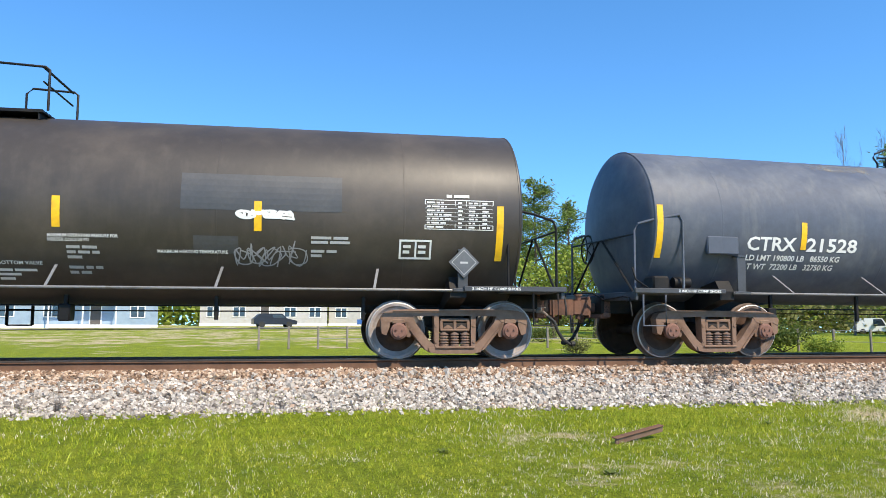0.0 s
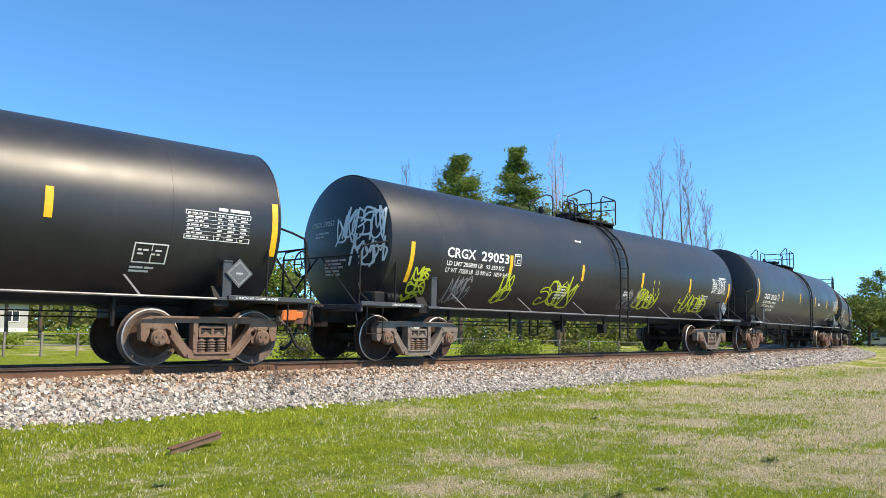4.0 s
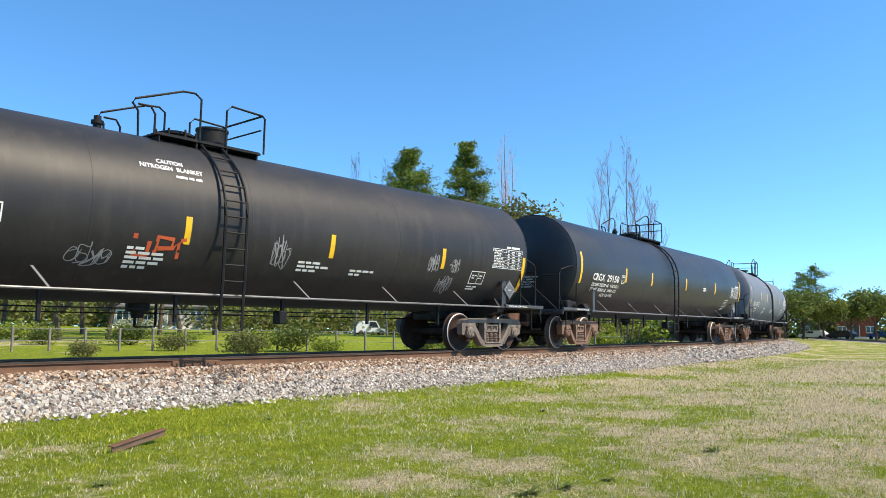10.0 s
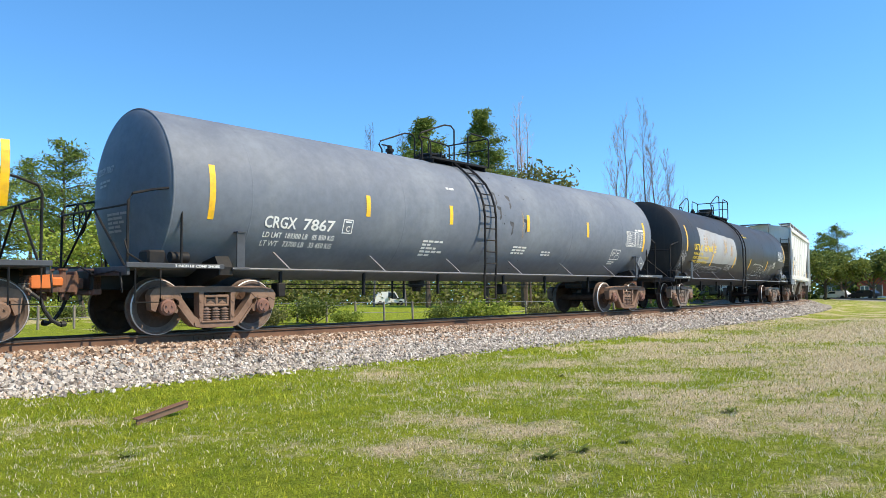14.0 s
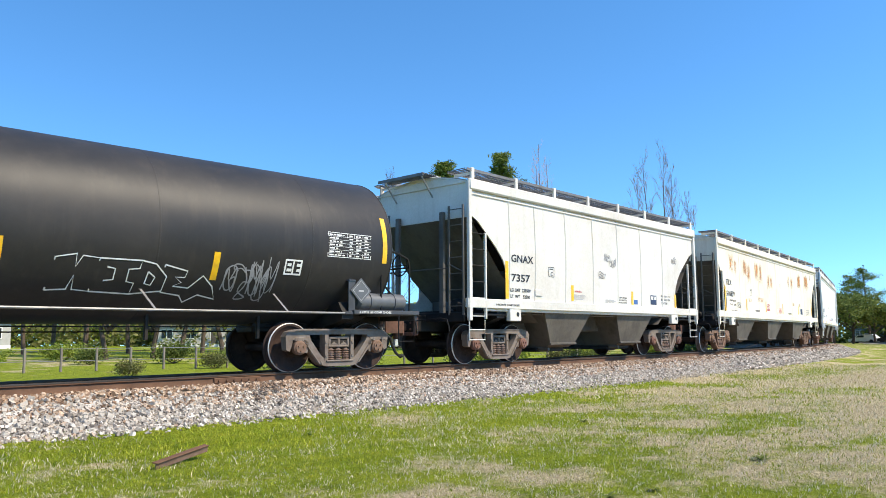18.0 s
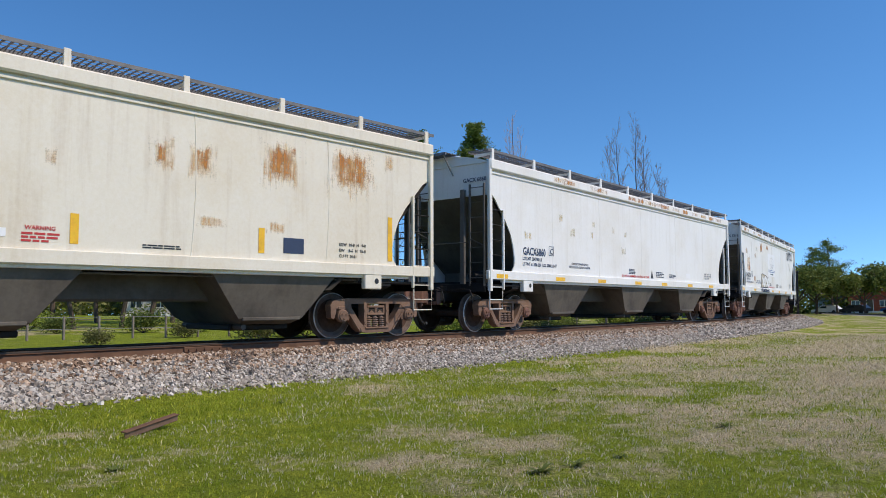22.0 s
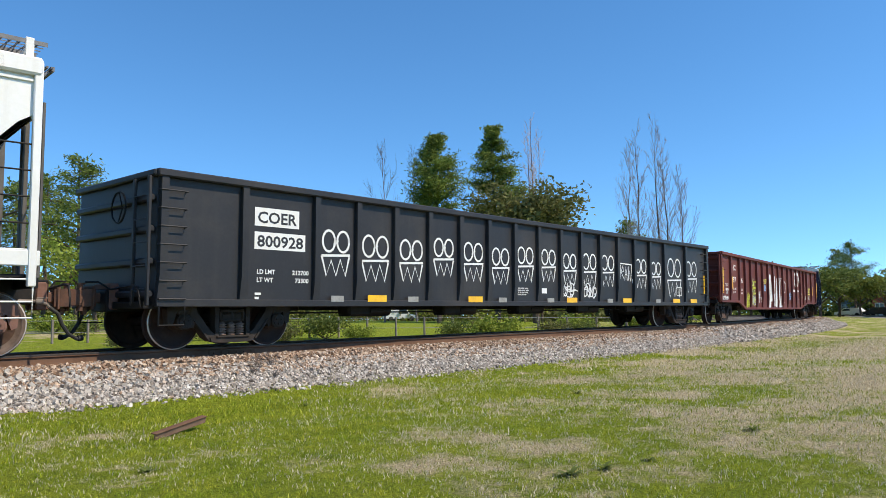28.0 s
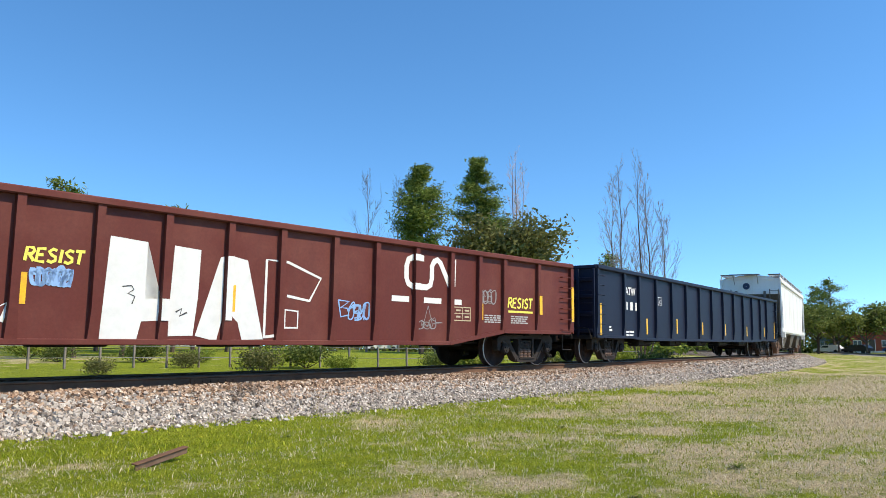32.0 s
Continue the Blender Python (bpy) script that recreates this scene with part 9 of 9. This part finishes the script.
def blades(name, n, r0, r1, b0, b1, height, width, seed, edge=-2.66):
    rng = np.random.default_rng(seed)
    r = np.sqrt(rng.uniform(r0 * r0, r1 * r1, n))
    b = np.radians(rng.uniform(b0, b1, n))
    x, y = r * np.sin(b), r * np.cos(b)
    # tufts: pull towards scattered centres
    cx, cy = np.round(x / 0.16) * 0.16, np.round(y / 0.16) * 0.16
    h1 = np.sin(cx * 91.7 + cy * 37.1) * 43758.5
    h2 = np.sin(cx * 12.9 + cy * 78.2) * 23421.6
    pull = rng.uniform(0, 0.75, n)
    x = x + (cx + (h1 - np.floor(h1) - 0.5) * 0.16 - x) * pull
    y = y + (cy + (h2 - np.floor(h2) - 0.5) * 0.16 - y) * pull
    yt = np.interp(x, _cx, _cy)
    tt = np.interp(x, _cx, _th)
    off = (y - yt) * np.cos(tt)
    wob = 0.16 * np.sin(x * 0.9 + 0.5) + 0.13 * np.sin(x * 2.3) + 0.09 * np.sin(x * 5.9 + 1) + 0.10 * np.clip((7 - x) / 7, 0, 1)
    keep = off < edge + 1.25 * wob + rng.uniform(-0.32, 0.26, n)
    zb = np.interp(off, [-4.4, -3.7, -3.1, -2.64, -1.55], [0.0, 0.03, 0.085, 0.118, ZR - 0.20])
    x, y, zb = x[keep], y[keep], zb[keep]
    n = len(x)
    h = height * rng.uniform(0.35, 1.25, n)
    a = rng.uniform(0, 2 * np.pi, n)
    lean = h * rng.uniform(0.3, 1.5, n)
    la = rng.uniform(0, 2 * np.pi, n)
    w = width * rng.uniform(0.6, 1.3, n)
    dx, dy = np.cos(a) * w, np.sin(a) * w
    lx, ly = np.cos(la) * lean, np.sin(la) * lean
    v = np.stack([np.stack([x - dx, y - dy, zb - 0.01], -1), np.stack([x + dx, y + dy, zb - 0.01], -1),
                  np.stack([x + dx * 0.7 + lx * 0.35, y + dy * 0.7 + ly * 0.35, zb + h * 0.6], -1), np.stack([x - dx * 0.7 + lx * 0.35, y - dy * 0.7 + ly * 0.35, zb + h * 0.6], -1),
                  np.stack([x + lx, y + ly, zb + h], -1)], 1).reshape(-1, 3)
    k = 5 * np.arange(n)[:, None]
    q = np.concatenate([k + np.array([[0, 1, 2, 3]])], 0)
    t = np.concatenate([k + np.array([[3, 2, 4, 4]])], 0)[:, :3]
    me = bpy.data.meshes.new(name)
    me.vertices.add(len(v))
    me.vertices.foreach_set("co", v.astype(np.float32).ravel())
    loops = np.concatenate([np.concatenate([q, t], 1).ravel()]).astype(np.int32)
    me.loops.add(len(loops))
    me.loops.foreach_set("vertex_index", loops)
    me.polygons.add(2 * n)
    st = np.stack([7 * np.arange(n), 7 * np.arange(n) + 4], -1).ravel().astype(np.int32)
    me.polygons.foreach_set("loop_start", st)
    me.materials.append(BLADE)
    me.update(calc_edges=True)
    me.validate()
    return me


for args, lab in (((80000, 4.2, 8.5, -16, 90, 0.029, 0.0026, 11), "short tufted grass with dry stalks before the track"),
                  ((98000, 8.5, 15, -20, 90, 0.040, 0.0040, 12), "short tufted grass with dry stalks along the bank"),
                  ((80000, 15, 34, 30, 90, 0.055, 0.008, 13), "short tufted grass with dry stalks further along"),
                  ((7000, 6, 40, -25, 88, 0.085, 0.0045, 14), "scattered taller grass stalks")):
    ob = part("grass_blades", blades("grass_blades", *args), None)
    tagged(ob, lab, "grass", kind="stuff")


# brighter, taller grass tufts along the foot of the bank
ob = part("bank_grass", blades("bank_grass", 42000, 7.0, 30, -20, 84, 0.062, 0.0045, 15, -2.50), None)
tagged(ob, "taller green grass at the foot of the ballast", "grass", kind="stuff")

# rusty iron bar lying in the grass
bar = thing("iron_bar", "rusty angle-iron bar lying in the grass", "metal bar", at=pose(4.30, 6.90, 0.03, 8, -5, 20))
part("bar_flange", Geo().box(-0.40, 0.40, -0.035, 0.035, 0.062, 0.074, c=0.004), RAIL_SIDE, bar)
part("bar_web", Geo().box(-0.40, 0.40, -0.02, -0.008, 0.0, 0.062, c=0.004), TRUCK_BROWN, bar)


def weed(x, y, seed, size):
    """A low rosette of broad leaves."""
    rnd = random.Random(seed)
    t = thing("weed_clump", "dark green broad-leaved weed clump in the lawn", "weed", "weeds in the lawn", at=pose(x, y, 0))
    for k in range(34):
        a, L = rnd.uniform(0, 6.28), size * rnd.uniform(0.5, 1.1)
        up = rnd.uniform(0.25, 1.1)
        g = Geo()
        rows = []
        for q in range(4):
            f = q / 3
            rr, zz, w = L * f * math.cos(up * (1 - 0.4 * f)), L * f * math.sin(up * (1 - 0.5 * f)), size * 0.10 * math.sin(math.pi * (0.15 + 0.8 * f))
            rows.append([(rr * math.cos(a) - w * math.sin(a), rr * math.sin(a) + w * math.cos(a), zz), (rr * math.cos(a) + w * math.sin(a), rr * math.sin(a) - w * math.cos(a), zz)])
        part("leaf", g.loft(rows, closed=False), OAK_LEAF, t, weld=False)


for k, (x, y, sz) in enumerate(((4.65, 2.62, 0.13), (4.98, 2.52, 0.11), (7.32, 2.13, 0.12), (5.45, 2.38, 0.07), (3.05, 5.35, 0.10), (9.6, 5.2, 0.10), (2.1, 6.8, 0.11), (6.6, 7.6, 0.10))):
    weed(x, y, 500 + k, sz)


# the stones at the nearest stretch of the bank, one by one
rs = np.random.default_rng(77)
kinds = []
for k in range(14):
    v = np.array([(a, b, c) for a in (-1, 1) for b in (-1, 1) for c in (-1, 1)], float) * rs.uniform(0.5, 1.0, (8, 3)) * rs.uniform(0.6, 1.0, 3)
    kinds.append(fast_mesh("ballast_stone", v, CUBE, STONE_PALE))
for k in range(300):
    s, o = rs.uniform(0.5, 6.5), rs.uniform(-2.6, -1.5)
    x, y, a = along(s, o)
    sc = 0.045 * rs.uniform(0.6, 1.2)
    z = float(np.interp(o, [-2.64, -1.55], [0.118, ZR - 0.20])) + 0.028
    part("ballast_stone", kinds[k % 14], None, bed, at=Matrix.LocRotScale((float(x), float(y), z), Euler(tuple(rs.uniform(0, 6.28, 3))), (sc,) * 3))


# brittle dark weed that grows out of the bank
def dry_weed(x, y, z, seed, size):
    rnd = random.Random(seed)
    t = thing("dry_weed", "brittle dark brown weed growing through the stones", "weed", "dry weeds on the bank", at=pose(x, y, z))
    for k in range(11):
        a, lean = rnd.uniform(0, 6.28), rnd.uniform(0.1, 0.9)
        d = Vector((math.cos(a) * lean, math.sin(a) * lean, 1)).normalized() * size * rnd.uniform(0.5, 1.1)
        g = Geo()
        tube_taper(g, [Vector((0, 0, -0.03)), d * 0.5, d], 0.0035)
        for q in range(5):
            p = d * rnd.uniform(0.35, 0.95)
            e = Vector((rnd.uniform(-1, 1), rnd.uniform(-1, 1), rnd.uniform(-0.1, 0.8))).normalized() * size * 0.28
            tube_taper(g, [p, p + e], 0.003)
        part("stalk", g, DRY_STALK, t, weld=False)


DRY_STALK = plain("brittle_stalk", (0.15, 0.125, 0.11), 0.9)
for k, (s, o, sz) in enumerate(((7.7, -1.97, 0.30), (7.5, -2.1, 0.22), (7.95, -1.9, 0.24), (7.75, -2.35, 0.2), (1.2, -2.6, 0.16), (-1.5, -2.55, 0.18))):
    x, y, a = along(s, o)
    dry_weed(float(x), float(y), float(np.interp(o, [-2.64, -1.55], [0.118, ZR - 0.20])), 900 + k, sz)


# ---- motion of the train ----
def motions():
    times = [0.5 * k for k in range(65)]
    first = {}
    for car, mid, length in CARS:
        piv = (length - 4.4) / 2
        rows = []
        for t in times:
            c = mid - gone(t)
            ax, ay, _ = along(c - piv)
            bx, by, _ = along(c + piv)
            head = math.degrees(math.atan2(by - ay, bx - ax))
            rows.append((t, pose((ax + bx) / 2, (ay + by) / 2, ZR + 0.002, LEAN, 0, head)))
        walk(car, rows)
        first[car.name] = mid
    for w, car, sx in WHEELS:
        rows, prev = [], None
        base = w.matrix_basis.copy()
        x, y, z = base.translation
        seen = []
        for k in range(481):
            t = k / 15
            c = first[car.name] - gone(t)
            if -24 < c < 62:
                seen.append((t, -gone(t) / WR))
        rows = [(t, Matrix.Translation((x, y, z)) @ Matrix.Rotation(a % (4 * math.pi), 4, "Y")) for t, a in seen]
        if not rows:
            continue
        if rows[0][0] > 0.01:
            rows.insert(0, (0.0, rows[0][1]))
        if rows[-1][0] < 31.99:
            rows.append((32.0, rows[-1][1]))
        walk(w, rows)


LEAN = 1.5
motions()
